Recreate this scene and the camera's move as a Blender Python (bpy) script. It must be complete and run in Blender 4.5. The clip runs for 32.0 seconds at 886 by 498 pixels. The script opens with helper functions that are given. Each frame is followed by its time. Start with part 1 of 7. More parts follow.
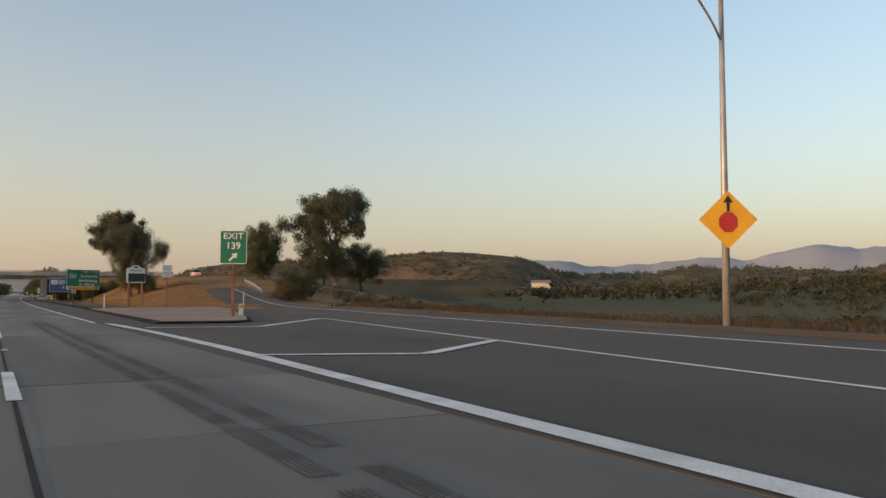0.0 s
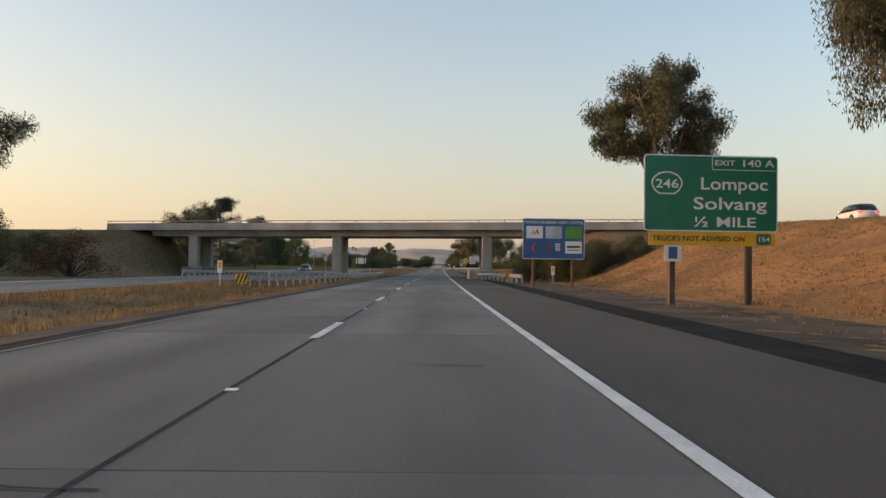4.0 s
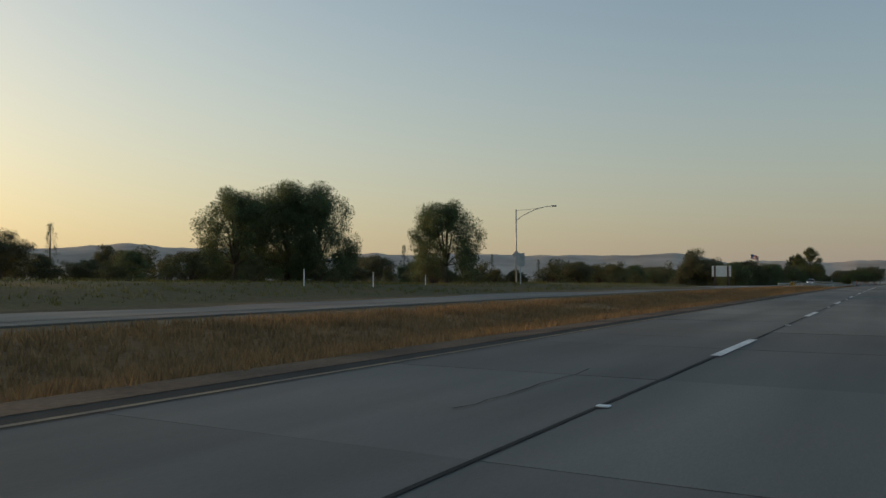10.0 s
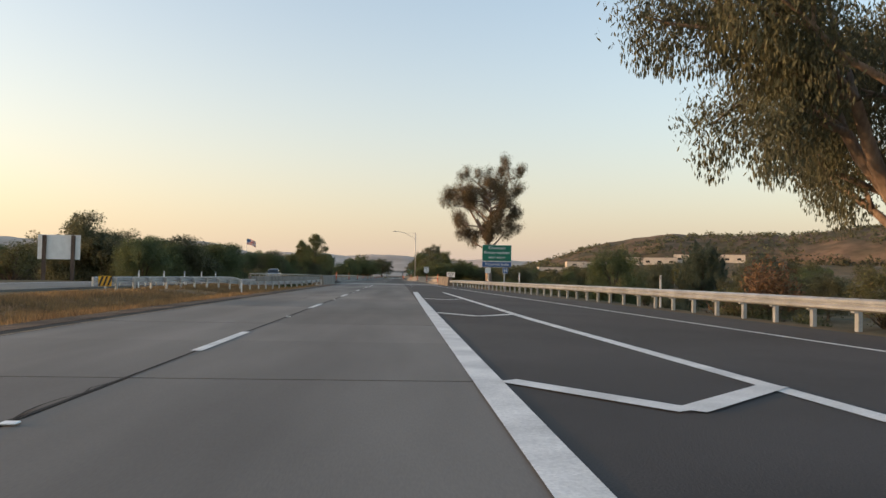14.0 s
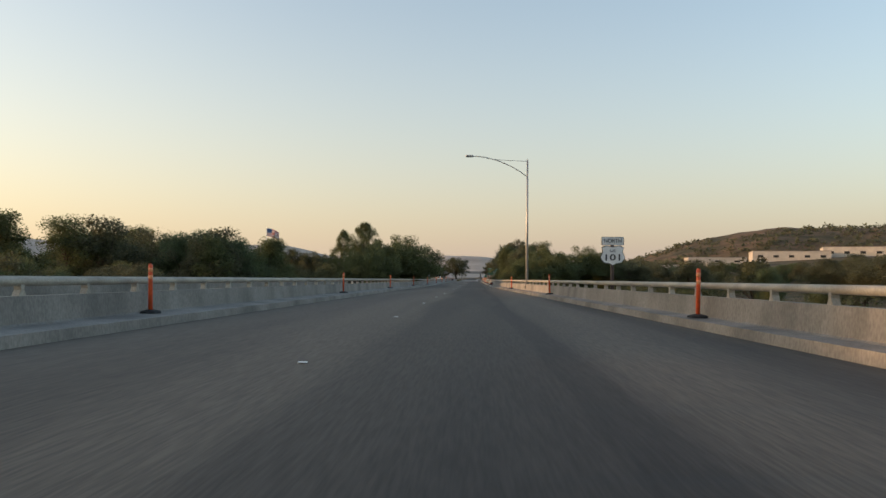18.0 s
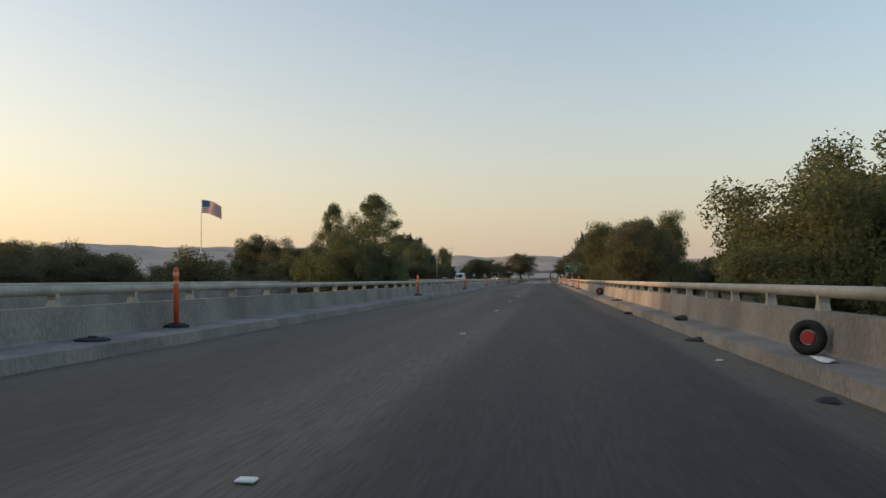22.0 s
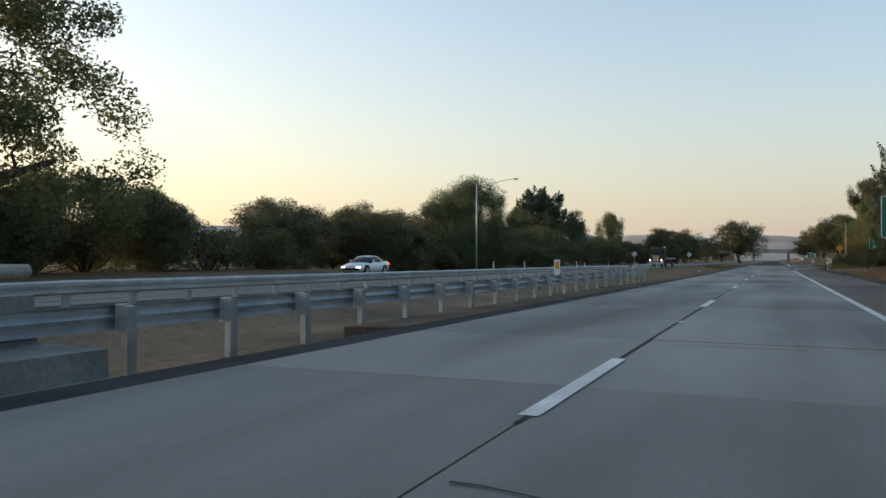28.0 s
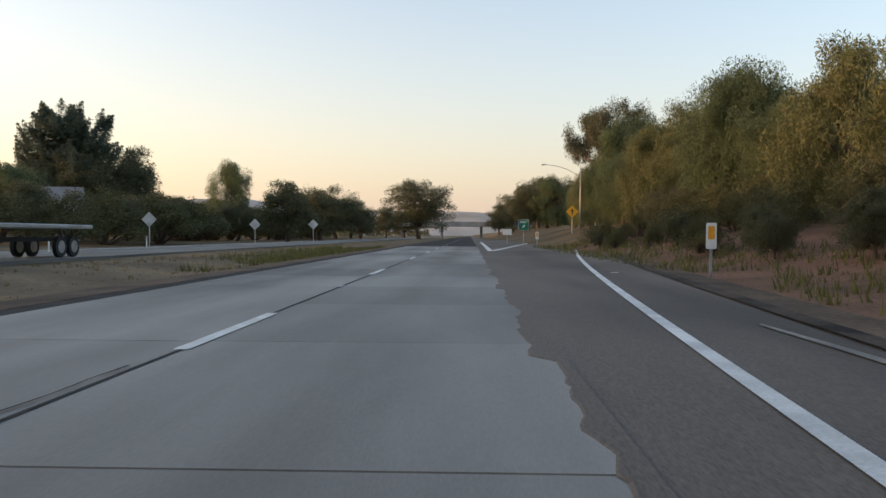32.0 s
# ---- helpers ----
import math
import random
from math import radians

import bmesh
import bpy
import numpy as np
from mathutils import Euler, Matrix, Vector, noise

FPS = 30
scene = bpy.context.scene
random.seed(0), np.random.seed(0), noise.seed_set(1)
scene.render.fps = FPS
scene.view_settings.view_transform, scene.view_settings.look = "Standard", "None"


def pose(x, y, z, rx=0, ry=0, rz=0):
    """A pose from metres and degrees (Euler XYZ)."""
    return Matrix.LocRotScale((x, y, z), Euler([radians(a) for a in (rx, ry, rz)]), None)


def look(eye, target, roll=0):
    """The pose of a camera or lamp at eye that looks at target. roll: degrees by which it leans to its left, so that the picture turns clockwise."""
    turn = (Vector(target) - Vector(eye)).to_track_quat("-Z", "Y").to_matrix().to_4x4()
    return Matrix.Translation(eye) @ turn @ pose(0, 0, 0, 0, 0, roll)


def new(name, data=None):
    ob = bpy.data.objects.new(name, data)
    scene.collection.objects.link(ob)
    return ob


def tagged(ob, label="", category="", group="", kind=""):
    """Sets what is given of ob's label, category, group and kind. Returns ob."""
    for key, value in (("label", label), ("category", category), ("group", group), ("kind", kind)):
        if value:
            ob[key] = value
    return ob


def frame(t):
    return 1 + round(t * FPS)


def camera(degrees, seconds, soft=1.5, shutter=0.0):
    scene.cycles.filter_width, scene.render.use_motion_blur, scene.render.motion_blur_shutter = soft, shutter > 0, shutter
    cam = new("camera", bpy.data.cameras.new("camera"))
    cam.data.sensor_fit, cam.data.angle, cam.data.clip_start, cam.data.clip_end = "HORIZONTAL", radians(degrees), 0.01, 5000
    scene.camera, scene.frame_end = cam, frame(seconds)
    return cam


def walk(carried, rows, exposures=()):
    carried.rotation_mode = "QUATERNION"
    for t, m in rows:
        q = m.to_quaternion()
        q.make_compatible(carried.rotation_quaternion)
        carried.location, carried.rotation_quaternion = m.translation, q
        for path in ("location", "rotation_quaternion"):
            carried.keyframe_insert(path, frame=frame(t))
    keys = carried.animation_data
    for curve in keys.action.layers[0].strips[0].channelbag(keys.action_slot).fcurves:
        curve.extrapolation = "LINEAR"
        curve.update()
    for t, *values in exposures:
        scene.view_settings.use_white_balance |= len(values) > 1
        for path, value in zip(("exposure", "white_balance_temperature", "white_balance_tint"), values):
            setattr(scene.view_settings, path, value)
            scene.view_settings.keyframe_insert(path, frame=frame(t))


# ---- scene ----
cam = camera(58.54, 32.0)
PATH = [
    (0.0, pose(0.014, 0.000, 1.151, 93.47, -0.10, -28.34)),
    (0.5, pose(0.081, 14.071, 1.175, 92.99, 1.39, -25.93)),
    (1.0, pose(0.136, 28.143, 1.197, 92.85, 1.26, -22.05)),
    (1.5, pose(0.11, 42.216, 1.217, 92.73, -0.94, -17.04)),
    (2.0, pose(0.03, 56.294, 1.236, 93.25, -1.76, -12.39)),
    (2.5, pose(-0.01, 70.380, 1.252, 93.54, -0.67, -8.34)),
    (3.0, pose(-0.07, 84.476, 1.266, 93.19, 0.10, -4.50)),
    (3.5, pose(-0.12, 98.589, 1.279, 93.08, -0.20, -2.30)),
    (4.0, pose(-0.18, 112.713, 1.289, 91.40, -0.70, -0.36)),
    (4.5, pose(-0.20, 126.847, 1.298, 91.06, -0.55, 2.22)),
    (6.5, pose(-0.535, 183.474, 1.284, 91.67, -1.38, 11.51)),
    (7.0, pose(-0.584, 197.652, 1.274, 92.47, -1.30, 15.00)),
    (7.5, pose(-0.583, 211.839, 1.270, 92.68, -0.77, 19.01)),
    (8.0, pose(-0.536, 226.040, 1.275, 91.74, -0.53, 25.99)),
    (8.5, pose(-0.428, 240.261, 1.297, 91.60, 0.39, 29.08)),
    (9.0, pose(-0.279, 254.488, 1.332, 92.12, 0.48, 29.31)),
    (9.5, pose(-0.088, 268.699, 1.380, 92.48, 0.39, 29.45)),
    (10.0, pose(0.106, 282.913, 1.437, 92.42, -0.12, 29.60)),
    (10.5, pose(0.262, 297.119, 1.499, 92.05, -0.69, 28.88)),
    (11.0, pose(0.389, 311.379, 1.564, 92.06, -0.45, 26.67)),
    (11.5, pose(0.477, 325.762, 1.629, 91.73, -0.79, 21.95)),
    (12.0, pose(0.533, 340.225, 1.692, 91.60, -1.54, 17.22)),
    (12.5, pose(0.550, 354.755, 1.753, 91.72, -1.41, 12.51)),
    (13.0, pose(0.553, 369.336, 1.808, 91.67, -1.09, 6.03)),
    (13.5, pose(0.574, 383.962, 1.851, 92.00, -1.30, 0.33)),
    (14.0, pose(0.581, 398.601, 1.886, 92.00, -1.05, -3.26)),
    (14.5, pose(0.548, 413.209, 1.911, 91.34, -1.21, -5.62)),
    (16.5, pose(0.307, 471.621, 1.949, 92.34, -1.06, -12.07)),
    (17.0, pose(0.257, 486.216, 1.946, 92.87, -2.18, -9.49)),
    (17.5, pose(0.175, 500.802, 1.941, 92.48, -1.43, -3.31)),
    (18.0, pose(0.082, 515.401, 1.930, 92.03, -0.51, 2.26)),
    (18.5, pose(-0.017, 530.037, 1.913, 91.71, 0.43, 4.18)),
    (19.0, pose(-0.110, 544.698, 1.892, 91.27, 0.40, 3.50)),
    (19.5, pose(-0.174, 559.389, 1.870, 90.58, -0.38, 2.08)),
    (20.0, pose(-0.232, 574.087, 1.844, 91.94, -0.68, 0.97)),
    (20.5, pose(-0.307, 588.763, 1.813, 92.97, 0.21, 0.99)),
    (21.0, pose(-0.375, 603.445, 1.777, 93.28, 0.73, 0.78)),
    (21.5, pose(-0.413, 618.161, 1.731, 92.60, 0.36, 0.91)),
    (22.0, pose(-0.452, 632.886, 1.685, 92.09, 0.10, 7.18)),
    (22.5, pose(-0.533, 647.606, 1.645, 92.39, 0.49, 16.98)),
    (23.0, pose(-0.617, 662.323, 1.612, 92.94, 0.31, 22.94)),
    (23.5, pose(-0.676, 677.031, 1.593, 93.20, -0.48, 24.43)),
    (24.0, pose(-0.722, 691.732, 1.581, 93.14, -0.62, 25.56)),
    (24.5, pose(-0.759, 706.421, 1.572, 93.38, -0.33, 30.00)),
    (26.5, pose(-0.720, 765.300, 1.548, 91.97, 0.11, 37.89)),
    (27.0, pose(-0.664, 780.096, 1.541, 91.75, 0.44, 36.25)),
    (27.5, pose(-0.597, 794.902, 1.534, 90.96, -0.25, 31.44)),
    (28.0, pose(-0.532, 809.725, 1.524, 90.74, -0.18, 22.82)),
    (28.5, pose(-0.494, 824.577, 1.508, 90.98, 0.44, 14.13)),
    (29.0, pose(-0.453, 839.417, 1.491, 90.85, 0.37, 8.11)),
    (29.5, pose(-0.377, 854.198, 1.474, 91.44, -0.17, 4.67)),
    (30.0, pose(-0.301, 868.960, 1.458, 92.20, -0.45, 2.73)),
    (30.5, pose(-0.265, 883.736, 1.445, 92.17, -0.91, 1.90)),
    (31.0, pose(-0.216, 898.506, 1.436, 91.62, -2.04, 1.45)),
    (31.5, pose(0.106, 913.255, 1.436, 90.57, -2.01, 1.14)),
    (32.0, pose(0.649, 927.996, 1.439, 89.01, -0.27, 1.92)),
]
EXPOSURES = [
    (0.0, 1.55, 6600, 16),
    (2.0, 1.75, 6600, 16),
    (4.0, 1.75, 6600, 16),
    (6.5, 2.3, 6600, 16),
    (7.1, 2.22, 6600, 16),
    (8.0, 1.08, 6180, 7),
    (10.0, 0.93, 6120, 7),
    (11.0, 1.2, 6150, 7),
    (11.7, 1.4, 6260, 8),
    (13, 1.7, 6450, 12),
    (14.5, 2.0, 6600, 16),
    (17, 1.75, 6600, 16),
    (18.5, 1.76, 6480, 13),
    (20, 1.8, 6500, 13),
    (21.0, 1.45, 6600, 16),
    (21.8, 1.75, 6600, 16),
    (22.7, 1.1, 6220, 7),
    (24.5, 1.3, 6270, 7),
    (26.5, 1.35, 5920, 6),
    (27.2, 1.5, 5970, 6),
    (28, 1.8, 6000, 12),
    (29, 1.82, 6300, 14),
    (30.0, 1.95, 6450, 15),
    (32, 2.06, 6480, 18),
]
walk(cam, PATH, EXPOSURES)

# ---- world and sun ----
SUN_AZ, SUN_EL = -92.0, 4.5     # degrees, clockwise from +Y
world = bpy.data.worlds.new("evening_sky")
scene.world = world
world.use_nodes = True
wn = world.node_tree
wn.nodes.clear()
sky = wn.nodes.new("ShaderNodeTexSky")
sky.sky_type = "NISHITA"
sky.sun_disc = False
sky.sun_elevation = radians(SUN_EL)
sky.sun_rotation = radians(SUN_AZ)
sky.altitude = 100
sky.air_density, sky.dust_density, sky.ozone_density = 1.0, 1.7, 1.3
bg = wn.nodes.new("ShaderNodeBackground")
bg.inputs["Strength"].default_value = 0.15
wo = wn.nodes.new("ShaderNodeOutputWorld")


def sky_math(op, a, b=None):
    n = wn.nodes.new("ShaderNodeMath")
    n.operation = op
    for k, v in enumerate((a, b)):
        if v is None:
            continue
        if isinstance(v, (int, float)):
            n.inputs[k].default_value = v
        else:
            wn.links.new(v, n.inputs[k])
    return n.outputs[0]


# evening haze: the sky pales towards the horizon, warmer on the sun's side
sky_dir = wn.nodes.new("ShaderNodeTexCoord").outputs["Generated"]
sep = wn.nodes.new("ShaderNodeSeparateXYZ")
wn.links.new(sky_dir, sep.inputs[0])
toward = wn.nodes.new("ShaderNodeVectorMath")
toward.operation = "DOT_PRODUCT"
toward.inputs[1].default_value = (math.sin(radians(SUN_AZ)), math.cos(radians(SUN_AZ)), 0)
wn.links.new(sky_dir, toward.inputs[0])
warm = sky_math("POWER", sky_math("MULTIPLY_ADD", toward.outputs["Value"], 0.5), 2.4)
warm.node.inputs[0].links[0].from_node.inputs[2].default_value = 0.5
haze = wn.nodes.new("ShaderNodeMix")
haze.data_type = "RGBA"
haze.inputs[6].default_value = (0.98, 0.84, 0.80, 1)
haze.inputs[7].default_value = (2.55, 1.98, 1.16, 1)
wn.links.new(warm, haze.inputs[0])
thick = sky_math("MULTIPLY_ADD", warm, 3.0)
thick.node.inputs[2].default_value = -5.4
low = sky_math("MULTIPLY", sky_math("EXPONENT", sky_math("MULTIPLY", sky_math("MAXIMUM", sep.outputs[2], 0.0), thick)), 0.93)
both = wn.nodes.new("ShaderNodeMix")
both.data_type = "RGBA"
wn.links.new(low, both.inputs[0])
wn.links.new(sky.outputs[0], both.inputs[6])
wn.links.new(haze.outputs[2], both.inputs[7])
wn.links.new(both.outputs[2], bg.inputs[0])
wn.links.new(bg.outputs[0], wo.inputs[0])
sun = bpy.data.lights.new("sun", "SUN")
sun.energy, sun.angle, sun.color = 1.15, radians(1.5), (1.0, 0.6, 0.3)
sun_dir = Vector((math.sin(radians(SUN_AZ)) * math.cos(radians(SUN_EL)), math.cos(radians(SUN_AZ)) * math.cos(radians(SUN_EL)), math.sin(radians(SUN_EL))))
sun_ob = new("sun", sun)
sun_ob.matrix_world = look(sun_dir * 500 + Vector((0, 450, 0)), (0, 450, 0))


# ---- materials ----
def mat(name, color, rough=0.9, var=0.25, scale=3.0, fine=60.0, bump=0.2, metal=0.0, color2=None, rand=0.0, coat=0.0, stretch=None, speck=1.0):
    m = bpy.data.materials.new(name)
    m.use_nodes = True
    nt = m.node_tree
    b = nt.nodes["Principled BSDF"]
    b.inputs["Roughness"].default_value, b.inputs["Metallic"].default_value = rough, metal
    b.inputs["Coat Weight"].default_value = coat
    if rough >= 0.94:
        b.inputs["Specular IOR Level"].default_value = 0.12
    geo = nt.nodes.new("ShaderNodeNewGeometry")
    mp = nt.nodes.new("ShaderNodeMapping")
    nt.links.new(geo.outputs["Position"], mp.inputs[0])
    if stretch:
        mp.inputs["Scale"].default_value = stretch
    n1, n2 = nt.nodes.new("ShaderNodeTexNoise"), nt.nodes.new("ShaderNodeTexNoise")
    n1.inputs["Scale"].default_value, n2.inputs["Scale"].default_value = 1.0 / scale, fine
    n1.inputs["Detail"].default_value, n2.inputs["Detail"].default_value = 5.0, 3.0
    nt.links.new(mp.outputs[0], n1.inputs["Vector"])
    nt.links.new(mp.outputs[0], n2.inputs["Vector"])
    mix = nt.nodes.new("ShaderNodeMix")
    mix.data_type = "RGBA"
    c = Vector(color)
    c2 = Vector(color2) if color2 else c * (1 - var * 1.6)
    mix.inputs[6].default_value = (*(c * (1 + var * 0.5)), 1)
    mix.inputs[7].default_value = (*c2, 1)
    ramp = nt.nodes.new("ShaderNodeValToRGB")
    ramp.color_ramp.elements[0].position, ramp.color_ramp.elements[1].position = 0.35, 0.68
    nt.links.new(n1.outputs[0], ramp.inputs[0])
    nt.links.new(ramp.outputs[0], mix.inputs[0])
    mul = nt.nodes.new("ShaderNodeMix")
    mul.data_type, mul.blend_type = "RGBA", "MULTIPLY"
    mul.inputs[0].default_value = min(1.0, var * 2.2) * speck
    nt.links.new(mix.outputs[2], mul.inputs[6])
    r2 = nt.nodes.new("ShaderNodeMapRange")
    r2.inputs[1].default_value, r2.inputs[2].default_value, r2.inputs[3].default_value, r2.inputs[4].default_value = 0.3, 0.7, 0.55, 1.25
    nt.links.new(n2.outputs[0], r2.inputs[0])
    nt.links.new(r2.outputs[0], mul.inputs[7])
    out = mul.outputs[2]
    if rand:
        oi = nt.nodes.new("ShaderNodeObjectInfo")
        r3 = nt.nodes.new("ShaderNodeMapRange")
        r3.inputs[3].default_value, r3.inputs[4].default_value = 1 - rand, 1 + rand
        nt.links.new(oi.outputs["Random"], r3.inputs[0])
        m3 = nt.nodes.new("ShaderNodeMix")
        m3.data_type, m3.blend_type = "RGBA", "MULTIPLY"
        m3.inputs[0].default_value = 1.0
        nt.links.new(out, m3.inputs[6])
        nt.links.new(r3.outputs[0], m3.inputs[7])
        out = m3.outputs[2]
    nt.links.new(out, b.inputs["Base Color"])
    if bump:
        bp = nt.nodes.new("ShaderNodeBump")
        bp.inputs["Strength"].default_value, bp.inputs["Distance"].default_value = bump, 0.02
        nt.links.new(n2.outputs[0], bp.inputs["Height"])
        nt.links.new(bp.outputs[0], b.inputs["Normal"])
    return m


def leafy(name, color, var=0.35, trans=0.42):
    """Leaves: each clump of its own shade, some light through them."""
    m = bpy.data.materials.new(name)
    m.use_nodes = True
    nt = m.node_tree
    b = nt.nodes["Principled BSDF"]
    b.inputs["Roughness"].default_value = 0.75
    b.inputs["Specular IOR Level"].default_value = 0.25
    geo = nt.nodes.new("ShaderNodeNewGeometry")
    tc = nt.nodes.new("ShaderNodeTexCoord")
    n1 = nt.nodes.new("ShaderNodeTexNoise")
    n1.inputs["Scale"].default_value = 0.45
    nt.links.new(tc.outputs["Object"], n1.inputs["Vector"])
    add = nt.nodes.new("ShaderNodeMath")
    add.operation = "MULTIPLY_ADD"
    nt.links.new(geo.outputs["Random Per Island"], add.inputs[0])
    add.inputs[1].default_value = 0.5
    nt.links.new(n1.outputs[0], add.inputs[2])
    ramp = nt.nodes.new("ShaderNodeValToRGB")
    c = Vector(color)
    e = ramp.color_ramp.elements
    e[0].position, e[0].color = 0.35, (*(c * (1 - var)), 1)
    e[1].position, e[1].color = 1.0, (*Vector((c.x * (1 + var * 1.3), c.y * (1 + var), c.z * (1 + var * 0.3))), 1)
    nt.links.new(add.outputs[0], ramp.inputs[0])
    nt.links.new(ramp.outputs[0], b.inputs["Base Color"])
    tr = nt.nodes.new("ShaderNodeBsdfTranslucent")
    nt.links.new(ramp.outputs[0], tr.inputs[0])
    ms = nt.nodes.new("ShaderNodeMixShader")
    ms.inputs[0].default_value = trans
    nt.links.new(b.outputs[0], ms.inputs[1])
    nt.links.new(tr.outputs[0], ms.inputs[2])
    nt.links.new(ms.outputs[0], nt.nodes["Material Output"].inputs[0])
    return m


def glow(name, color, strength):
    m = bpy.data.materials.new(name)
    m.use_nodes = True
    b = m.node_tree.nodes["Principled BSDF"]
    b.inputs["Base Color"].default_value = (*color, 1)
    b.inputs["Emission Color"].default_value = (*color, 1)
    b.inputs["Emission Strength"].default_value = strength
    return m


M_SLAB = mat("pavement_concrete", (0.174, 0.162, 0.142), 0.85, 0.26, 2.2, 70, 0.06, rand=0.16, stretch=(1, 0.18, 1), speck=0.35)


def lane_wear(m):
    """Oil-dark middle and rubbed wheel paths along each lane slab."""
    nt = m.node_tree
    b = nt.nodes["Principled BSDF"]
    src = b.inputs["Base Color"].links[0].from_socket
    tc = nt.nodes.new("ShaderNodeTexCoord")
    sp = nt.nodes.new("ShaderNodeSeparateXYZ")
    nt.links.new(tc.outputs["Object"], sp.inputs[0])
    geo = nt.nodes.new("ShaderNodeNewGeometry")
    mp = nt.nodes.new("ShaderNodeMapping")
    mp.inputs["Scale"].default_value = (1.2, 0.07, 1)
    nt.links.new(geo.outputs["Position"], mp.inputs[0])
    ns = nt.nodes.new("ShaderNodeTexNoise")
    ns.inputs["Scale"].default_value = 1.0
    ns.inputs["Detail"].default_value = 4.0
    nt.links.new(mp.outputs[0], ns.inputs["Vector"])

    def calc(op, a, c):
        n = nt.nodes.new("ShaderNodeMath")
        n.operation = op
        for k, v in enumerate((a, c)):
            if isinstance(v, (int, float)):
                n.inputs[k].default_value = v
            else:
                nt.links.new(v, n.inputs[k])
        return n.outputs[0]

    x2 = calc("POWER", calc("MULTIPLY", sp.outputs[0], 1.9), 2.0)
    oil = calc("POWER", 2.718, calc("MULTIPLY", x2, -1.0))
    amount = calc("MULTIPLY", calc("ADD", calc("MULTIPLY", oil, 0.5), 0.25), calc("MULTIPLY", ns.outputs[0], 1.1))
    mx = nt.nodes.new("ShaderNodeMix")
    mx.data_type, mx.blend_type = "RGBA", "MULTIPLY"
    nt.links.new(amount, mx.inputs[0])
    nt.links.new(src, mx.inputs[6])
    mx.inputs[7].default_value = (0.42, 0.41, 0.4, 1)
    nt.links.new(mx.outputs[2], b.inputs["Base Color"])


lane_wear(M_SLAB)


def wheel_band(m, bands, dark):
    """Rubber-dark bands along a deck, soft and wavering at their edges: (left, right, softness, amount)."""
    nt = m.node_tree
    b = nt.nodes["Principled BSDF"]
    src = b.inputs["Base Color"].links[0].from_socket
    geo = nt.nodes.new("ShaderNodeNewGeometry")
    sp = nt.nodes.new("ShaderNodeSeparateXYZ")
    nt.links.new(geo.outputs["Position"], sp.inputs[0])
    mp = nt.nodes.new("ShaderNodeMapping")
    mp.inputs["Scale"].default_value = (0.9, 0.045, 1)
    nt.links.new(geo.outputs["Position"], mp.inputs[0])
    ns = nt.nodes.new("ShaderNodeTexNoise")
    ns.inputs["Scale"].default_value, ns.inputs["Detail"].default_value = 1.0, 5.0
    nt.links.new(mp.outputs[0], ns.inputs["Vector"])

    def calc(op, p, q, r=None):
        n = nt.nodes.new("ShaderNodeMath")
        n.operation = op
        for k, v in enumerate((p, q, r)):
            if v is None:
                continue
            if isinstance(v, (int, float)):
                n.inputs[k].default_value = v
            else:
                nt.links.new(v, n.inputs[k])
        return n.outputs[0]

    def ramp(x, lo, hi):
        n = nt.nodes.new("ShaderNodeMapRange")
        n.interpolation_type = "SMOOTHSTEP"
        n.inputs[1].default_value, n.inputs[2].default_value = lo, hi
        nt.links.new(x, n.inputs[0])
        return n.outputs[0]

    x = calc("MULTIPLY_ADD", ns.outputs[0], 1.6, sp.outputs[0])
    total = None
    for left, right, soft, amount in bands:
        inside = calc("MULTIPLY", ramp(x, left + 0.8 - soft, left + 0.8 + soft), calc("SUBTRACT", 1.0, ramp(x, right + 0.8 - soft, right + 0.8 + soft)))
        one = calc("MULTIPLY", inside, amount)
        total = one if total is None else calc("MAXIMUM", total, one)
    total = calc("MULTIPLY", total, calc("MULTIPLY_ADD", ns.outputs[0], 0.9, 0.5))
    mx = nt.nodes.new("ShaderNodeMix")
    mx.data_type, mx.blend_type = "RGBA", "MULTIPLY"
    nt.links.new(total, mx.inputs[0])
    nt.links.new(src, mx.inputs[6])
    mx.inputs[7].default_value = (*dark, 1)
    nt.links.new(mx.outputs[2], b.inputs["Base Color"])


M_SLAB2 = mat("paler_pavement_concrete", (0.285, 0.268, 0.24), 0.85, 0.26, 2.2, 70, 0.06, rand=0.16, stretch=(1, 0.18, 1), speck=0.35)
lane_wear(M_SLAB2)
M_DECK = mat("bridge_deck_asphalt", (0.116, 0.095, 0.072), 0.92, 0.3, 2.2, 30, 0.2, color2=(0.07, 0.059, 0.047), stretch=(1, 0.06, 1))
wheel_band(M_DECK, ((-1.6, 1.7, 0.45, 0.8), (0.9, 1.6, 0.2, 1.0), (4.0, 4.9, 0.3, 0.5)), (0.36, 0.38, 0.42))
M_NEWDECK = mat("pale_deck_concrete", (0.30, 0.28, 0.25), 0.85, 0.25, 2, 25, 0.2)
M_ASPHALT = mat("shoulder_asphalt", (0.07, 0.058, 0.047), 0.92, 0.25, 4, 70, 0.15, stretch=(1, 0.3, 1))
M_PATCH = mat("fresh_asphalt", (0.046, 0.043, 0.041), 0.9, 0.25, 4, 50, 0.3)
M_TRACK = mat("tyre_darkened_asphalt", (0.056, 0.052, 0.047), 0.82, 0.35, 2, 40, 0.2, stretch=(1, 0.08, 1))
M_SKID = mat("rubber_skid", (0.115, 0.112, 0.106), 0.85, 0.4, 0.6, 30, 0.1)
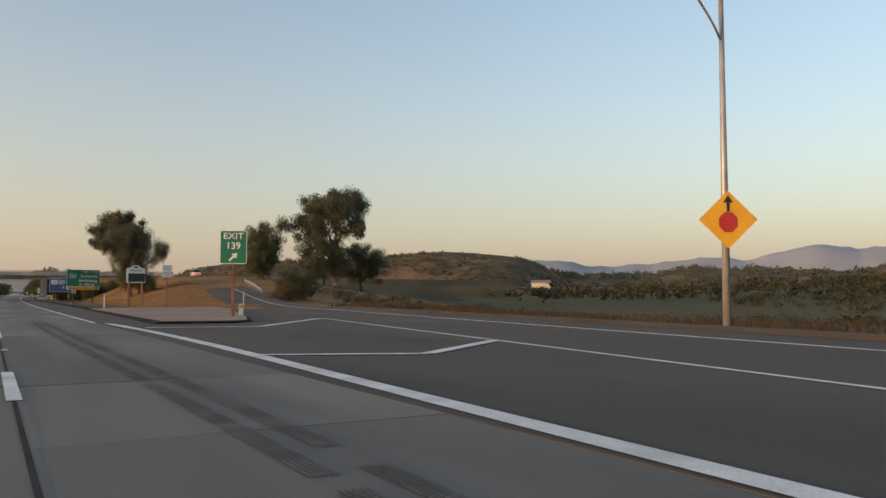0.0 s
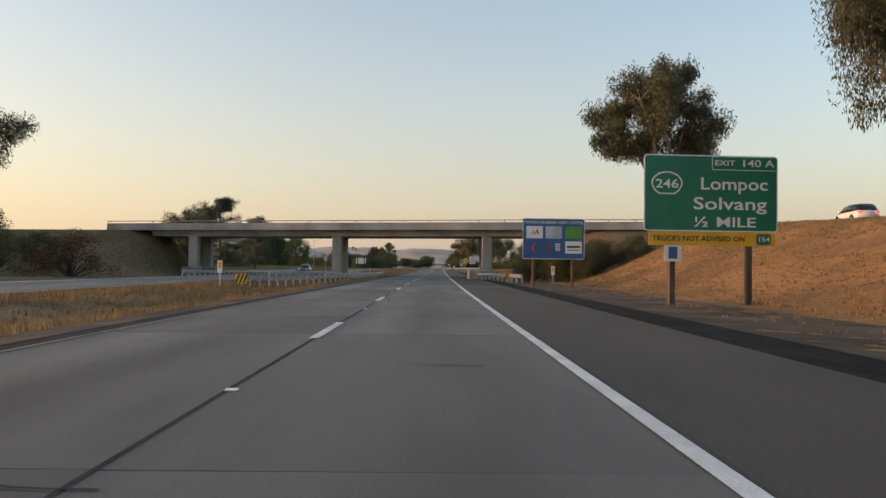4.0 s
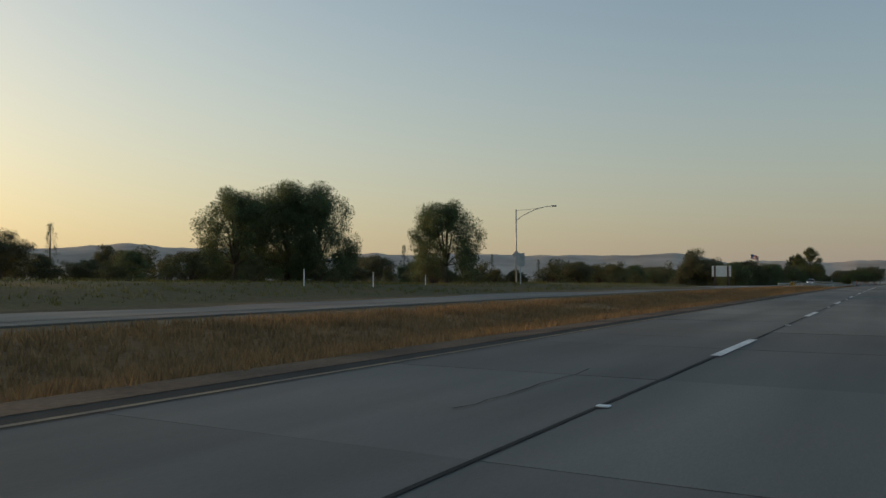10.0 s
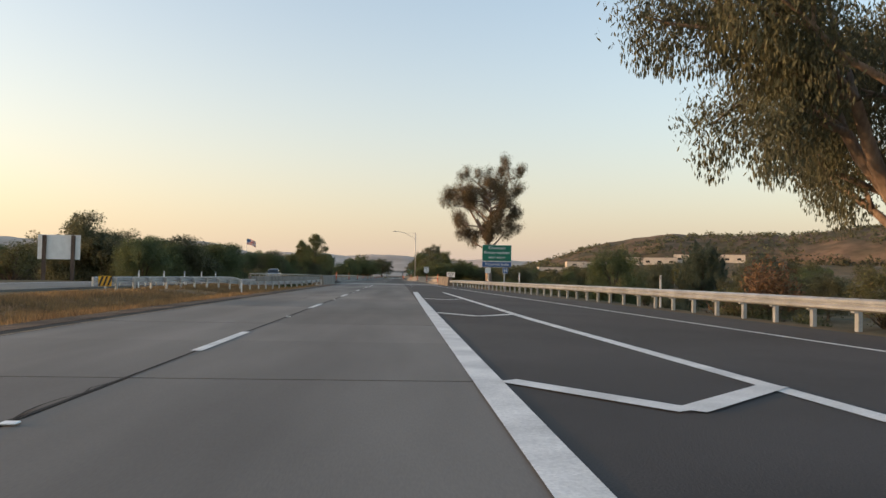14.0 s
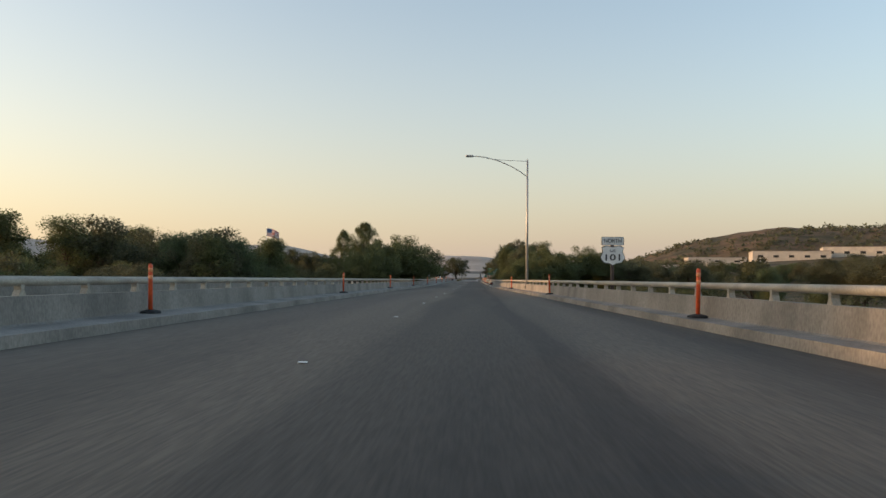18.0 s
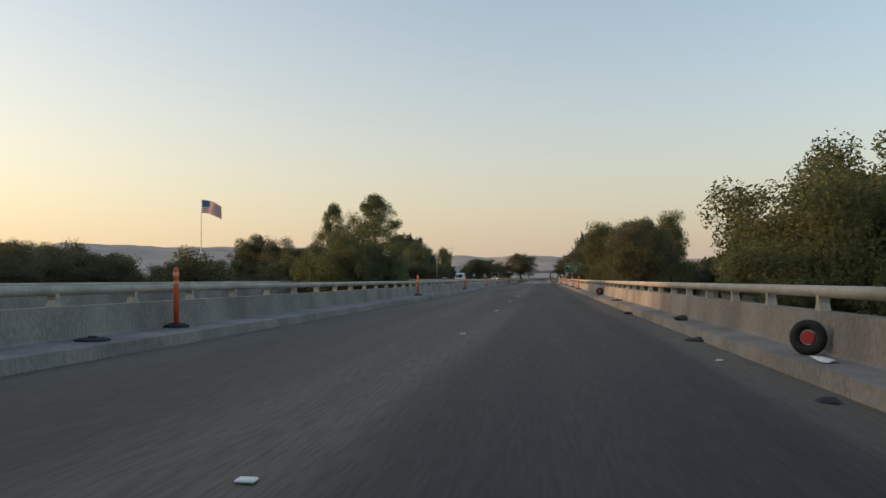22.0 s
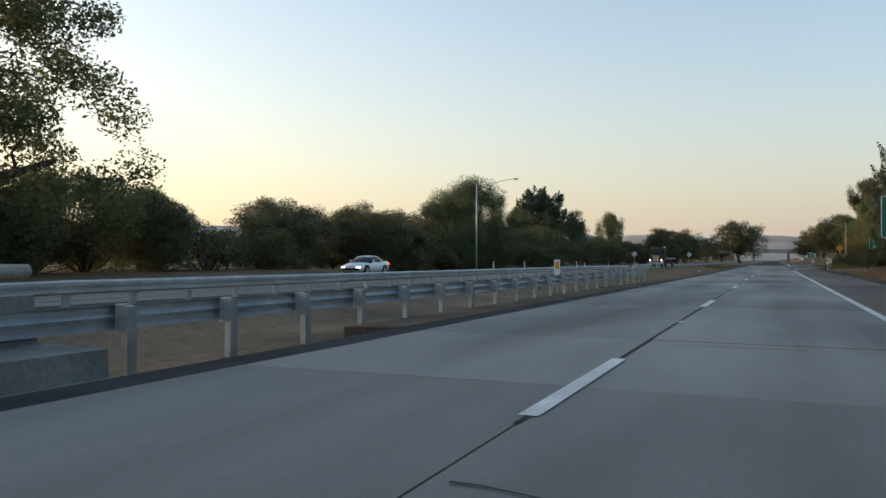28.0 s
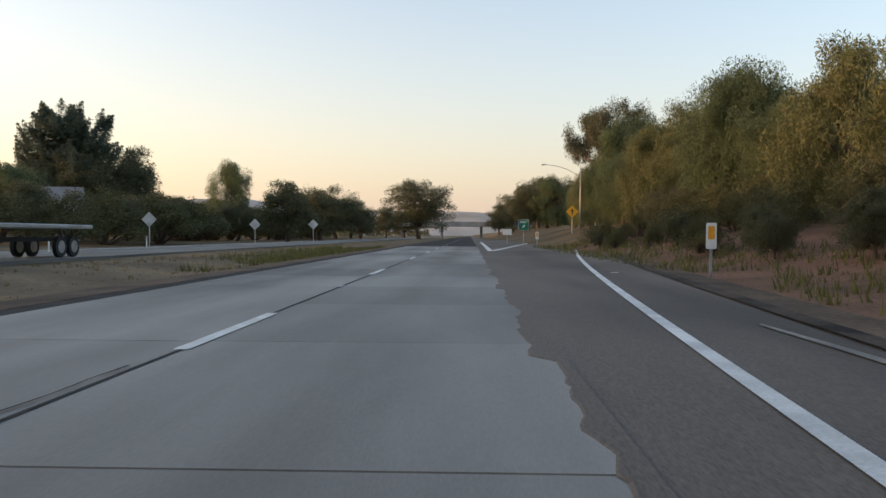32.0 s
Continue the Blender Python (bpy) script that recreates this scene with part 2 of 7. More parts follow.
M_TAR = mat("broken_black_asphalt", (0.022, 0.02, 0.018), 0.95, 0.4, 0.8, 14, 0.3, stretch=(1, 0.4, 1))
M_BAND = mat("orange_reflective", (0.80, 0.30, 0.12), 0.45, 0.12, 0.3, 30, 0.03)
M_JOINT = mat("joint_filler", (0.05, 0.048, 0.045), 0.95, 0.2, 1, 40)
M_WHITE = mat("road_paint_white", (0.74, 0.73, 0.69), 0.7, 0.16, 0.8, 35, 0.15)
M_YELLOW = mat("worn_yellow_paint", (0.24, 0.18, 0.10), 0.8, 0.35, 0.5, 30, 0.15, color2=(0.13, 0.11, 0.085))
M_ISLAND = mat("tinted_gore_paving", (0.30, 0.205, 0.15), 0.9, 0.16, 5, 30, 0.25)
M_WALL = mat("barrier_concrete", (0.262, 0.24, 0.21), 0.85, 0.24, 1.6, 18, 0.03, stretch=(1, 1, 0.6))
M_STAINWALL = mat("stained_wall_concrete", (0.17, 0.145, 0.115), 0.9, 0.4, 0.9, 9, 0.15, color2=(0.075, 0.066, 0.052), stretch=(1, 0.5, 0.8))
M_ASPHALT2 = mat("brownish_grey_asphalt", (0.14, 0.115, 0.092), 0.92, 0.3, 3, 60, 0.15, stretch=(1, 0.2, 1))
M_OVER = mat("overpass_concrete", (0.36, 0.35, 0.33), 0.85, 0.22, 3.5, 14, 0.2, stretch=(1, 1, 0.4))
M_STEEL = mat("galvanised_steel", (0.52, 0.53, 0.53), 0.42, 0.15, 0.6, 30, 0.05, metal=0.75)
M_RAIL = mat("weathered_rail_paint", (0.42, 0.38, 0.31), 0.6, 0.2, 1.0, 25, 0.1, metal=0.2)
M_POLE = mat("lamp_pole_steel", (0.45, 0.44, 0.42), 0.5, 0.15, 0.7, 30, 0.05, metal=0.5)
M_WOOD = mat("sign_post_timber", (0.24, 0.115, 0.07), 0.85, 0.3, 0.3, 40, 0.3, stretch=(1, 1, 0.15))
M_DARKWOOD = mat("dark_timber", (0.10, 0.07, 0.055), 0.85, 0.3, 0.3, 40, 0.3, stretch=(1, 1, 0.15))
M_GREEN = mat("sign_green", (0.005, 0.17, 0.10), 0.45, 0.08, 0.7, 20, 0.03)
M_BLUE = mat("sign_blue", (0.04, 0.11, 0.27), 0.45, 0.08, 0.7, 20, 0.03)
M_SIGNWHITE = mat("sign_white", (0.78, 0.78, 0.76), 0.45, 0.06, 0.7, 20, 0.03)
M_SIGNYELLOW = mat("sign_yellow", (0.75, 0.40, 0.02), 0.45, 0.08, 0.6, 20, 0.03)
M_AMBER = mat("amber_reflector", (0.85, 0.36, 0.02), 0.4, 0.08, 0.3, 40, 0.03)
M_SIGNRED = mat("sign_red", (0.45, 0.03, 0.025), 0.45, 0.08, 0.6, 20, 0.03)
M_SIGNBLACK = mat("sign_black", (0.018, 0.018, 0.02), 0.5, 0.1, 0.6, 20, 0.03)
M_SIGNBACK = mat("sign_back_aluminium", (0.50, 0.52, 0.53), 0.5, 0.15, 0.8, 20, 0.05, metal=0.35)
M_ORANGE = mat("orange_plastic", (0.72, 0.10, 0.025), 0.5, 0.12, 0.3, 30, 0.05)
M_RUBBER = mat("black_rubber", (0.02, 0.02, 0.02), 0.8, 0.2, 0.2, 40, 0.2)
M_GROUND = mat("dry_valley_ground", (0.16, 0.11, 0.06), 0.95, 0.35, 14, 2.2, 0.6, color2=(0.075, 0.066, 0.036))
M_BANK = mat("dry_grass_bank", (0.33, 0.168, 0.066), 0.95, 0.3, 6, 3.0, 0.6, color2=(0.18, 0.105, 0.05))
M_DIRT = mat("bare_verge_dirt", (0.15, 0.105, 0.072), 0.95, 0.3, 2, 12, 0.5, color2=(0.075, 0.057, 0.043))
M_GRAVEL = mat("dark_verge_gravel", (0.09, 0.07, 0.054), 0.95, 0.35, 1.2, 16, 0.6, color2=(0.03, 0.026, 0.023))
M_MEDIAN = mat("dry_median_grass", (0.27, 0.155, 0.07), 0.95, 0.3, 4, 5.0, 0.5, color2=(0.165, 0.108, 0.055))
M_TAN = mat("tan_median_soil", (0.21, 0.15, 0.088), 0.95, 0.3, 4, 6.0, 0.5, color2=(0.12, 0.09, 0.06))
M_OLIVE = mat("olive_slope_grass", (0.085, 0.08, 0.035), 0.95, 0.3, 5, 4.0, 0.6, color2=(0.13, 0.10, 0.05))
M_REDDIRT = mat("reddish_bank_dirt", (0.20, 0.108, 0.068), 0.95, 0.35, 3, 9, 0.6, color2=(0.11, 0.07, 0.045))
M_STRAW = leafy("dry_straw", (0.225, 0.156, 0.088), 0.35, 0.3)
M_STRAWDULL = leafy("dull_straw", (0.19, 0.14, 0.08), 0.35, 0.3)
M_GREENGRASS = leafy("olive_grass", (0.13, 0.13, 0.05), 0.35, 0.3)
M_BRUSH = leafy("dead_brown_brush", (0.068, 0.052, 0.036), 0.4, 0.2)
M_EUC = leafy("eucalyptus_leaves", (0.098, 0.108, 0.08), 0.45)
M_EUCRUST = leafy("rusty_eucalyptus_leaves", (0.118, 0.1, 0.074), 0.45)
M_SYC = leafy("sycamore_leaves", (0.108, 0.13, 0.07), 0.45, 0.5)
M_PEP = leafy("pepper_tree_leaves", (0.102, 0.134, 0.078), 0.4, 0.5)
M_PEPGOLD = leafy("golden_pepper_leaves", (0.13, 0.142, 0.07), 0.4, 0.35)
M_PINE = leafy("pine_needles", (0.078, 0.106, 0.09), 0.4, 0.3)
M_OAK = leafy("oak_leaves", (0.104, 0.112, 0.074), 0.4, 0.45)
M_SCRUB = leafy("scrub_leaves", (0.098, 0.104, 0.056), 0.4, 0.35)
M_CROP = leafy("dark_crop_leaves", (0.05, 0.052, 0.034), 0.45, 0.25)
M_BROWNSCRUB = leafy("brown_scrub", (0.125, 0.082, 0.055), 0.4, 0.2)
M_BARK = mat("brown_bark", (0.13, 0.10, 0.075), 0.95, 0.35, 0.5, 14, 0.6, stretch=(1, 1, 0.2))
M_PALEBARK = mat("pale_eucalyptus_bark", (0.26, 0.19, 0.14), 0.85, 0.3, 0.8, 8, 0.3, color2=(0.13, 0.095, 0.07), stretch=(1, 1, 0.25))
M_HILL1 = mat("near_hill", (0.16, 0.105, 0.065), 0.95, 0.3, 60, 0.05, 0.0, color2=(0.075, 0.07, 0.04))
# far hills: aerial haze is painted in as a pale base colour
M_HILL2 = mat("hazed_far_hill", (0.48, 0.40, 0.33), 0.95, 0.15, 250, 0.01, 0.0)
# grey-blue base colour carries the distance haze of this range
M_HILL3 = mat("hazed_distant_range", (0.36, 0.36, 0.38), 0.95, 0.08, 400, 0.01, 0.0)
M_STUCCO = mat("pale_stucco", (0.55, 0.50, 0.43), 0.9, 0.12, 4, 5, 0.1)
M_ROOF = mat("grey_roof", (0.22, 0.20, 0.19), 0.9, 0.2, 2, 6, 0.2)
M_GREENPLATE = mat("logo_green", (0.10, 0.30, 0.04), 0.5, 0.1, 0.5, 20, 0.03)
M_GLASS = mat("dark_glass", (0.02, 0.022, 0.025), 0.08, 0.05, 1, 10, 0)
M_LAMP = glow("headlight_glow", (1.0, 0.93, 0.8), 0.7)
M_TAIL = glow("tail_light_glow", (1.0, 0.03, 0.02), 1.5)
M_CARDARK = mat("dark_car_paint", (0.02, 0.021, 0.024), 0.25, 0.05, 1, 20, 0, coat=0.6)
M_CARGREY = mat("silver_car_paint", (0.35, 0.37, 0.4), 0.3, 0.05, 1, 20, 0, metal=0.4, coat=0.6)
M_CARWHITE = mat("white_car_paint", (0.72, 0.72, 0.7), 0.3, 0.05, 1, 20, 0, coat=0.6)


# ---- shared geometry helpers ----
def mesh_of(bm, name, smooth=False):
    me = bpy.data.meshes.new(name)
    bm.to_mesh(me)
    bm.free()
    if smooth:
        for p in me.polygons:
            p.use_smooth = True
    return me


def part(name, bm, material, parent=None, label="", smooth=False, m=None):
    """Link a bmesh (or a ready mesh) as one mesh object under a thing or a part."""
    me = bm if isinstance(bm, bpy.types.Mesh) else mesh_of(bm, name, smooth)
    if material is not None and not me.materials:
        me.materials.append(material)
    ob = new(name, me)
    ob.parent = parent
    if m is not None:
        ob.matrix_basis = m
    if label:
        ob["label"] = label
    return ob


def thing(name, m, label, category, group="", kind=""):
    ob = new(name)
    ob.empty_display_size = 0.3
    ob.matrix_basis = m
    return tagged(ob, label, category, group, kind)


def box(bm, x0, x1, y0, y1, z0, z1, bevel=0.0):
    v = [bm.verts.new((x, y, z)) for z in (z0, z1) for y in (y0, y1) for x in (x0, x1)]
    fs = [bm.faces.new([v[i] for i in f]) for f in ((0, 2, 3, 1), (4, 5, 7, 6), (0, 1, 5, 4), (2, 6, 7, 3), (0, 4, 6, 2), (1, 3, 7, 5))]
    if bevel:
        es = list({e for f in fs for e in f.edges})
        bmesh.ops.bevel(bm, geom=es, offset=bevel, segments=1, affect="EDGES")
    return bm


def bx(*a, bevel=0.0):
    return box(bmesh.new(), *a, bevel=bevel)


def tube(bm, pts, radii, sides=8, cap=True):
    """A round bar along points, with a radius at each."""
    rings = []
    n = len(pts)
    for i, p in enumerate(pts):
        p = Vector(p)
        d = Vector(pts[min(i + 1, n - 1)]) - Vector(pts[max(i - 1, 0)])
        d = d.normalized() if d.length else Vector((0, 0, 1))
        a = d.cross(Vector((0, 0, 1)) if abs(d.z) < 0.9 else Vector((1, 0, 0))).normalized()
        b = d.cross(a)
        r = radii[i] if isinstance(radii, (list, tuple)) else radii
        rings.append([bm.verts.new(p + (a * math.cos(k * math.tau / sides) + b * math.sin(k * math.tau / sides)) * r) for k in range(sides)])
    for q, r in zip(rings, rings[1:]):
        for k in range(sides):
            bm.faces.new((q[k], q[(k + 1) % sides], r[(k + 1) % sides], r[k]))
    if cap:
        bm.faces.new(rings[0][::-1])
        bm.faces.new(rings[-1])
    return bm


def tb(pts, radii, sides=8):
    return tube(bmesh.new(), pts, radii, sides)


def sweep(profile, y0, y1, step=6.0, shift=None, closed=True, lift=0.0):
    """A profile of (x, z) carried along the road from y0 to y1."""
    bm = bmesh.new()
    n = max(1, int(abs(y1 - y0) / step))
    rings = []
    for i in range(n + 1):
        y = y0 + (y1 - y0) * i / n
        sx = (shift(y) if shift else bend(y))
        rings.append([bm.verts.new((x + sx, y, z + road_z(y) + lift)) for x, z in profile])
    m = len(profile)
    for q, r in zip(rings, rings[1:]):
        for k in range(m if closed else m - 1):
            bm.faces.new((q[k], r[k], r[(k + 1) % m], q[(k + 1) % m]))
    if closed:
        bm.faces.new(rings[0])
        bm.faces.new(rings[-1][::-1])
    bmesh.ops.recalc_face_normals(bm, faces=bm.faces)
    return bm


def ribbon(edge_a, edge_b, y0, y1, lift, step=4.0):
    """A flat strip between two edges given as functions of y."""
    bm = bmesh.new()
    n = max(1, int((y1 - y0) / step))
    prev = None
    for i in range(n + 1):
        y = y0 + (y1 - y0) * i / n
        cur = [bm.verts.new((edge_a(y), y, road_z(y) + lift)), bm.verts.new((edge_b(y), y, road_z(y) + lift))]
        if prev:
            bm.faces.new((prev[0], prev[1], cur[1], cur[0]))
        prev = cur
    return bm


def bar_between(p, q, width, lift):
    """A painted bar on the road from p to q, both (x, y)."""
    bm = bmesh.new()
    d = Vector((q[0] - p[0], q[1] - p[1])).normalized()
    s = Vector((-d.y, d.x)) * width / 2
    n = max(1, int((Vector(q) - Vector(p)).length / 3))
    prev = None
    for i in range(n + 1):
        x, y = p[0] + (q[0] - p[0]) * i / n, p[1] + (q[1] - p[1]) * i / n
        cur = [bm.verts.new((x + k * s.x, y + k * s.y, road_z(y + k * s.y) + lift)) for k in (-1, 1)]
        if prev:
            bm.faces.new((prev[0], cur[0], cur[1], prev[1]))
        prev = cur
    bmesh.ops.recalc_face_normals(bm, faces=bm.faces)
    for f in bm.faces:
        if f.normal.z < 0:
            f.normal_flip()
    return bm


def text_mesh(body, size, align="CENTER"):
    cu = bpy.data.curves.new("lettering", "FONT")
    cu.body, cu.size, cu.align_x, cu.align_y, cu.extrude = body, size, align, "CENTER", 0.002
    cu.offset = 0.012 * size
    cu.resolution_u = 3
    ob = bpy.data.objects.new("lettering", cu)
    me = bpy.data.meshes.new_from_object(ob)
    bpy.data.objects.remove(ob)
    bpy.data.curves.remove(cu)
    return me


def words(parent, body, x, z, size, material, y=-0.03, width=None, name="lettering"):
    """Raised lettering on a sign that faces -Y."""
    me = text_mesh(body, size)
    ob = part(name, me, material, parent)
    sx = 1.0
    if width:
        have = max(v.co.x for v in me.vertices) - min(v.co.x for v in me.vertices)
        sx = width / have
    ob.matrix_basis = Matrix.Translation((x, y, z)) @ Euler((radians(90), 0, 0)).to_matrix().to_4x4() @ Matrix.Diagonal((sx, 1, 1, 1))
    return ob


def rounded_plate(w, h, r=0.08, depth=0.02, y=0.0, x=0.0, z=0.0):
    """An upright plate, its face to -Y, centred at (x, z)."""
    bm = bmesh.new()
    pts = []
    for cx, cz, a0 in ((w / 2 - r, h / 2 - r, 0), (-w / 2 + r, h / 2 - r, 90), (-w / 2 + r, -h / 2 + r, 180), (w / 2 - r, -h / 2 + r, 270)):
        for k in range(5):
            a = radians(a0 + k * 22.5)
            pts.append((x + cx + r * math.cos(a), z + cz + r * math.sin(a)))
    f = bm.faces.new([bm.verts.new((px, y, pz)) for px, pz in pts])
    e = bmesh.ops.extrude_face_region(bm, geom=[f])
    bmesh.ops.translate(bm, vec=(0, depth, 0), verts=[v for v in e["geom"] if isinstance(v, bmesh.types.BMVert)])
    bmesh.ops.recalc_face_normals(bm, faces=bm.faces)
    return bm


def polygon_plate(pts, depth=0.02, y=0.0):
    bm = bmesh.new()
    f = bm.faces.new([bm.verts.new((px, y, pz)) for px, pz in pts])
    e = bmesh.ops.extrude_face_region(bm, geom=[f])
    bmesh.ops.translate(bm, vec=(0, depth, 0), verts=[v for v in e["geom"] if isinstance(v, bmesh.types.BMVert)])
    bmesh.ops.recalc_face_normals(bm, faces=bm.faces)
    return bm


# ---- the lie of the land ----
def smooth01(a, b, v):
    v = min(1.0, max(0.0, (v - a) / (b - a)))
    return v * v * (3 - 2 * v)


def road_z(y):
    """Height of the carriageway: a slow rise to the river bridge and a fall after it."""
    return 0.14 * smooth01(-20, 140, y) + 0.66 * smooth01(215, 430, y) - 0.38 * smooth01(500, 700, y) - 0.13 * smooth01(760, 900, y)


def bend(y):
    """Sideways bend of the carriageway at the start."""
    return 8.7e-5 * max(0.0, 170.0 - y) ** 2 - 0.13 * smooth01(50, 100, y) * (1 - smooth01(200, 260, y))


LANE, YELLOW_X, EDGE_X = -2.2, -5.86, 1.46


def gore_x(y):
    """Left edge of the exit ramp."""
    return 8.75 + 0.132 * y


def ramp_z(y):
    """Climb of the exit ramp above the road."""
    return 5.2 * smooth01(70, 187, y)


def ground_z(x, y):
    """Height of the open land."""
    z = road_z(min(y, 1000.0)) - 0.06
    d = x - bend(y)
    n = noise.noise((x * 0.02, y * 0.02, 0.3)) * 0.8 + noise.noise((x * 0.11, y * 0.11, 1.7)) * 0.15
    flat = smooth01(9, 40, abs(d + 2))
    z += flat * n
    # median ditch
    z -= 0.35 * smooth01(-6.6, -10, d) * (1 - smooth01(-11, -14, d)) if d < -6.6 else 0.0
    # low field beyond the exit ramp
    z -= 2.9 * smooth01(gore_x(y) + 9, gore_x(y) + 42, x) * (1 - smooth01(95, 165, y))
    # right side: knoll between road and ramp, then rising farmland
    if d > 4:
        side = gore_x(min(y, 190.0))
        bank = ramp_z(y) * (1 - smooth01(224, 268, y))
        z += bank * (smooth01(10.5, max(15.0, min(side - 0.5, 27.0)), x) - smooth01(side + 9, side + 60, x) * (1 - smooth01(170, 200, y)) - smooth01(55, 130, x) * smooth01(170, 200, y))
        z += (1 - smooth01(200, 420, y)) * (smooth01(90, 420, d) * 9 + smooth01(300, 1100, d) * 40)
        z += smooth01(250, 330, y) * (1 - smooth01(440, 500, y)) * 0.5 * smooth01(6, 25, d)
        z -= smooth01(380, 470, y) * (1 - smooth01(840, 900, y)) * 5.5 * smooth01(10.5, 24, d)
        z += smooth01(480, 700, y) * smooth01(60, 260, d) * 12
        z += smooth01(835, 880, y) * 1.7 * smooth01(8.0, 18, d) + smooth01(930, 1050, y) * 3.5 * smooth01(10, 40, d)
    else:
        z -= smooth01(480, 520, y) * (1 - smooth01(800, 819, y)) * 5.5 * (smooth01(-9.4, -12, d))
        z += smooth01(240, 300, y) * (1 - smooth01(430, 480, y)) * 0.6 * smooth01(-26, -40, d)
        z -= smooth01(-200, -700, x) * 4
    return z


def overpass_y(x):
    return 209.0 - 0.19 * x


# ---- ground ----
def axis(parts):
    out = []
    for a, b, n in parts:
        out += [a + (b - a) * i / n for i in range(n)]
    return out + [parts[-1][1]]


gx = axis([(-3600, -900, 12), (-900, -200, 20), (-200, -40, 26), (-40, -6.3, 20), (-6.3, 3.0, 3), (3.0, 40, 26), (40, 140, 20), (140, 500, 20), (500, 3600, 18)])
gy = axis([(-700, -40, 12), (-40, 520, 130), (520, 800, 30), (800, 1100, 60), (1100, 1600, 20), (1600, 4600, 18)])
verts, faces = [], []
for y in gy:
    for x in gx:
        xx = x + bend(y) if -40 < x < 60 else x
        z = ground_z(xx, y)
        if -13.5 < x < 8.5 and 470 < y < 815:
            z = road_z(y) - 6.5
        elif x > -6.5 and x < 3.1:
            z -= 0.3
        verts.append((xx, y, z))
W = len(gx)
for j in range(len(gy) - 1):
    for i in range(W - 1):
        a = j * W + i
        faces.append((a, a + 1, a + W + 1, a + W))
me = bpy.data.meshes.new("ground")
me.from_pydata(verts, [], faces)
for p in me.polygons:
    p.use_smooth = True
for m in (M_GROUND, M_BANK, M_REDDIRT, M_OLIVE, M_TAN, M_DIRT, M_MEDIAN):
    me.materials.append(m)
for p in me.polygons:
    c = p.center
    if 4.5 < c.x < 10.5 and 70 < c.y < 215:
        p.material_index = 5
    elif -17 < c.x < -6.4:
        p.material_index = 6 if c.y < 490 else 4
    elif 5 < c.x < 75 and 66 < c.y < 340:
        p.material_index = 1
    elif -70 < c.x < -27 and 232 < c.y < 420:
        p.material_index = 3
    elif 4 < c.x < 22 and 845 < c.y < 1010:
        p.material_index = 2
    elif c.x >= 75 and c.y < 420:
        p.material_index = 3
ground = tagged(new("ground", me), "dry brown valley floor with worn patches of grass", "ground", kind="structure")

# ---- distant hills ----
def ridge(name, label, az0, az1, dist, base, height, seed, material, steps=160, depth=500.0, rough=1.0, cx=0.0, cy=450.0, rise=6.0):
    bm = bmesh.new()
    rows = []
    for i in range(steps + 1):
        az = radians(az0 + (az1 - az0) * i / steps)
        taper = math.sin(math.pi / 2 * min(1.0, rise * i / steps, 6.0 * (steps - i) / steps))
        u = i * 5.0 / steps * (az1 - az0) / 60
        h = noise.fractal((u, seed, 0.0), 1.0, 2.1, 6) * 0.22 * rough + noise.noise((u * 0.45, seed + 5, 0)) * 0.25
        top = base + height * (0.75 + h) * taper
        d = Vector((math.sin(az), math.cos(az), 0))
        p = Vector((cx, cy, 0)) + d * dist
        ring = []
        for k in range(7):
            f = k / 6
            wob = noise.noise((u * 3, seed + 9, k * 1.3)) * 0.06 * height
            ring.append(bm.verts.new(p + d * (f * depth) + Vector((0, 0, base - 30 + (top - base + 30) * (1 - (1 - f) ** 2) + (wob if 0 < k < 6 else 0)))))
        rows.append(ring)
    for a, b in zip(rows, rows[1:]):
        for k in range(6):
            bm.faces.new((a[k], b[k], b[k + 1], a[k + 1]))
    ob = part(name, bm, material, smooth=True)
    return tagged(ob, label, "hills", kind="structure")


ridge("backdrop_range_west", "range of low hills on the skyline, coloured pale for haze", -130, -2, 2300, 0, 155, 3.3, M_HILL2, steps=300, depth=900.0, rough=1.7)
ridge("backdrop_range_north", "hills closing the valley ahead, coloured pale for haze", -16, 34, 3000, 0, 110, 7.1, M_HILL2, depth=900.0, rough=1.7)
ridge("backdrop_range_east", "mountain range on the skyline, tinted grey-blue for haze", 14, 130, 2900, 0, 300, 1.7, M_HILL3, cy=0, steps=240, depth=900.0, rough=1.5)
ridge("backdrop_foothills_east", "wooded brown foothills across the valley", 10, 140, 1500, 6, 104, 4.9, M_HILL1, depth=700, cy=0, rough=1.6)
ridge("backdrop_hill_town", "dry brown hillside above the warehouses", 9, 60, 820, 5, 112, 9.4, M_HILL1, depth=420, cy=720, rough=0.6, rise=3.0)

# ---- carriageway ----
road = tagged(part("road", sweep([(-6.5, -0.05), (-6.5, -0.02), (1.6, -0.02), (1.6, -0.05)], -260, 1700, 10), M_JOINT), "concrete carriageway of two lanes with sealed joints", "road", kind="structure")
shoulder = tagged(part("shoulder_pavement", sweep([(1.44, -0.05), (1.44, 0.007), (4.6, -0.03), (4.6, -0.2)], -260, 480, 8), M_ASPHALT), "dark asphalt shoulder beside the carriageway", "shoulder", kind="structure")
tagged(part("shoulder_pavement", sweep([(1.455, -0.05), (1.455, -0.002), (4.5, -0.03), (4.5, -0.2)], 815, 1500, 8), M_ASPHALT2), "dark asphalt shoulder beside the carriageway", "shoulder", kind="structure")
tagged(part("median_verge", sweep([(-7.4, -0.3), (-7.4, -0.05), (-6.45, -0.012), (-6.45, -0.3)], -260, 492, 8), M_DIRT), "strip of bare dirt along the yellow edge line", "verge", kind="structure")
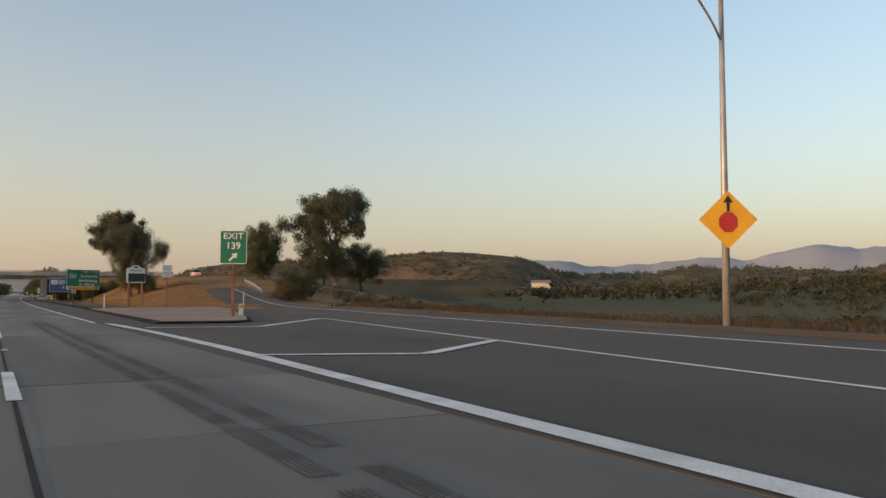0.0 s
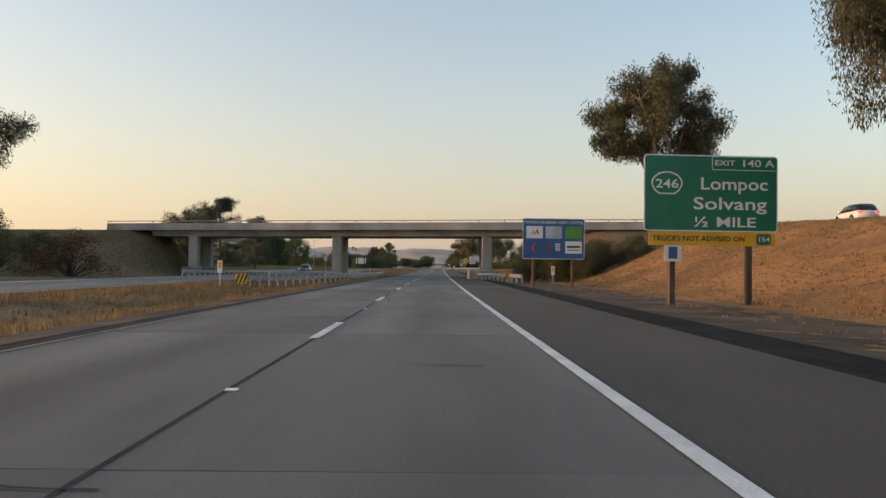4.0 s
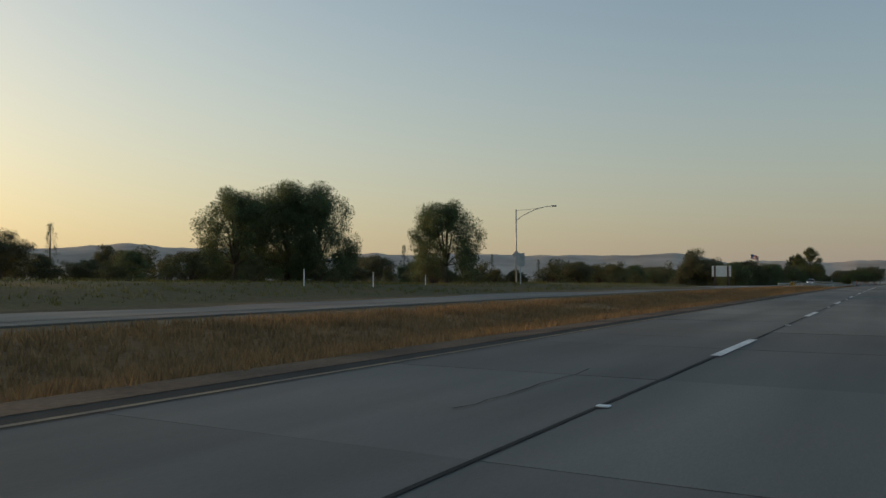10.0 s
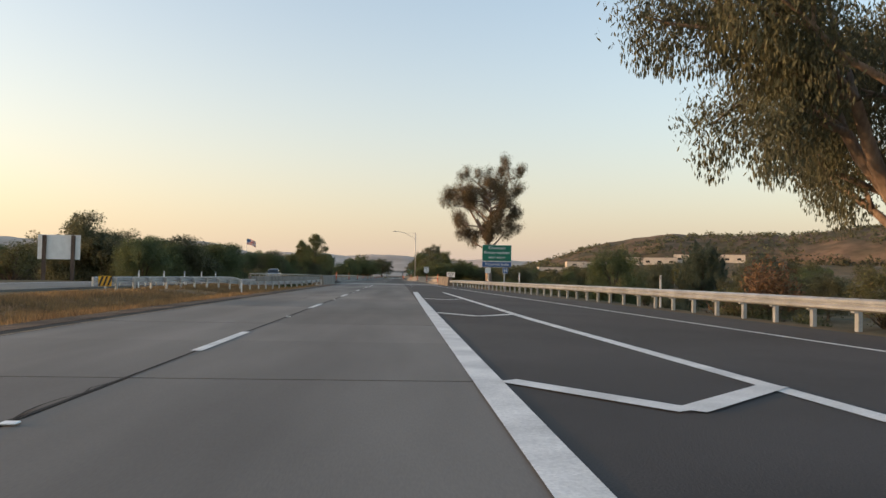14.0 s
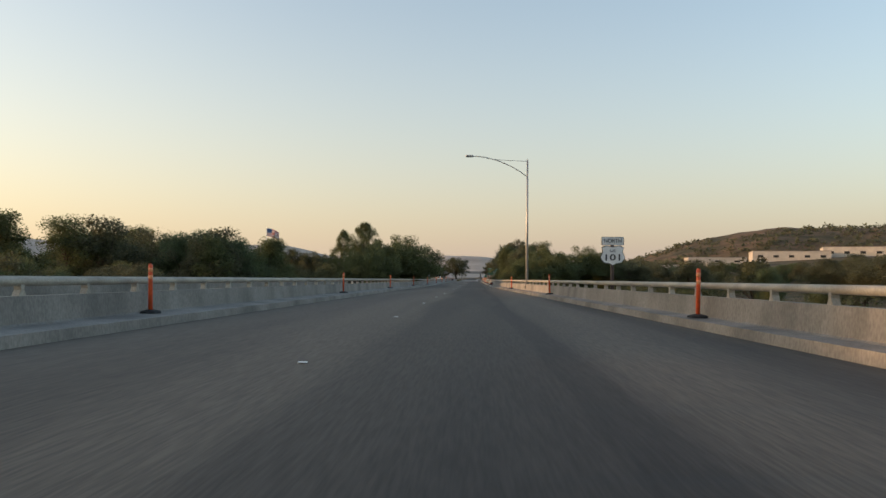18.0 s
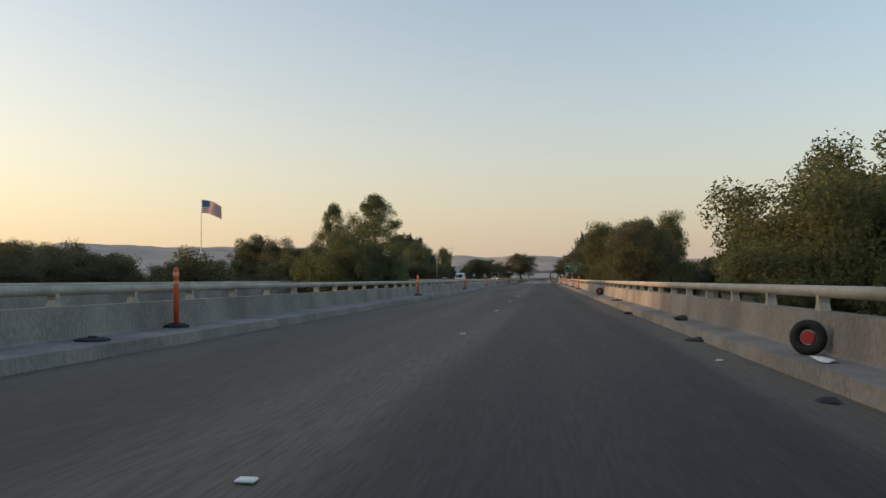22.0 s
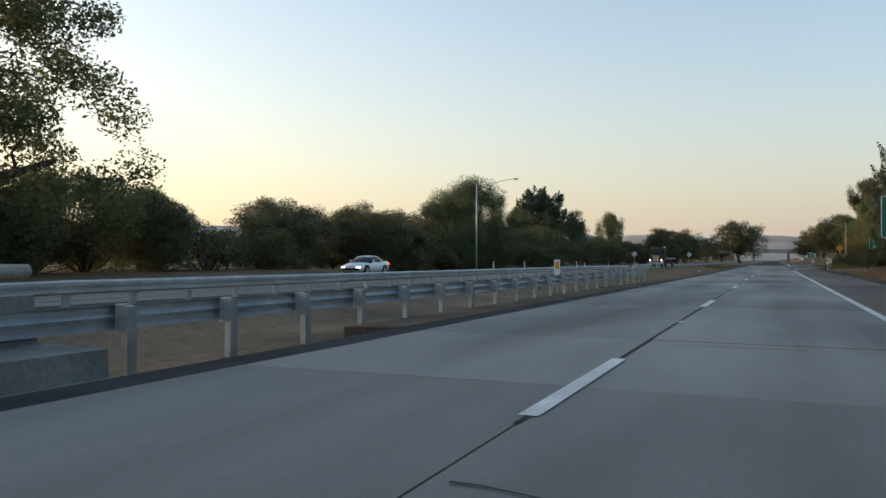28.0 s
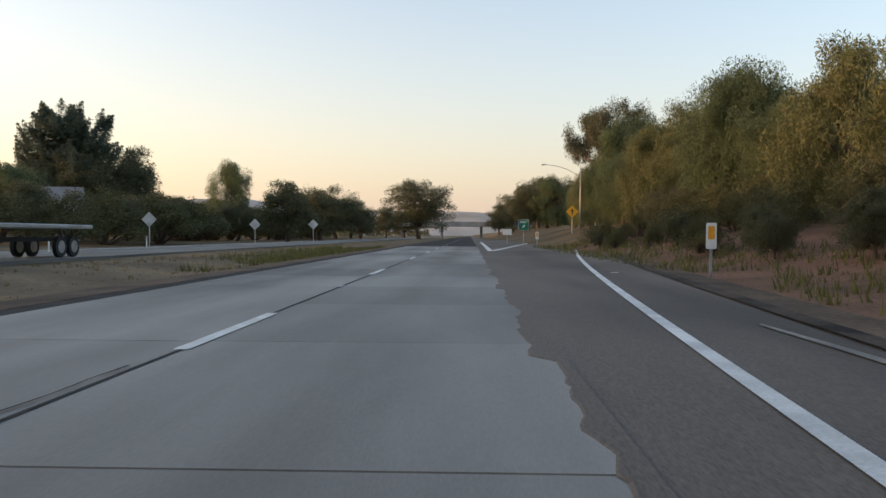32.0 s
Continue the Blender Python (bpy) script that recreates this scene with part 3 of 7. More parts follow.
tagged(part("median_verge", sweep([(-7.6, -0.3), (-7.6, -0.05), (-6.45, -0.012), (-6.45, -0.3)], 822, 1500, 8), M_DIRT), "strip of bare dirt along the yellow edge line", "verge", kind="structure")
tagged(part("verge_dike", sweep([(4.55, -0.3), (4.58, -0.026), (5.0, -0.012), (5.8, -0.014), (6.1, -0.3)], 76, 330, 6), M_TAR), "broken asphalt dike and gravel at the shoulder's edge", "kerb", kind="structure")
tagged(part("verge_dike", sweep([(4.45, -0.3), (4.5, 0.04), (4.8, 0.055), (5.6, 0.0), (5.9, -0.3)], 822, 932, 6), M_GRAVEL), "broken asphalt dike and gravel at the shoulder's edge", "kerb", kind="structure")

def polygon_ground(pts, lift):
    bm = bmesh.new()
    bm.faces.new([bm.verts.new((x, y, road_z(y) + lift)) for x, y in pts])
    return bm


# concrete slabs, one by one
slab_me = mesh_of(bx(-1.82, 1.82, -2.291, 2.291, -0.05, 0.0), "slab")
slab_me.materials.append(M_SLAB)
slab_me2 = slab_me.copy()
slab_me2.materials.clear()
slab_me2.materials.append(M_SLAB2)


def lay_slabs(y0, y1):
    y = y0
    while y < y1:
        for cx in (LANE - 1.83, LANE + 1.83):
            ob = new("slab", slab_me if y < 600 else slab_me2)
            ob.parent = road
            yy = y + 2.3
            slope = (road_z(yy + 2) - road_z(yy - 2)) / 4
            turn = -(bend(yy + 2) - bend(yy - 2)) / 4
            ob.matrix_basis = Matrix.LocRotScale((cx + bend(yy), yy, road_z(yy) + 0.004 * random.uniform(-1, 1)), Euler((math.atan(slope), random.uniform(-0.0015, 0.0015), math.atan(turn))), None)
        y += 4.6


# ---- lane paint ----
def paint(name, xa, xb, y0, y1, material=None, lift=0.012):
    return part(name, ribbon(lambda y: xa + bend(y), lambda y: xb + bend(y), y0, y1, lift, 3.0), material or M_WHITE, road)


paint("edge_line", 1.27, 1.43, 36, 328)
paint("edge_line", EDGE_X - 0.07, EDGE_X + 0.1, 815, 911)
paint("yellow_line", YELLOW_X - 0.06, YELLOW_X + 0.04, -200, 495, M_YELLOW)
paint("sealed_seam", YELLOW_X - 0.03, YELLOW_X + 0.02, 818, 1500, M_JOINT)
dashes = [82.07 + 14.45 * k for k in range(-8, 9)] + [209.2 + 14.33 * k for k in range(20)] + [815.3 + 15.05 * k for k in range(38)]
for y in dashes:
    paint("lane_dash", LANE - 0.08, LANE + 0.08, y, y + 3.66)
dot = mesh_of(bx(-0.06, 0.06, -0.05, 0.05, 0, 0.018, bevel=0.008), "road_stud")
dot.materials.append(M_SIGNWHITE)
for y in [d - 5.4 for d in dashes if d < 960] + [513.3 + 12.4 * k for k in range(24)]:
    ob = new("road_stud", dot)
    ob.parent = road
    ob.matrix_basis = Matrix.Translation((LANE + bend(y) + 0.05, y, road_z(y) + 0.008))
paint("sealed_seam", LANE - 0.025, LANE + 0.02, -200, 494, M_JOINT, 0.008)
paint("sealed_seam", LANE - 0.025, LANE + 0.02, 815, 1400, M_JOINT, 0.008)

# skid marks and cracks
def skid(points, width=0.2):
    """A tyre's mark: fine parallel bars along a line of points."""
    bm = bmesh.new()
    for j in range(5):
        off = (j - 2) * width / 4.6
        for (xa, ya), (xb, yb) in zip(points, points[1:]):
            vs = [bm.verts.new((x + off + d, y, road_z(y) + 0.0135)) for x, y, d in ((xa, ya, -0.012), (xa, ya, 0.012), (xb, yb, 0.012), (xb, yb, -0.012))]
            bm.faces.new(vs)
    return part("skid_mark", bm, M_SKID, road)


rng = random.Random(404)
for base in (-0.6, -0.2):
    y = 2.0
    while y < 37:
        n = rng.uniform(2.2, 4.6)
        skid([(base - 0.25 * smooth01(5, 36, yy) + bend(yy), yy) for yy in (y, y + n / 2, y + n)])
        y += n + rng.uniform(0.1, 0.9)
for x0, y0, n in ((-3.9, 188, 7), (0.4, 300, 6), (-4.6, 262, 8)):
    skid([(x0, y0), (x0 + 0.05, y0 + n / 2), (x0 + 0.03, y0 + n)])


def crack(x, y, length, across):
    bm = bmesh.new()
    prev = None
    steps = max(4, int(length / 0.3))
    for i in range(steps + 1):
        f = i / steps
        jx, jy = rng.gauss(0, 0.025), rng.gauss(0, 0.04)
        px, py = (x + length * f + jx * 0.3, y + jy) if across else (x + jx, y + length * f)
        w = rng.uniform(0.008, 0.02) if across else rng.uniform(0.006, 0.016)
        d = (0, w) if across else (w, 0)
        cur = [bm.verts.new((px + bend(py) - d[0], py - d[1], road_z(py) + 0.013)), bm.verts.new((px + bend(py) + d[0], py + d[1], road_z(py) + 0.013))]
        if prev:
            bm.faces.new((prev[0], prev[1], cur[1], cur[0]) if across else (prev[0], cur[0], cur[1], prev[1]))
        prev = cur
    bmesh.ops.recalc_face_normals(bm, faces=bm.faces)
    return part("crack", bm, M_JOINT, road)


for k in range(70):
    y = rng.uniform(0, 485) if k < 48 else rng.uniform(812, 1000)
    if rng.random() < 0.6:
        crack(rng.uniform(-5.4, -0.5), y, rng.uniform(0.6, 1.9), True)
    else:
        crack(rng.uniform(-5.3, 1.0), y, rng.uniform(1.2, 4.0), False)

# ---- exit gore at the start: asphalt exit lane, thick line, chevrons, island ----
def ramp_strip(name, a, b, y0, y1, lift, material, label="", parent=None, thick=False):
    bm = bmesh.new()
    n = int((y1 - y0) / 5)
    prev = None
    for i in range(n + 1):
        y = y0 + (y1 - y0) * i / n
        cur = [bm.verts.new((gore_x(y) + o, y, road_z(y) + ramp_z(y) + lift + 0.03 * max(0.0, o))) for o in (a, b)]
        if prev:
            bm.faces.new((prev[0], prev[1], cur[1], cur[0]))
        prev = cur
    if thick:
        e = bmesh.ops.extrude_face_region(bm, geom=list(bm.faces))
        bmesh.ops.translate(bm, vec=(0, 0, -0.8), verts=[v for v in e["geom"] if isinstance(v, bmesh.types.BMVert)])
        bmesh.ops.recalc_face_normals(bm, faces=bm.faces)
    ob = part(name, bm, material, parent)
    return tagged(ob, label, "ramp", kind="structure") if label else ob


exit_lane = tagged(part("exit_lane_pavement", ribbon(lambda y: 1.455 + bend(y), lambda y: gore_x(y) + 0.02, -200, 70, 0.002, 4), M_ASPHALT), "brown asphalt of the exit lane and its gore", "pavement", kind="structure")
ramp = ramp_strip("exit_ramp", 0.0, 6.6, -200, 215, 0.003, M_ASPHALT, "asphalt exit ramp climbing to the overpass", thick=True)
ramp_strip("edge_line", -0.1, 0.06, -200, 39, 0.014, M_WHITE, parent=exit_lane)
ramp_strip("edge_line", 4.35, 4.5, -200, 200, 0.016, M_WHITE, parent=exit_lane)
ramp_strip("ramp_dike", 6.5, 7.0, -200, 60, 0.12, M_PATCH, "black asphalt dike along the exit lane", thick=True)
part("gore_line", ribbon(lambda y: 3.93 - 0.0018 * max(0.0, y - 14) ** 2, lambda y: 4.25 - 0.0018 * max(0.0, y - 14) ** 2, -200, 34.5, 0.016), M_WHITE, exit_lane)
for p, q, w in (((4.1, 15.2), (7.2, 14.0), 0.3), ((7.2, 14.0), (10.9, 17.4), 0.32), ((4.1, 29.8), (8.0, 29.1), 0.3), ((8.0, 29.1), (13.4, 38.0), 0.32), ((4.1, 1.0), (5.9, 0.2), 0.3), ((5.9, 0.2), (8.9, 2.4), 0.32)):
    part("chevron_bar", bar_between(p, q, w, 0.02), M_WHITE, exit_lane)
isl = bmesh.new()
outline = [(5.25, 33.4), (5.3, 55), (5.2, 70), (7.2, 74), (17.5, 79), (15.6, 65), (13.1, 53.8), (10.6, 41.3), (9.0, 34.8), (8.2, 33.5)]
f = isl.faces.new([isl.verts.new((x, y, 0.02)) for x, y in outline])
e = bmesh.ops.extrude_face_region(isl, geom=[f])
bmesh.ops.translate(isl, vec=(0, 0, 0.13), verts=[v for v in e["geom"] if isinstance(v, bmesh.types.BMVert)])
bmesh.ops.recalc_face_normals(isl, faces=isl.faces)
for f in isl.faces:
    f.material_index = 0 if abs(f.normal.z) > 0.5 else 1
isl_ob = part("gore_island", isl, M_ISLAND)
isl_ob.data.materials.append(M_PATCH)
tagged(isl_ob, "raised island paved in tinted concrete between road and exit", "traffic island", kind="structure")
edge = [(5.2, 70.0), (5.3, 55.0), (5.25, 33.4), (8.2, 33.5), (9.0, 34.8), (10.6, 41.3), (13.1, 53.8)]
kb = bmesh.new()
last = None
for i, (x, y) in enumerate(edge):
    tangent = Vector(edge[min(i + 1, len(edge) - 1)]) - Vector(edge[max(i - 1, 0)])
    away = Vector((tangent.y, -tangent.x)).normalized()
    wide = 0.5 if i < 3 else 0.3
    cur = [kb.verts.new((x + away.x * o, y + away.y * o, z)) for o, z in ((-0.03, 0.148), (0.05 * wide, 0.146), (0.55 * wide, 0.09), (wide, -0.02))]
    if last:
        for k in range(3):
            kb.faces.new((last[k], last[k + 1], cur[k + 1], cur[k]))
    last = cur
bmesh.ops.recalc_face_normals(kb, faces=kb.faces)
tagged(part("island_kerb", kb, M_TAR), "black asphalt kerb round the gore island", "kerb", kind="structure")

# ---- merge gore before the river bridge ----
def merge_right(y):
    return 7.95 - 0.046 * (y - 424)


merge = tagged(part("merge_lane_pavement", ribbon(lambda y: 1.47, lambda y: merge_right(y) + 2.4, 318, 493.2, 0.004, 4), M_PATCH), "dark asphalt merging lane beside the carriageway", "pavement", kind="structure")
part("gore_line", ribbon(lambda y: 1.39 + 8e-5 * (y - 400) ** 2, lambda y: 1.71 + 8e-5 * (y - 400) ** 2, 326, 452, 0.014), M_WHITE, merge)


def merge_left(y):
    return 4.1 - 0.013 * (y - 419) if y > 419 else 4.1 - 0.036 * (y - 419)


part("edge_line", ribbon(lambda y: merge_left(y) - 0.12, lambda y: merge_left(y) + 0.12, 330, 452, 0.014), M_WHITE, merge)
part("edge_line", ribbon(lambda y: merge_right(y) - 0.07, lambda y: merge_right(y) + 0.07, 330, 491, 0.014), M_WHITE, merge)
for yc in (345.0, 361.0, 376.6, 391.0, 406.5, 421.6, 436.6):
    yc -= 0.9
    xm = (EDGE_X + merge_left(yc)) / 2 + 0.05
    part("chevron_bar", bar_between((EDGE_X + 0.3, yc + 1.4), (xm, yc - 0.4), 0.3, 0.02), M_WHITE, merge)
    part("chevron_bar", bar_between((xm, yc - 0.4), (merge_left(yc), yc + 1.2), 0.3, 0.021), M_WHITE, merge)
for yc in (477.5, 484.5):
    part("lane_dash", bar_between((2.05, yc), (2.05, yc + 2.2), 0.12, 0.02), M_WHITE, merge)

# ---- exit at the end ----
def exit_edge(y):
    s = max(0.0, y - 915)
    return 0.8 + 0.067 * s + 0.00046 * s * s


def worn_strip(y0, y1, parent, seed):
    """Broken pale strip along the outer edge of the shoulder."""
    r = random.Random(seed)
    y = y0
    while y < y1:
        n = r.uniform(2.0, 5.5)
        part("edge_strip", polygon_ground([(4.36, y), (4.5 + r.uniform(-0.03, 0.03), y + 0.1), (4.52, y + n * 0.5), (4.48 + r.uniform(-0.03, 0.03), y + n), (4.38, y + n - 0.1), (4.36 + r.uniform(-0.02, 0.03), y + n * 0.5)], 0.02), M_WALL, parent, "worn pale edge strip")
        y += n + r.uniform(0.15, 1.2)


exit2 = tagged(part("exit_lane_pavement", ribbon(lambda y: 1.455, lambda y: max(4.5, exit_edge(y) + 2.5), 816, 1120, 0.003, 5), M_ASPHALT2), "smooth dark asphalt of the second exit lane", "pavement", kind="structure")
part("edge_line", ribbon(lambda y: exit_edge(y) + 0.5, lambda y: exit_edge(y) + 0.68, 914.5, 1120, 0.016), M_WHITE, exit2)
worn_strip(866, 934, exit2, 12)


def ragged_edge(y0, y1, seed):
    """Worn, bitten edge of the asphalt lapping over the concrete slabs."""
    r = random.Random(seed)
    bm = bmesh.new()
    prev, bite, y = None, 0.0, y0
    while y < y1:
        bite = 0.75 * bite + r.uniform(-0.05, 0.07)
        if r.random() < 0.08:
            bite = r.uniform(0.1, 0.3)
        x = 1.44 - max(0.0, min(0.34, bite))
        cur = [bm.verts.new((x, y, road_z(y) + 0.004)), bm.verts.new((x + 0.02, y, road_z(y) + 0.014)), bm.verts.new((1.56, y, road_z(y) + 0.014))]
        if prev:
            for k in range(2):
                bm.faces.new((prev[k], prev[k + 1], cur[k + 1], cur[k]))
        prev = cur
        y += r.uniform(0.12, 0.4)
    return bm


part("ragged_edge", ragged_edge(924, 985, 8), M_ASPHALT2, exit2)
part("asphalt_patch", polygon_ground([(1.35, 910.4), (1.75, 910.6), (2.1, 912.4), (1.95, 913.4), (1.6, 914.4), (1.4, 913.0)], 0.012), M_TRACK, exit2, "fresh black asphalt patch")
part("edge_line", bar_between((2.3, 986), (10.0, 1052), 0.4, 0.02), M_WHITE, exit2)
part("edge_line", bar_between((2.2, 986), (2.6, 1060), 0.4, 0.02), M_WHITE, exit2)

for k, (lo, hi, lift) in enumerate(((2.4, 2.75, 0.035), (2.7, 3.6, 0.02))):
    tagged(part("verge_dike", ribbon(lambda y: max(4.45, exit_edge(y) + lo), lambda y: max(4.45, exit_edge(y) + lo) + hi - lo, 930, 1120, lift, 5), (M_GRAVEL, M_DIRT)[k]), "low asphalt dike and gravel beside the exit lane", "kerb", kind="structure")

# ---- opposite carriageway ----
def sb_x(y):
    """Middle of the opposite carriageway."""
    return -21.5 - 3.0 * smooth01(230, 330, y) * (1 - smooth01(440, 520, y)) + bend(y) * 1.1 - 1.5 * smooth01(850, 960, y)


sb = tagged(part("road", sweep([(-5.4, -0.4), (-5.4, 0.02), (5.2, 0.02), (5.2, -0.4)], -260, 1700, 10, shift=sb_x), M_SLAB), "opposite carriageway of pale concrete", "road", kind="structure")
part("edge_line", sweep([(-3.9, 0.03), (-3.9, 0.035), (-3.75, 0.035), (-3.75, 0.03)], -260, 1500, 10, shift=sb_x), M_WHITE, sb)
part("edge_line", sweep([(3.5, 0.03), (3.5, 0.035), (3.63, 0.035), (3.63, 0.03)], -260, 1500, 10, shift=sb_x), M_YELLOW, sb)

# ---- river bridge ----
BR0, BR1 = 494.0, 816.0
DECK_END = 808.0


def right_kerb(y):
    """Right kerb of the bridge: the shoulder narrows."""
    return 6.05 - 0.0293 * min(max(y - 505.0, 0.0), 121.0)


tagged(part("bridge_deck_pavement", ribbon(lambda y: -7.0, lambda y: right_kerb(y) + 0.1, 509.0, DECK_END, 0.0, 4), M_DECK), "dark worn asphalt deck of the river bridge", "bridge deck", kind="structure")
deck_c = tagged(part("bridge_approach_slab", ribbon(lambda y: -7.0, lambda y: right_kerb(y) + 0.3, BR0 - 0.9, 509.0, 0.003, 4), M_NEWDECK), "pale new concrete approach slab of the bridge", "bridge deck", kind="structure")
part("sealed_seam", ribbon(lambda y: LANE - 0.03, lambda y: LANE + 0.02, BR0 - 0.9, 509.0, 0.01), M_JOINT, deck_c)
part("sealed_seam", ribbon(lambda y: 1.45, lambda y: 1.49, BR0 - 0.9, 509.0, 0.01), M_JOINT, deck_c)
tagged(part("asphalt_wedge", polygon_ground([(5.9, 503.5), (5.45, 493.3), (7.2, 493.3), (7.1, 495.2)], 0.012), M_PATCH), "black asphalt wedge at the foot of the end wall", "asphalt", kind="structure")
joint = tagged(part("expansion_joint", ribbon(lambda y: -6.95, lambda y: right_kerb(y) + 0.02, 610.17, 610.39, 0.011, 0.4), M_NEWDECK), "pale concrete header of the deck's expansion joint", "joint", kind="structure")
part("sealed_seam", ribbon(lambda y: -6.95, lambda y: right_kerb(y) + 0.02, 610.25, 610.31, 0.015, 0.08), M_JOINT, joint)
tagged(part("bridge_underside", sweep([(-9.4, -0.1), (-8.6, -1.2), (3.0, -1.2), (5.6, -0.1)], BR0, BR1, 12), M_OVER), "concrete girder of the river bridge", "bridge", kind="structure")


def barrier(name, xf, side, y0, y1, label):
    """Kerb walk and low wall; side +1 stands to the right."""
    bm = bmesh.new()
    prof = [(0, -0.1), (0.03, 0.2), (1.0, 0.22), (1.05, 0.25), (1.1, 0.74), (1.35, 0.74), (1.4, -0.4), (0, -0.4)]
    n = int((y1 - y0) / 6)
    rings = []
    for i in range(n + 1):
        y = y0 + (y1 - y0) * i / n
        w = 0.55 if side > 0 else 1.0
        rings.append([bm.verts.new((xf(y) + side * (px if px > 1 or px < 0.5 else px) * (1 if px <= 0.03 else 1) - side * (1 - w) * (px >= 0.9), y, road_z(y) + pz)) for px, pz in prof])
    m = len(prof)
    for q, r in zip(rings, rings[1:]):
        for k in range(m):
            bm.faces.new((q[k], r[k], r[(k + 1) % m], q[(k + 1) % m]))
    bm.faces.new(rings[0])
    bm.faces.new(rings[-1])
    bmesh.ops.recalc_face_normals(bm, faces=bm.faces)
    return tagged(part(name, bm, M_WALL), label, "bridge barrier", kind="structure")


wall_r = barrier("bridge_barrier_right", right_kerb, 1, BR0 + 12, BR1, "low concrete barrier with kerb walk and rust stains")
wall_l = barrier("bridge_barrier_left", lambda y: -6.95, -1, BR0 + 10, BR1, "low grey concrete barrier with kerb walk")
tagged(part("bridge_barrier_opposite", sweep([(-0.2, -0.5), (-0.15, 0.72), (0.15, 0.72), (0.2, -0.5)], BR0, BR1 + 4, 8, shift=lambda y: sb_x(y) + 5.2), M_WALL), "concrete barrier of the opposite bridge", "bridge barrier", kind="structure")

rail_post = mesh_of(polygon_plate([(-0.12, 0), (0.12, 0), (0.05, 0.12), (0.06, 0.26), (-0.06, 0.26), (-0.05, 0.12)], 0.14, -0.07), "rail_post")
rail_post.materials.append(M_RAIL)


def bridge_rail(xf, y0, y1, pitch, label):
    n = int((y1 - y0) / 6)
    pts = [(xf(y0 + (y1 - y0) * i / n), y0 + (y1 - y0) * i / n, road_z(y0 + (y1 - y0) * i / n) + 1.0) for i in range(n + 1)]
    th = thing("bridge_rail", Matrix.Identity(4), label, "railing", "rails of the river bridges")
    part("rail_tube", tb(pts, 0.085, 10), M_RAIL, th, smooth=True)
    y = y0 + 0.4
    while y < y1:
        ob = new("rail_post", rail_post)
        ob.parent = th
        ob.matrix_basis = Matrix.Translation((xf(y), y, road_z(y) + 0.73)) @ Matrix.Rotation(radians(90), 4, "Z")
        y += pitch
    return th


bridge_rail(lambda y: right_kerb(y) + 0.8, BR0 + 15, BR1, 2.45, "weathered metal tube rail on the bridge barrier")
bridge_rail(lambda y: -8.17, BR0 + 13, BR1, 2.45, "weathered metal tube rail on the bridge barrier")
bridge_rail(lambda y: sb_x(y) + 5.2, BR0, BR1 + 4, 2.45, "metal tube rail of the opposite bridge")
end_r = sweep([(5.95, -0.3), (6.0, 0.3), (6.15, 1.08), (6.5, 1.08), (6.6, -0.3)], BR0 - 2.6, BR0 + 14, 4, shift=lambda y: 0.35 - 0.022 * (y - BR0))
tagged(part("bridge_end_wall", end_r, M_STAINWALL), "tall stained concrete end wall of the bridge barrier", "end wall", kind="structure")
end_l = sweep([(-7.1, -0.3), (-7.2, 1.0), (-7.5, 1.0), (-7.6, -0.3)], BR0 - 6, BR0 + 12, 4, shift=lambda y: -0.6)
tagged(part("bridge_end_wall", end_l, M_WALL), "grey concrete end wall of the left barrier", "end wall", kind="structure")
end_l2 = sweep([(-7.1, -0.3), (-7.2, 1.0), (-7.5, 1.0), (-7.6, -0.3)], BR1 - 8, BR1 - 1, 4, shift=lambda y: -0.5)
tagged(part("bridge_end_wall", end_l2, M_WALL), "grey concrete end wall of the left barrier", "end wall", kind="structure")


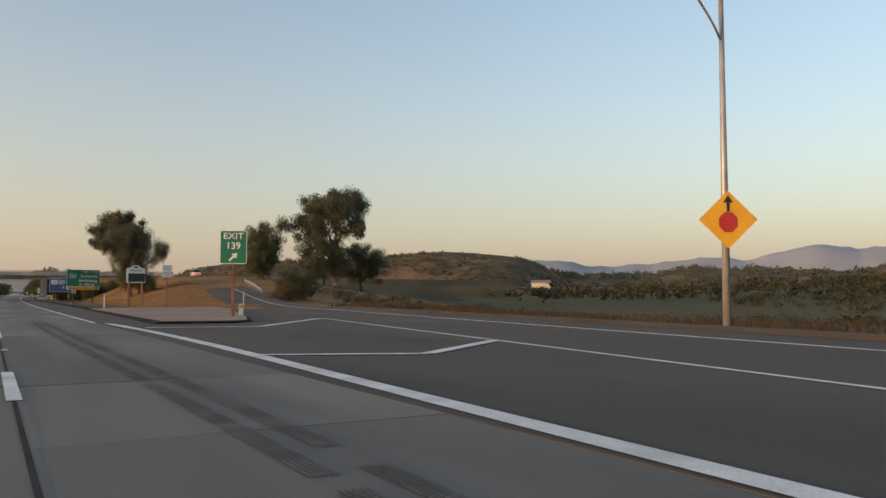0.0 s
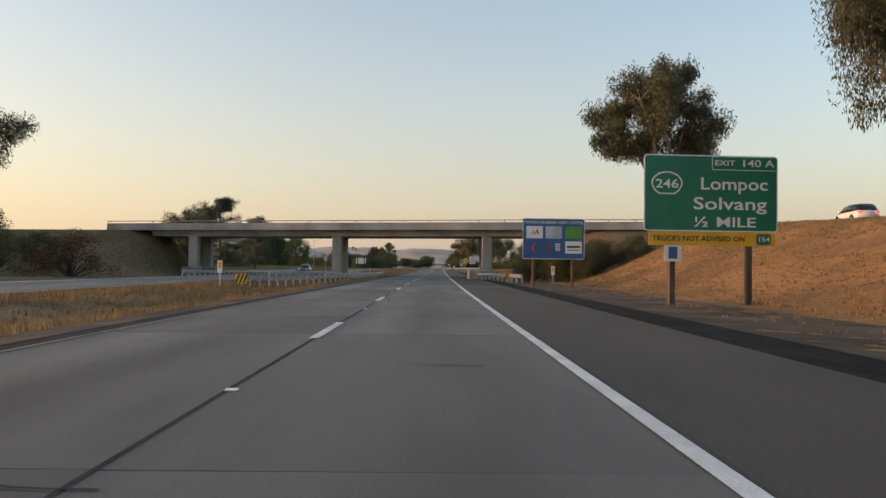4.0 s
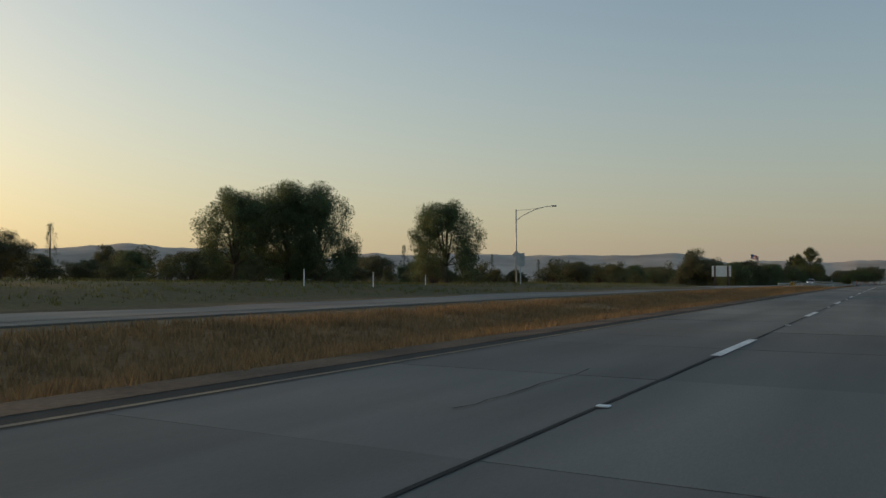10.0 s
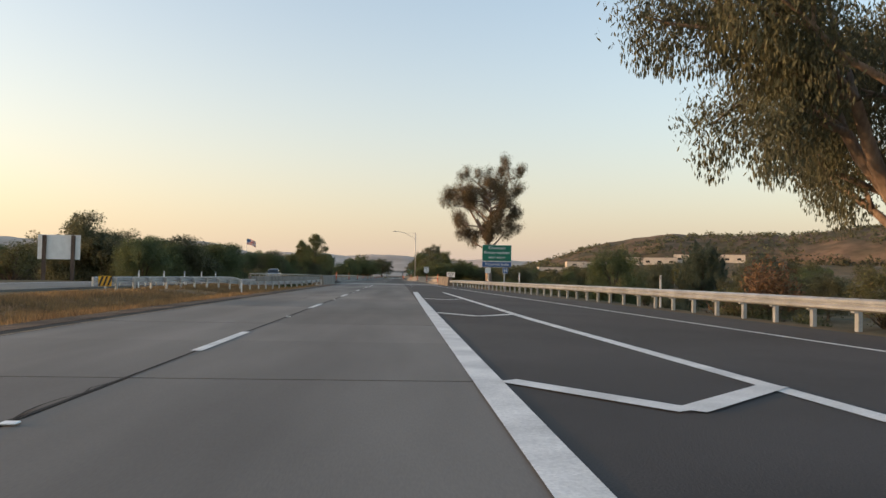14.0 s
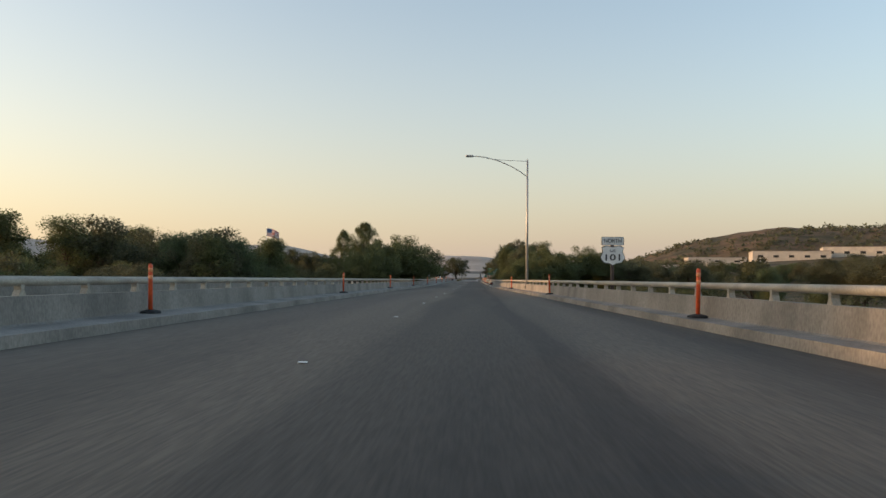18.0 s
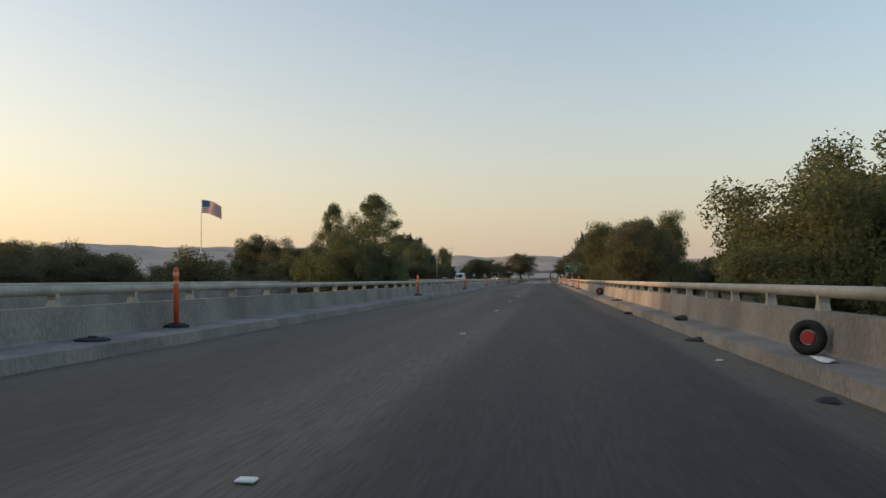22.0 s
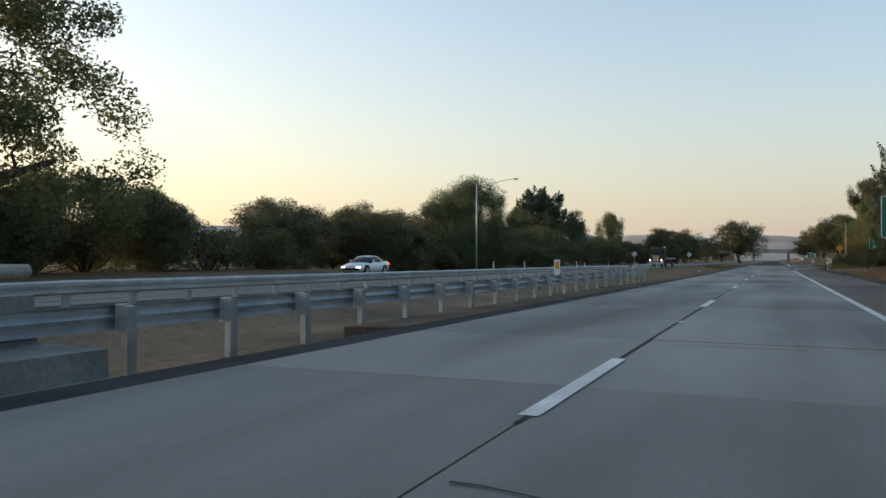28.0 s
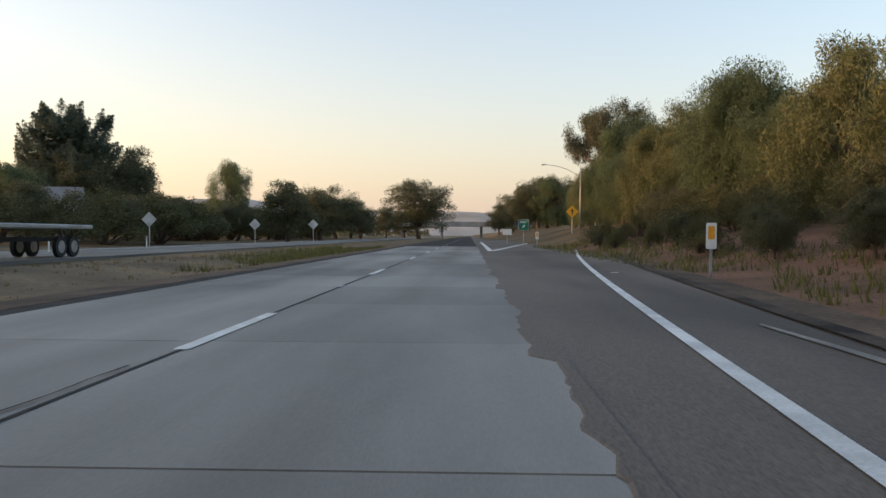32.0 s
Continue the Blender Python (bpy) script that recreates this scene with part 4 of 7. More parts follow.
# ---- overpass ----
def overpass():
    th = thing("overpass_bridge", Matrix.Identity(4), "grey concrete box-girder overpass carried on paired columns", "bridge", kind="structure")
    x0, x1 = -38.0, 26.0

    def along(profile, xa, xb):
        bm = bmesh.new()
        rings = []
        for x in (xa, xa + (xb - xa) / 3, xa + 2 * (xb - xa) / 3, xb):
            rings.append([bm.verts.new((x, overpass_y(x) + dy, z + 0.004 * (x + 8))) for dy, z in profile])
        m = len(profile)
        for q, r in zip(rings, rings[1:]):
            for k in range(m):
                bm.faces.new((q[k], r[k], r[(k + 1) % m], q[(k + 1) % m]))
        bm.faces.new(rings[0])
        bm.faces.new(rings[-1])
        bmesh.ops.recalc_face_normals(bm, faces=bm.faces)
        return bm

    part("girder", along([(0.9, 5.95), (1.3, 5.2), (9.4, 5.2), (9.8, 5.95)], x0, x1), M_OVER, th)
    part("deck_slab", along([(-0.05, 5.95), (-0.05, 6.3), (10.75, 6.3), (10.75, 5.95)], x0 - 6, x1 + 6), M_OVER, th)
    for dy in (0.0, 10.4):
        part("parapet", along([(dy, 6.3), (dy + 0.05, 6.85), (dy + 0.25, 6.85), (dy + 0.3, 6.3)], x0 - 6, x1 + 6), M_OVER, th)
        rail = part("parapet_rail", along([(dy + 0.1, 7.08), (dy + 0.1, 7.18), (dy + 0.2, 7.18), (dy + 0.2, 7.08)], x0 - 6, x1 + 6), M_RAIL, th)
        x = -1.32 - 14 * 3.02
        while x < x1 + 6:
            yy = overpass_y(x) + dy + 0.15
            part("rail_post", bx(x - 0.07, x + 0.07, yy - 0.05, yy + 0.05, 6.8, 7.12 + 0.004 * (x + 8)), M_RAIL, th)
            x += 3.02
    for cx in (-13.0, 5.8, -32.3):
        for dy in (2.2, 8.2):
            yy = overpass_y(cx) + dy - 0.3
            part("column", bx(cx - 0.62, cx + 0.62, yy - 0.62, yy + 0.62, -0.3, 5.25, bevel=0.1), M_OVER, th)
    part("crash_block", bx(3.3, 5.4, 199.9, 206.2, -0.2, 1.12, bevel=0.1), M_WALL, th, "pale concrete crash wall round the column feet")
    part("crash_block", bx(-33.7, -30.9, overpass_y(-32.3) + 0.6, overpass_y(-32.3) + 9.8, -0.3, 1.1, bevel=0.12), M_WALL, th, "pale concrete crash wall round the column feet")
    return th


overpass()


def abutment(xa, xb, label):
    """Earth bank from the bridge end down to the ground."""
    bm = bmesh.new()
    sgn = 1 if xb > xa else -1
    rows = []
    for f in (0.0, 0.012, 0.025, 0.04, 0.055, 0.075, 0.1, 0.16, 0.23, 0.32, 0.42, 0.54, 0.66, 0.8, 1.0):
        x = xa + (xb - xa) * f
        yc = overpass_y(x) + 5.3
        top = 5.85 * min(1.0, f / 0.062)
        ring = []
        for dy, k in ((-30, 0), (-17, 0.3), (-9, 0.75), (-5.6, 1), (5.6, 1), (9, 0.75), (17, 0.3), (30, 0)):
            w = noise.noise((x * 0.13, dy * 0.2, 2)) * 0.5 * (1 if 0 < k < 1 else 0)
            ring.append(bm.verts.new((x, yc + dy * (0.55 + 0.45 * smooth01(0, 0.12, f)), max(ground_z(x, yc + dy), 0) * (1 - k) - 0.3 * (1 - k) + top * k + w)))
        rows.append(ring)
    for a, b in zip(rows, rows[1:]):
        for k in range(len(a) - 1):
            bm.faces.new((a[k], b[k], b[k + 1], a[k + 1]))
    bmesh.ops.recalc_face_normals(bm, faces=bm.faces)
    if sum(f.normal.z for f in bm.faces) < 0:
        bmesh.ops.reverse_faces(bm, faces=bm.faces)
    return tagged(part("embankment", bm, M_GROUND, smooth=True), label, "embankment", kind="structure")


abutment(-32.9, -130, "dry earth embankment carrying the side road")
abutment(10.0, 120, "dry earth embankment carrying the side road")


# ---- trees ----
def leaf_quads(vs, fs, centre, spread, count, size, rng, droop=0.0, flat=1.0):
    """Scatter small bent leaf sprays about a clump centre into vertex and face lists."""
    g = np.random.default_rng(rng.getrandbits(32))
    d = g.normal(size=(count, 3)) * (1, 1, flat)
    d *= (g.random(count) ** 0.45 / np.linalg.norm(d, axis=1))[:, None]
    p = np.array(centre) + d * spread
    s = (size * g.uniform(0.6, 1.35, count))[:, None]
    a = g.normal(size=(count, 3)) * (1, 1, 0.7)
    a /= np.linalg.norm(a, axis=1)[:, None]
    if droop:
        a = a * (1 - droop) + np.array((0, 0, -droop))
        a /= np.linalg.norm(a, axis=1)[:, None]
    b = np.cross(a, g.normal(size=(count, 3)))
    b /= np.linalg.norm(b, axis=1)[:, None]
    w = s * (0.5 if not droop else 0.3)
    k = len(vs)
    vs.extend(np.stack([p - a * s * 0.5, p + b * w * 0.5 - a * s * 0.1, p + a * s * 0.55, p - b * w * 0.5 + a * s * 0.06], 1).reshape(-1, 3).tolist())
    fs.extend((np.arange(count)[:, None] * 4 + np.arange(4) + k).tolist())


def leaf_mesh(vs, fs, material, name="crown"):
    me = bpy.data.meshes.new(name)
    me.from_pydata(vs if isinstance(vs[0], list) else [tuple(v) for v in vs], [], fs)
    me.materials.append(material)
    return me


def limb(bm, p, d, length, r, rng, depth, ends, curl=0.25, up=0.1, sides=6, fork=(2, 3), keep=0.72):
    """A tapering limb that forks; collects the tips."""
    pts, rad = [p.copy()], [r]
    q, dd = p.copy(), d.copy()
    n = 4
    for i in range(n):
        dd = (dd + Vector((rng.gauss(0, curl), rng.gauss(0, curl), rng.gauss(0, curl) + up)) * 0.5).normalized()
        q = q + dd * length / n
        pts.append(q.copy())
        rad.append(r * (1 - 0.42 * (i + 1) / n))
        if depth <= 1 and i >= 1:
            ends.append(q.copy())
    tube(bm, pts, rad, sides, cap=False)
    if depth > 0:
        for _ in range(rng.randint(*fork)):
            side = Vector((rng.gauss(0, 1), rng.gauss(0, 1), rng.gauss(0.25, 0.5))).normalized()
            limb(bm, q, (dd * 0.75 + side * 0.75).normalized(), length * keep * rng.uniform(0.75, 1.15), rad[-1] * 0.8, rng, depth - 1, ends, curl, up, max(4, sides - 1), fork, keep)
    else:
        ends.append(q.copy())


def make_tree(kind, seed):
    """Trunk and crown meshes of a tree about 10 m high, its foot at the origin."""
    rng = random.Random(seed)
    bm = bmesh.new()
    ends, vs, fs = [], [], []
    if kind == "eucalyptus":
        lean = Vector((rng.uniform(-0.15, 0.15), rng.uniform(-0.1, 0.1), 1)).normalized()
        for t in range(rng.choice((1, 2))):
            limb(bm, Vector((0.25 * t, 0, -0.3)), (lean + Vector((rng.uniform(-0.3, 0.3), rng.uniform(-0.3, 0.3), 0))).normalized(), 2.8, 0.26, rng, 3, ends, 0.24, 0.13, 8, (3, 3), 0.8)
        for c in ends:
            if c.z > 2.2 and rng.random() < 0.72:
                leaf_quads(vs, fs, c + Vector((0, 0, -0.05)), rng.uniform(0.35, 0.8), rng.randint(210, 290), 0.15, rng, 0.5, 0.8)
    elif kind == "great_eucalyptus":
        for t in range(2):
            limb(bm, Vector((0.35 * t, 0.1 * t, -0.3)), Vector((rng.uniform(-0.35, 0.35), rng.uniform(-0.3, 0.3), 1)).normalized(), 2.3, 0.3, rng, 3, ends, 0.26, 0.08, 9, (3, 3), 0.85)
        for c in ends:
            if c.z > 2.4 and rng.random() < 0.78:
                leaf_quads(vs, fs, c, rng.uniform(0.35, 0.8), rng.randint(320, 410), 0.085, rng, 0.55, 0.8)
                leaf_quads(vs, fs, c + Vector((0, 0, -0.55)), 0.33, 120, 0.095, rng, 0.9, 1.4)
    elif kind == "gum":
        limb(bm, Vector((0, 0, -0.3)), Vector((0.03, 0, 1)), 4.2, 0.27, rng, 1, ends, 0.05, 0.1, 10, (2, 2), 0.8)
        ends = []
        for k in range(22):
            z0 = 2.9 + k * 0.25
            a = k * 2.4 + rng.uniform(-0.4, 0.4)
            limb(bm, Vector((0.05, 0, z0)), Vector((math.cos(a), math.sin(a), rng.uniform(0.35, 1.1))).normalized(), rng.uniform(1.0, 2.0), 0.09, rng, 2, ends, 0.3, 0.08, 6, (2, 2), 0.7)
        for c in ends:
            if c.z > 2.2:
                leaf_quads(vs, fs, c + Vector((0, 0, -0.1)), rng.uniform(0.3, 0.65), rng.randint(120, 170), 0.10, rng, 0.55, 0.85)
                leaf_quads(vs, fs, c + Vector((0, 0, -0.5)), 0.28, 45, 0.11, rng, 0.9, 1.4)
    elif kind in ("sycamore", "poplar"):
        limb(bm, Vector((0, 0, -0.3)), Vector((rng.uniform(-0.05, 0.05), 0, 1)), 2.6, 0.24, rng, 1, ends, 0.1, 0.1, 8)
        ends = []
        wide = 3.7 if kind == "sycamore" else 2.3
        for k in range(84):
            z = rng.uniform(1.0, 9.7)
            f = (z - 1.0) / 8.7
            r = wide * math.sin(min(1.0, f * 1.1 + 0.18) * math.pi * 0.92) ** 0.75 * rng.uniform(0.35, 1.0)
            a = rng.uniform(0, math.tau)
            c = Vector((r * math.cos(a), r * math.sin(a), z))
            if k % 4 == 0:
                tube(bm, [(0, 0, max(0.6, z - 1.6 - r * 0.5)), (c.x * 0.5, c.y * 0.5, z - 0.5), c], [0.08, 0.05, 0.02], 5, cap=False)
            leaf_quads(vs, fs, c, rng.uniform(0.7, 1.15), rng.randint(230, 290), 0.185, rng, 0.0, 0.75)
    elif kind == "pepper":
        limb(bm, Vector((0, 0, -0.3)), Vector((0.05, 0, 1)), 2.4, 0.34, rng, 1, ends, 0.15, 0.1, 8)
        for k in range(72):
            a, el = rng.uniform(0, math.tau), rng.uniform(-0.95, 1.45)
            r = rng.uniform(1.9, 3.7)
            c = Vector((r * math.cos(a) * math.cos(el) * 1.05, r * math.sin(a) * math.cos(el) * 1.05, 5.2 + r * math.sin(el) * 1.25))
            if k % 6 == 0:
                tube(bm, [(0, 0, 2.2), (c.x * 0.4 + 0.2, c.y * 0.45, c.z * 0.65 + 0.6), (c.x * 0.7, c.y * 0.75, c.z * 0.85 + 0.2), c], [0.1, 0.07, 0.04, 0.015], 5, cap=False)
            leaf_quads(vs, fs, c, rng.uniform(0.8, 1.2), 430, 0.19, rng, 0.5, 1.0)
            for j in range(5):
                leaf_quads(vs, fs, c + Vector((rng.uniform(-0.5, 0.5), rng.uniform(-0.5, 0.5), -0.35 * j - 0.3)), 0.38, 42, 0.18, rng, 0.85, 1.3)
        for k in range(22):
            a, r = rng.uniform(0, math.tau), rng.uniform(1.2, 3.1)
            leaf_quads(vs, fs, Vector((r * math.cos(a), r * math.sin(a), rng.uniform(0.8, 3.2))), rng.uniform(0.7, 1.1), 300, 0.19, rng, 0.6, 1.2)
    elif kind == "pine":
        pts = [(0.0, 0, -0.3), (0.05, 0.03, 3), (-0.08, 0, 6), (0.0, 0, 9.2)]
        tube(bm, pts, [0.26, 0.2, 0.13, 0.04], 8)
        for k in range(62):
            z = 1.3 + 8.1 * (k / 62) ** 0.9 + rng.uniform(-0.25, 0.25)
            f = max(0.0, (z - 1.6) / 8.0)
            reach = (4.3 * max(0.0, 1 - f * f) ** 0.75 + 0.5) * (rng.uniform(0.4, 0.75) if k % 3 else rng.uniform(0.8, 1.08))
            a = rng.uniform(0, math.tau)
            d = Vector((math.cos(a), math.sin(a), 0))
            base = Vector((0, 0, z - 0.35 * (1 - f)))
            rise = rng.uniform(-0.02, 0.22) + 0.3 * f

            def along(q):
                return base + d * reach * q + Vector((0, 0, rise * reach * q * q))

            tube(bm, [base, along(0.4), along(0.75), along(1.0)], [0.085, 0.06, 0.035, 0.012], 5, cap=False)
            for q in (0.5, 0.64, 0.76, 0.88, 0.97, 1.04):
                for _ in range(2):
                    c = along(q) + Vector((rng.gauss(0, 0.34), rng.gauss(0, 0.34), rng.uniform(-0.05, 0.4)))
                    leaf_quads(vs, fs, c, rng.uniform(0.3, 0.58), 120, 0.135, rng, -0.35, 0.75)
    elif kind == "conifer":
        tube(bm, [(0, 0, -0.3), (0, 0.05, 4), (0.05, 0, 8.6)], [0.24, 0.15, 0.03], 7)
        tops = [(0.0, 0.0, 9.6), (1.0, 0.5, 8.7), (-0.9, 0.7, 8.9), (0.2, -1.1, 8.4)]
        for k in range(70):
            z = 0.4 + 7.4 * k / 70
            r = 1.9 * max(0.0, 1 - (z / 9.4) ** 2) ** 0.7 * math.sqrt(rng.random())
            a = rng.uniform(0, math.tau)
            leaf_quads(vs, fs, Vector((r * math.cos(a), r * math.sin(a), z)), 0.95, 130, 0.34, rng, -0.3, 1.2)
        for k in range(330):
            tx, ty, tz = tops[k % 4]
            z = 0.1 + (tz - 0.7) * rng.random() ** 0.9
            f = z / tz
            a = rng.uniform(0, math.tau)
            lobe = 1 + 0.3 * noise.noise((math.cos(a) * 1.6 + seed, math.sin(a) * 1.6, z * 0.7))
            r = (2.7 * max(0.0, 1 - f ** 2.2) ** 0.75 * (0.75 + 0.25 * min(1.0, f / 0.2)) * lobe + 0.1) * rng.uniform(0.72, 1.02)
            away = Vector((math.cos(a), math.sin(a), 0))
            c = Vector((tx * f, ty * f, z)) + away * r
            d = (away * rng.uniform(0.25, 0.6) + Vector((0, 0, 1))).normalized()
            long = rng.uniform(0.5, 1.0)
            for j in range(5):
                q = j / 4
                leaf_quads(vs, fs, c + d * long * q, 0.36 * (1 - 0.75 * q), int(140 * (1 - 0.7 * q)), 0.118, rng, -0.65, 1.3)
    elif kind == "cypress":
        tube(bm, [(0, 0, -0.3), (0, 0, 5), (0, 0, 9.5)], [0.16, 0.1, 0.03], 6)
        for k in range(50):
            z = 0.6 + 9.2 * k / 50
            f = z / 9.9
            r = (1.25 * math.sin(min(1, (1 - f) * 1.4) * math.pi / 2)) * rng.uniform(0.3, 1.0)
            a = rng.uniform(0, math.tau)
            leaf_quads(vs, fs, Vector((r * math.cos(a), r * math.sin(a), z)), rng.uniform(0.35, 0.5), 40, 0.2, rng, -0.3, 1.3)
    elif kind == "oak":
        limb(bm, Vector((0, 0, -0.3)), Vector((0, 0.05, 1)), 2.6, 0.32, rng, 1, ends, 0.15, 0.1, 8)
        for k in range(104):
            a, el = rng.uniform(0, math.tau), rng.uniform(-1.0, 1.5)
            r = rng.uniform(0.4, 1.0)
            wob = 1 + 0.25 * noise.noise((math.cos(a) * 1.7 + seed, math.sin(a) * 1.7, el))
            c = Vector((4.6 * r * wob * math.cos(a) * math.cos(el), 4.6 * r * wob * math.sin(a) * math.cos(el), 5.0 + 4.3 * r * wob * math.sin(el)))
            if k % 6 == 0:
                tube(bm, [(0, 0, 2.0), (c.x * 0.6, c.y * 0.6, c.z * 0.7 + 0.5), c], [0.09, 0.06, 0.02], 5, cap=False)
            leaf_quads(vs, fs, c, rng.uniform(0.8, 1.3), 290, 0.205, rng, 0.0, 0.75)
    elif kind in ("broadleaf", "tall_sycamore"):
        tall = kind == "tall_sycamore"
        limb(bm, Vector((0, 0, -0.3)), Vector((0, 0.05, 1)), 2.8, 0.32, rng, 1, ends, 0.15, 0.1, 8)
        for k in range(125 if tall else 230):
            a, el = rng.uniform(0, math.tau), math.asin(rng.uniform(-1.0 if tall else -0.75, 1.0))
            r = rng.uniform(0.55, 1.0) if k % 4 else rng.uniform(0.15, 0.6)
            wob = 1 + (0.16 if tall else 0.3) * noise.noise((math.cos(a) * 1.9 + seed, math.sin(a) * 1.9, el * 1.5))
            c = Vector((4.3 * r * wob * math.cos(a) * math.cos(el), 4.3 * r * wob * math.sin(a) * math.cos(el), 5.6 + 4.2 * r * wob * math.sin(el)))
            if tall:
                z = rng.uniform(1.3, 9.8)
                f = (z - 1.3) / 8.5
                lobe = 1 + 0.28 * noise.noise((math.cos(a) * 1.4 + seed, math.sin(a) * 1.4, z * 0.42))
                r = 4.4 * (1 - f ** 1.7) ** 0.8 * (0.7 + 0.3 * min(1.0, f / 0.2)) * lobe * math.sqrt(rng.uniform(0.08, 1.0)) + 0.15
                c = Vector((r * math.cos(a), r * math.sin(a), z))
            rh = math.hypot(c.x, c.y)
            if c.z < 5.2 and rh > 0.9 and not tall:
                c.x, c.y = c.x * 0.9 / rh, c.y * 0.9 / rh
            if k % 3 == 0 and not tall:
                leaf_quads(vs, fs, Vector((c.x * 0.6, c.y * 0.6, 5.6 + (c.z - 5.6) * 0.6)), 1.0, 130, 0.3, rng, 0.0, 0.8)
            if k % 12 == 0:
                tube(bm, [(0, 0, 2.2), (c.x * 0.45 + 0.2, c.y * 0.5, c.z * 0.6 + 0.6), (c.x * 0.75, c.y * 0.7 + 0.15, c.z * 0.85), c], [0.08, 0.055, 0.035, 0.015], 5, cap=False)
            leaf_quads(vs, fs, c, rng.uniform(0.6, 0.95) * (0.95 if tall else 1.0), 430 if tall else 400, 0.13 if tall else 0.145, rng, 0.0, 0.8)
        if not tall:
            fs = [f for f in fs if vs[f[0]][2] > 5.3 or math.hypot(vs[f[0]][0], vs[f[0]][1]) < 1.5]
    elif kind == "bush":
        for k in range(26):
            a, r = rng.uniform(0, math.tau), rng.uniform(0, 4.6)
            wob = 1 + 0.35 * noise.noise((math.cos(a) * 1.3 + seed, math.sin(a) * 1.3, 0))
            z = (1 - (r / 5.2) ** 2) * 7.0 * rng.uniform(0.45, 1.1)
            c = Vector((r * wob * math.cos(a), r * wob * math.sin(a), max(0.8, z)))
            tube(bm, [(0, 0, -0.2), (c.x * 0.5, c.y * 0.5, c.z * 0.6), c], [0.12, 0.08, 0.02], 4, cap=False)
            leaf_quads(vs, fs, c, rng.uniform(1.0, 1.7), 240, 0.28, rng, 0.0, 0.85)
    return bm, vs, fs


TREES = {}


def tree_kind(kind, leaf, bark, seeds, label, category="tree"):
    """Build the variants of one kind, parked far below as the first ones planted."""
    out = []
    for s in seeds:
        bm, vs, fs = make_tree(kind, s)
        leaf_points = np.array(vs)
        k = 10.0 / leaf_points[:, 2].max()
        vs = (leaf_points * k).tolist()
        bmesh.ops.scale(bm, vec=(k, k, k), verts=bm.verts)
        tm = mesh_of(bm, "trunk", True)
        tm.materials.append(bark)
        out.append((tm, vs, fs, leaf_mesh(vs, fs, leaf)))
    TREES[(kind, leaf.name)] = (out, label, category)
    return out


def plant(kind, leaf, x, y, h, turn=0, v=0, wide=1.0, label="", sink=0.0, z=None, name=None):
    """Stand one tree on the ground, h metres high."""
    variants, lab, cat = TREES[(kind, leaf.name)]
    tm, _, _, cm = variants[v % len(variants)]
    s = h / 10.0
    zz = (ground_z(x, y) if z is None else z) - 0.1 - sink
    th = thing(name or ("bush" if kind == "bush" else kind + "_tree"), Matrix.LocRotScale((x, y, zz), Euler((0, 0, radians(turn))), (s * wide, s * wide, s)), label or lab, cat)
    part("trunk" if kind != "bush" else "stem", tm, None, th)
    part("crown" if kind != "bush" else "foliage", cm, None, th)
    return th


tree_kind("eucalyptus", M_EUC, M_PALEBARK, (11, 12, 13), "tall eucalyptus with open drooping grey-green crown")
tree_kind("great_eucalyptus", M_EUC, M_PALEBARK, (15, 17), "great spreading eucalyptus with pale forked trunks and drooping leaves")
tree_kind("gum", M_EUCRUST, M_PALEBARK, (21,), "tall gum tree with pale trunk and rusty hanging leaves")
tree_kind("sycamore", M_SYC, M_BARK, (31, 32), "broad sycamore with dense green crown")
tree_kind("broadleaf", M_SYC, M_BARK, (35, 36), "broad sycamore with a dense dark green dome")
tree_kind("tall_sycamore", M_SYC, M_BARK, (37, 44), "tall sycamore with an open lobed crown")
tree_kind("poplar", M_SYC, M_BARK, (41, 42), "upright river tree with light green leaves")
tree_kind("pepper", M_PEP, M_BARK, (51, 52), "rounded pepper tree with hanging foliage")
tree_kind("pepper", M_PEPGOLD, M_BARK, (53,), "rounded pepper tree with golden hanging foliage")
tree_kind("pine", M_PINE, M_BARK, (61, 62), "spreading dark pine with tiered branches")
tree_kind("conifer", M_PINE, M_BARK, (71, 72), "dense dark conifer beside the shoulder")
tree_kind("cypress", M_PINE, M_BARK, (81,), "slim dark pointed cypress tree")
tree_kind("oak", M_OAK, M_BARK, (91, 92, 93), "rounded dark oak with dense crown")
tree_kind("bush", M_SCRUB, M_BARK, (101, 102), "olive-green clump of roadside scrub", "bush")
tree_kind("bush", M_BROWNSCRUB, M_BARK, (103,), "dry brown clump of roadside scrub", "bush")

# beside the first ramp
plant("eucalyptus", M_EUC, 20.4, 181, 16.6, 20, 0, 0.95)
plant("oak", M_OAK, 18.4, 134.0, 3.6, 40, 1, 0.95, sink=0.5)
plant("oak", M_OAK, 16.2, 134.6, 8.8, 40, 1, 0.62)
plant("oak", M_OAK, 17.6, 136.5, 5.0, 140, 2, 0.8)
plant("great_eucalyptus", M_EUC, 15.6, 136, 12.6, 20, 1, 0.9, name="eucalyptus_tree", label= "leaning eucalyptus with heavy drooping crown")
plant("oak", M_OAK, 43, 156, 12.0, 80, 1, 0.8, label="tall rounded dark tree at the top of the ramp")
plant("pepper", M_PEP, 42.5, 153, 9.0, 10, 0, 0.9)
plant("oak", M_OAK, 41.0, 152, 6.0, 10, 2, 0.8)
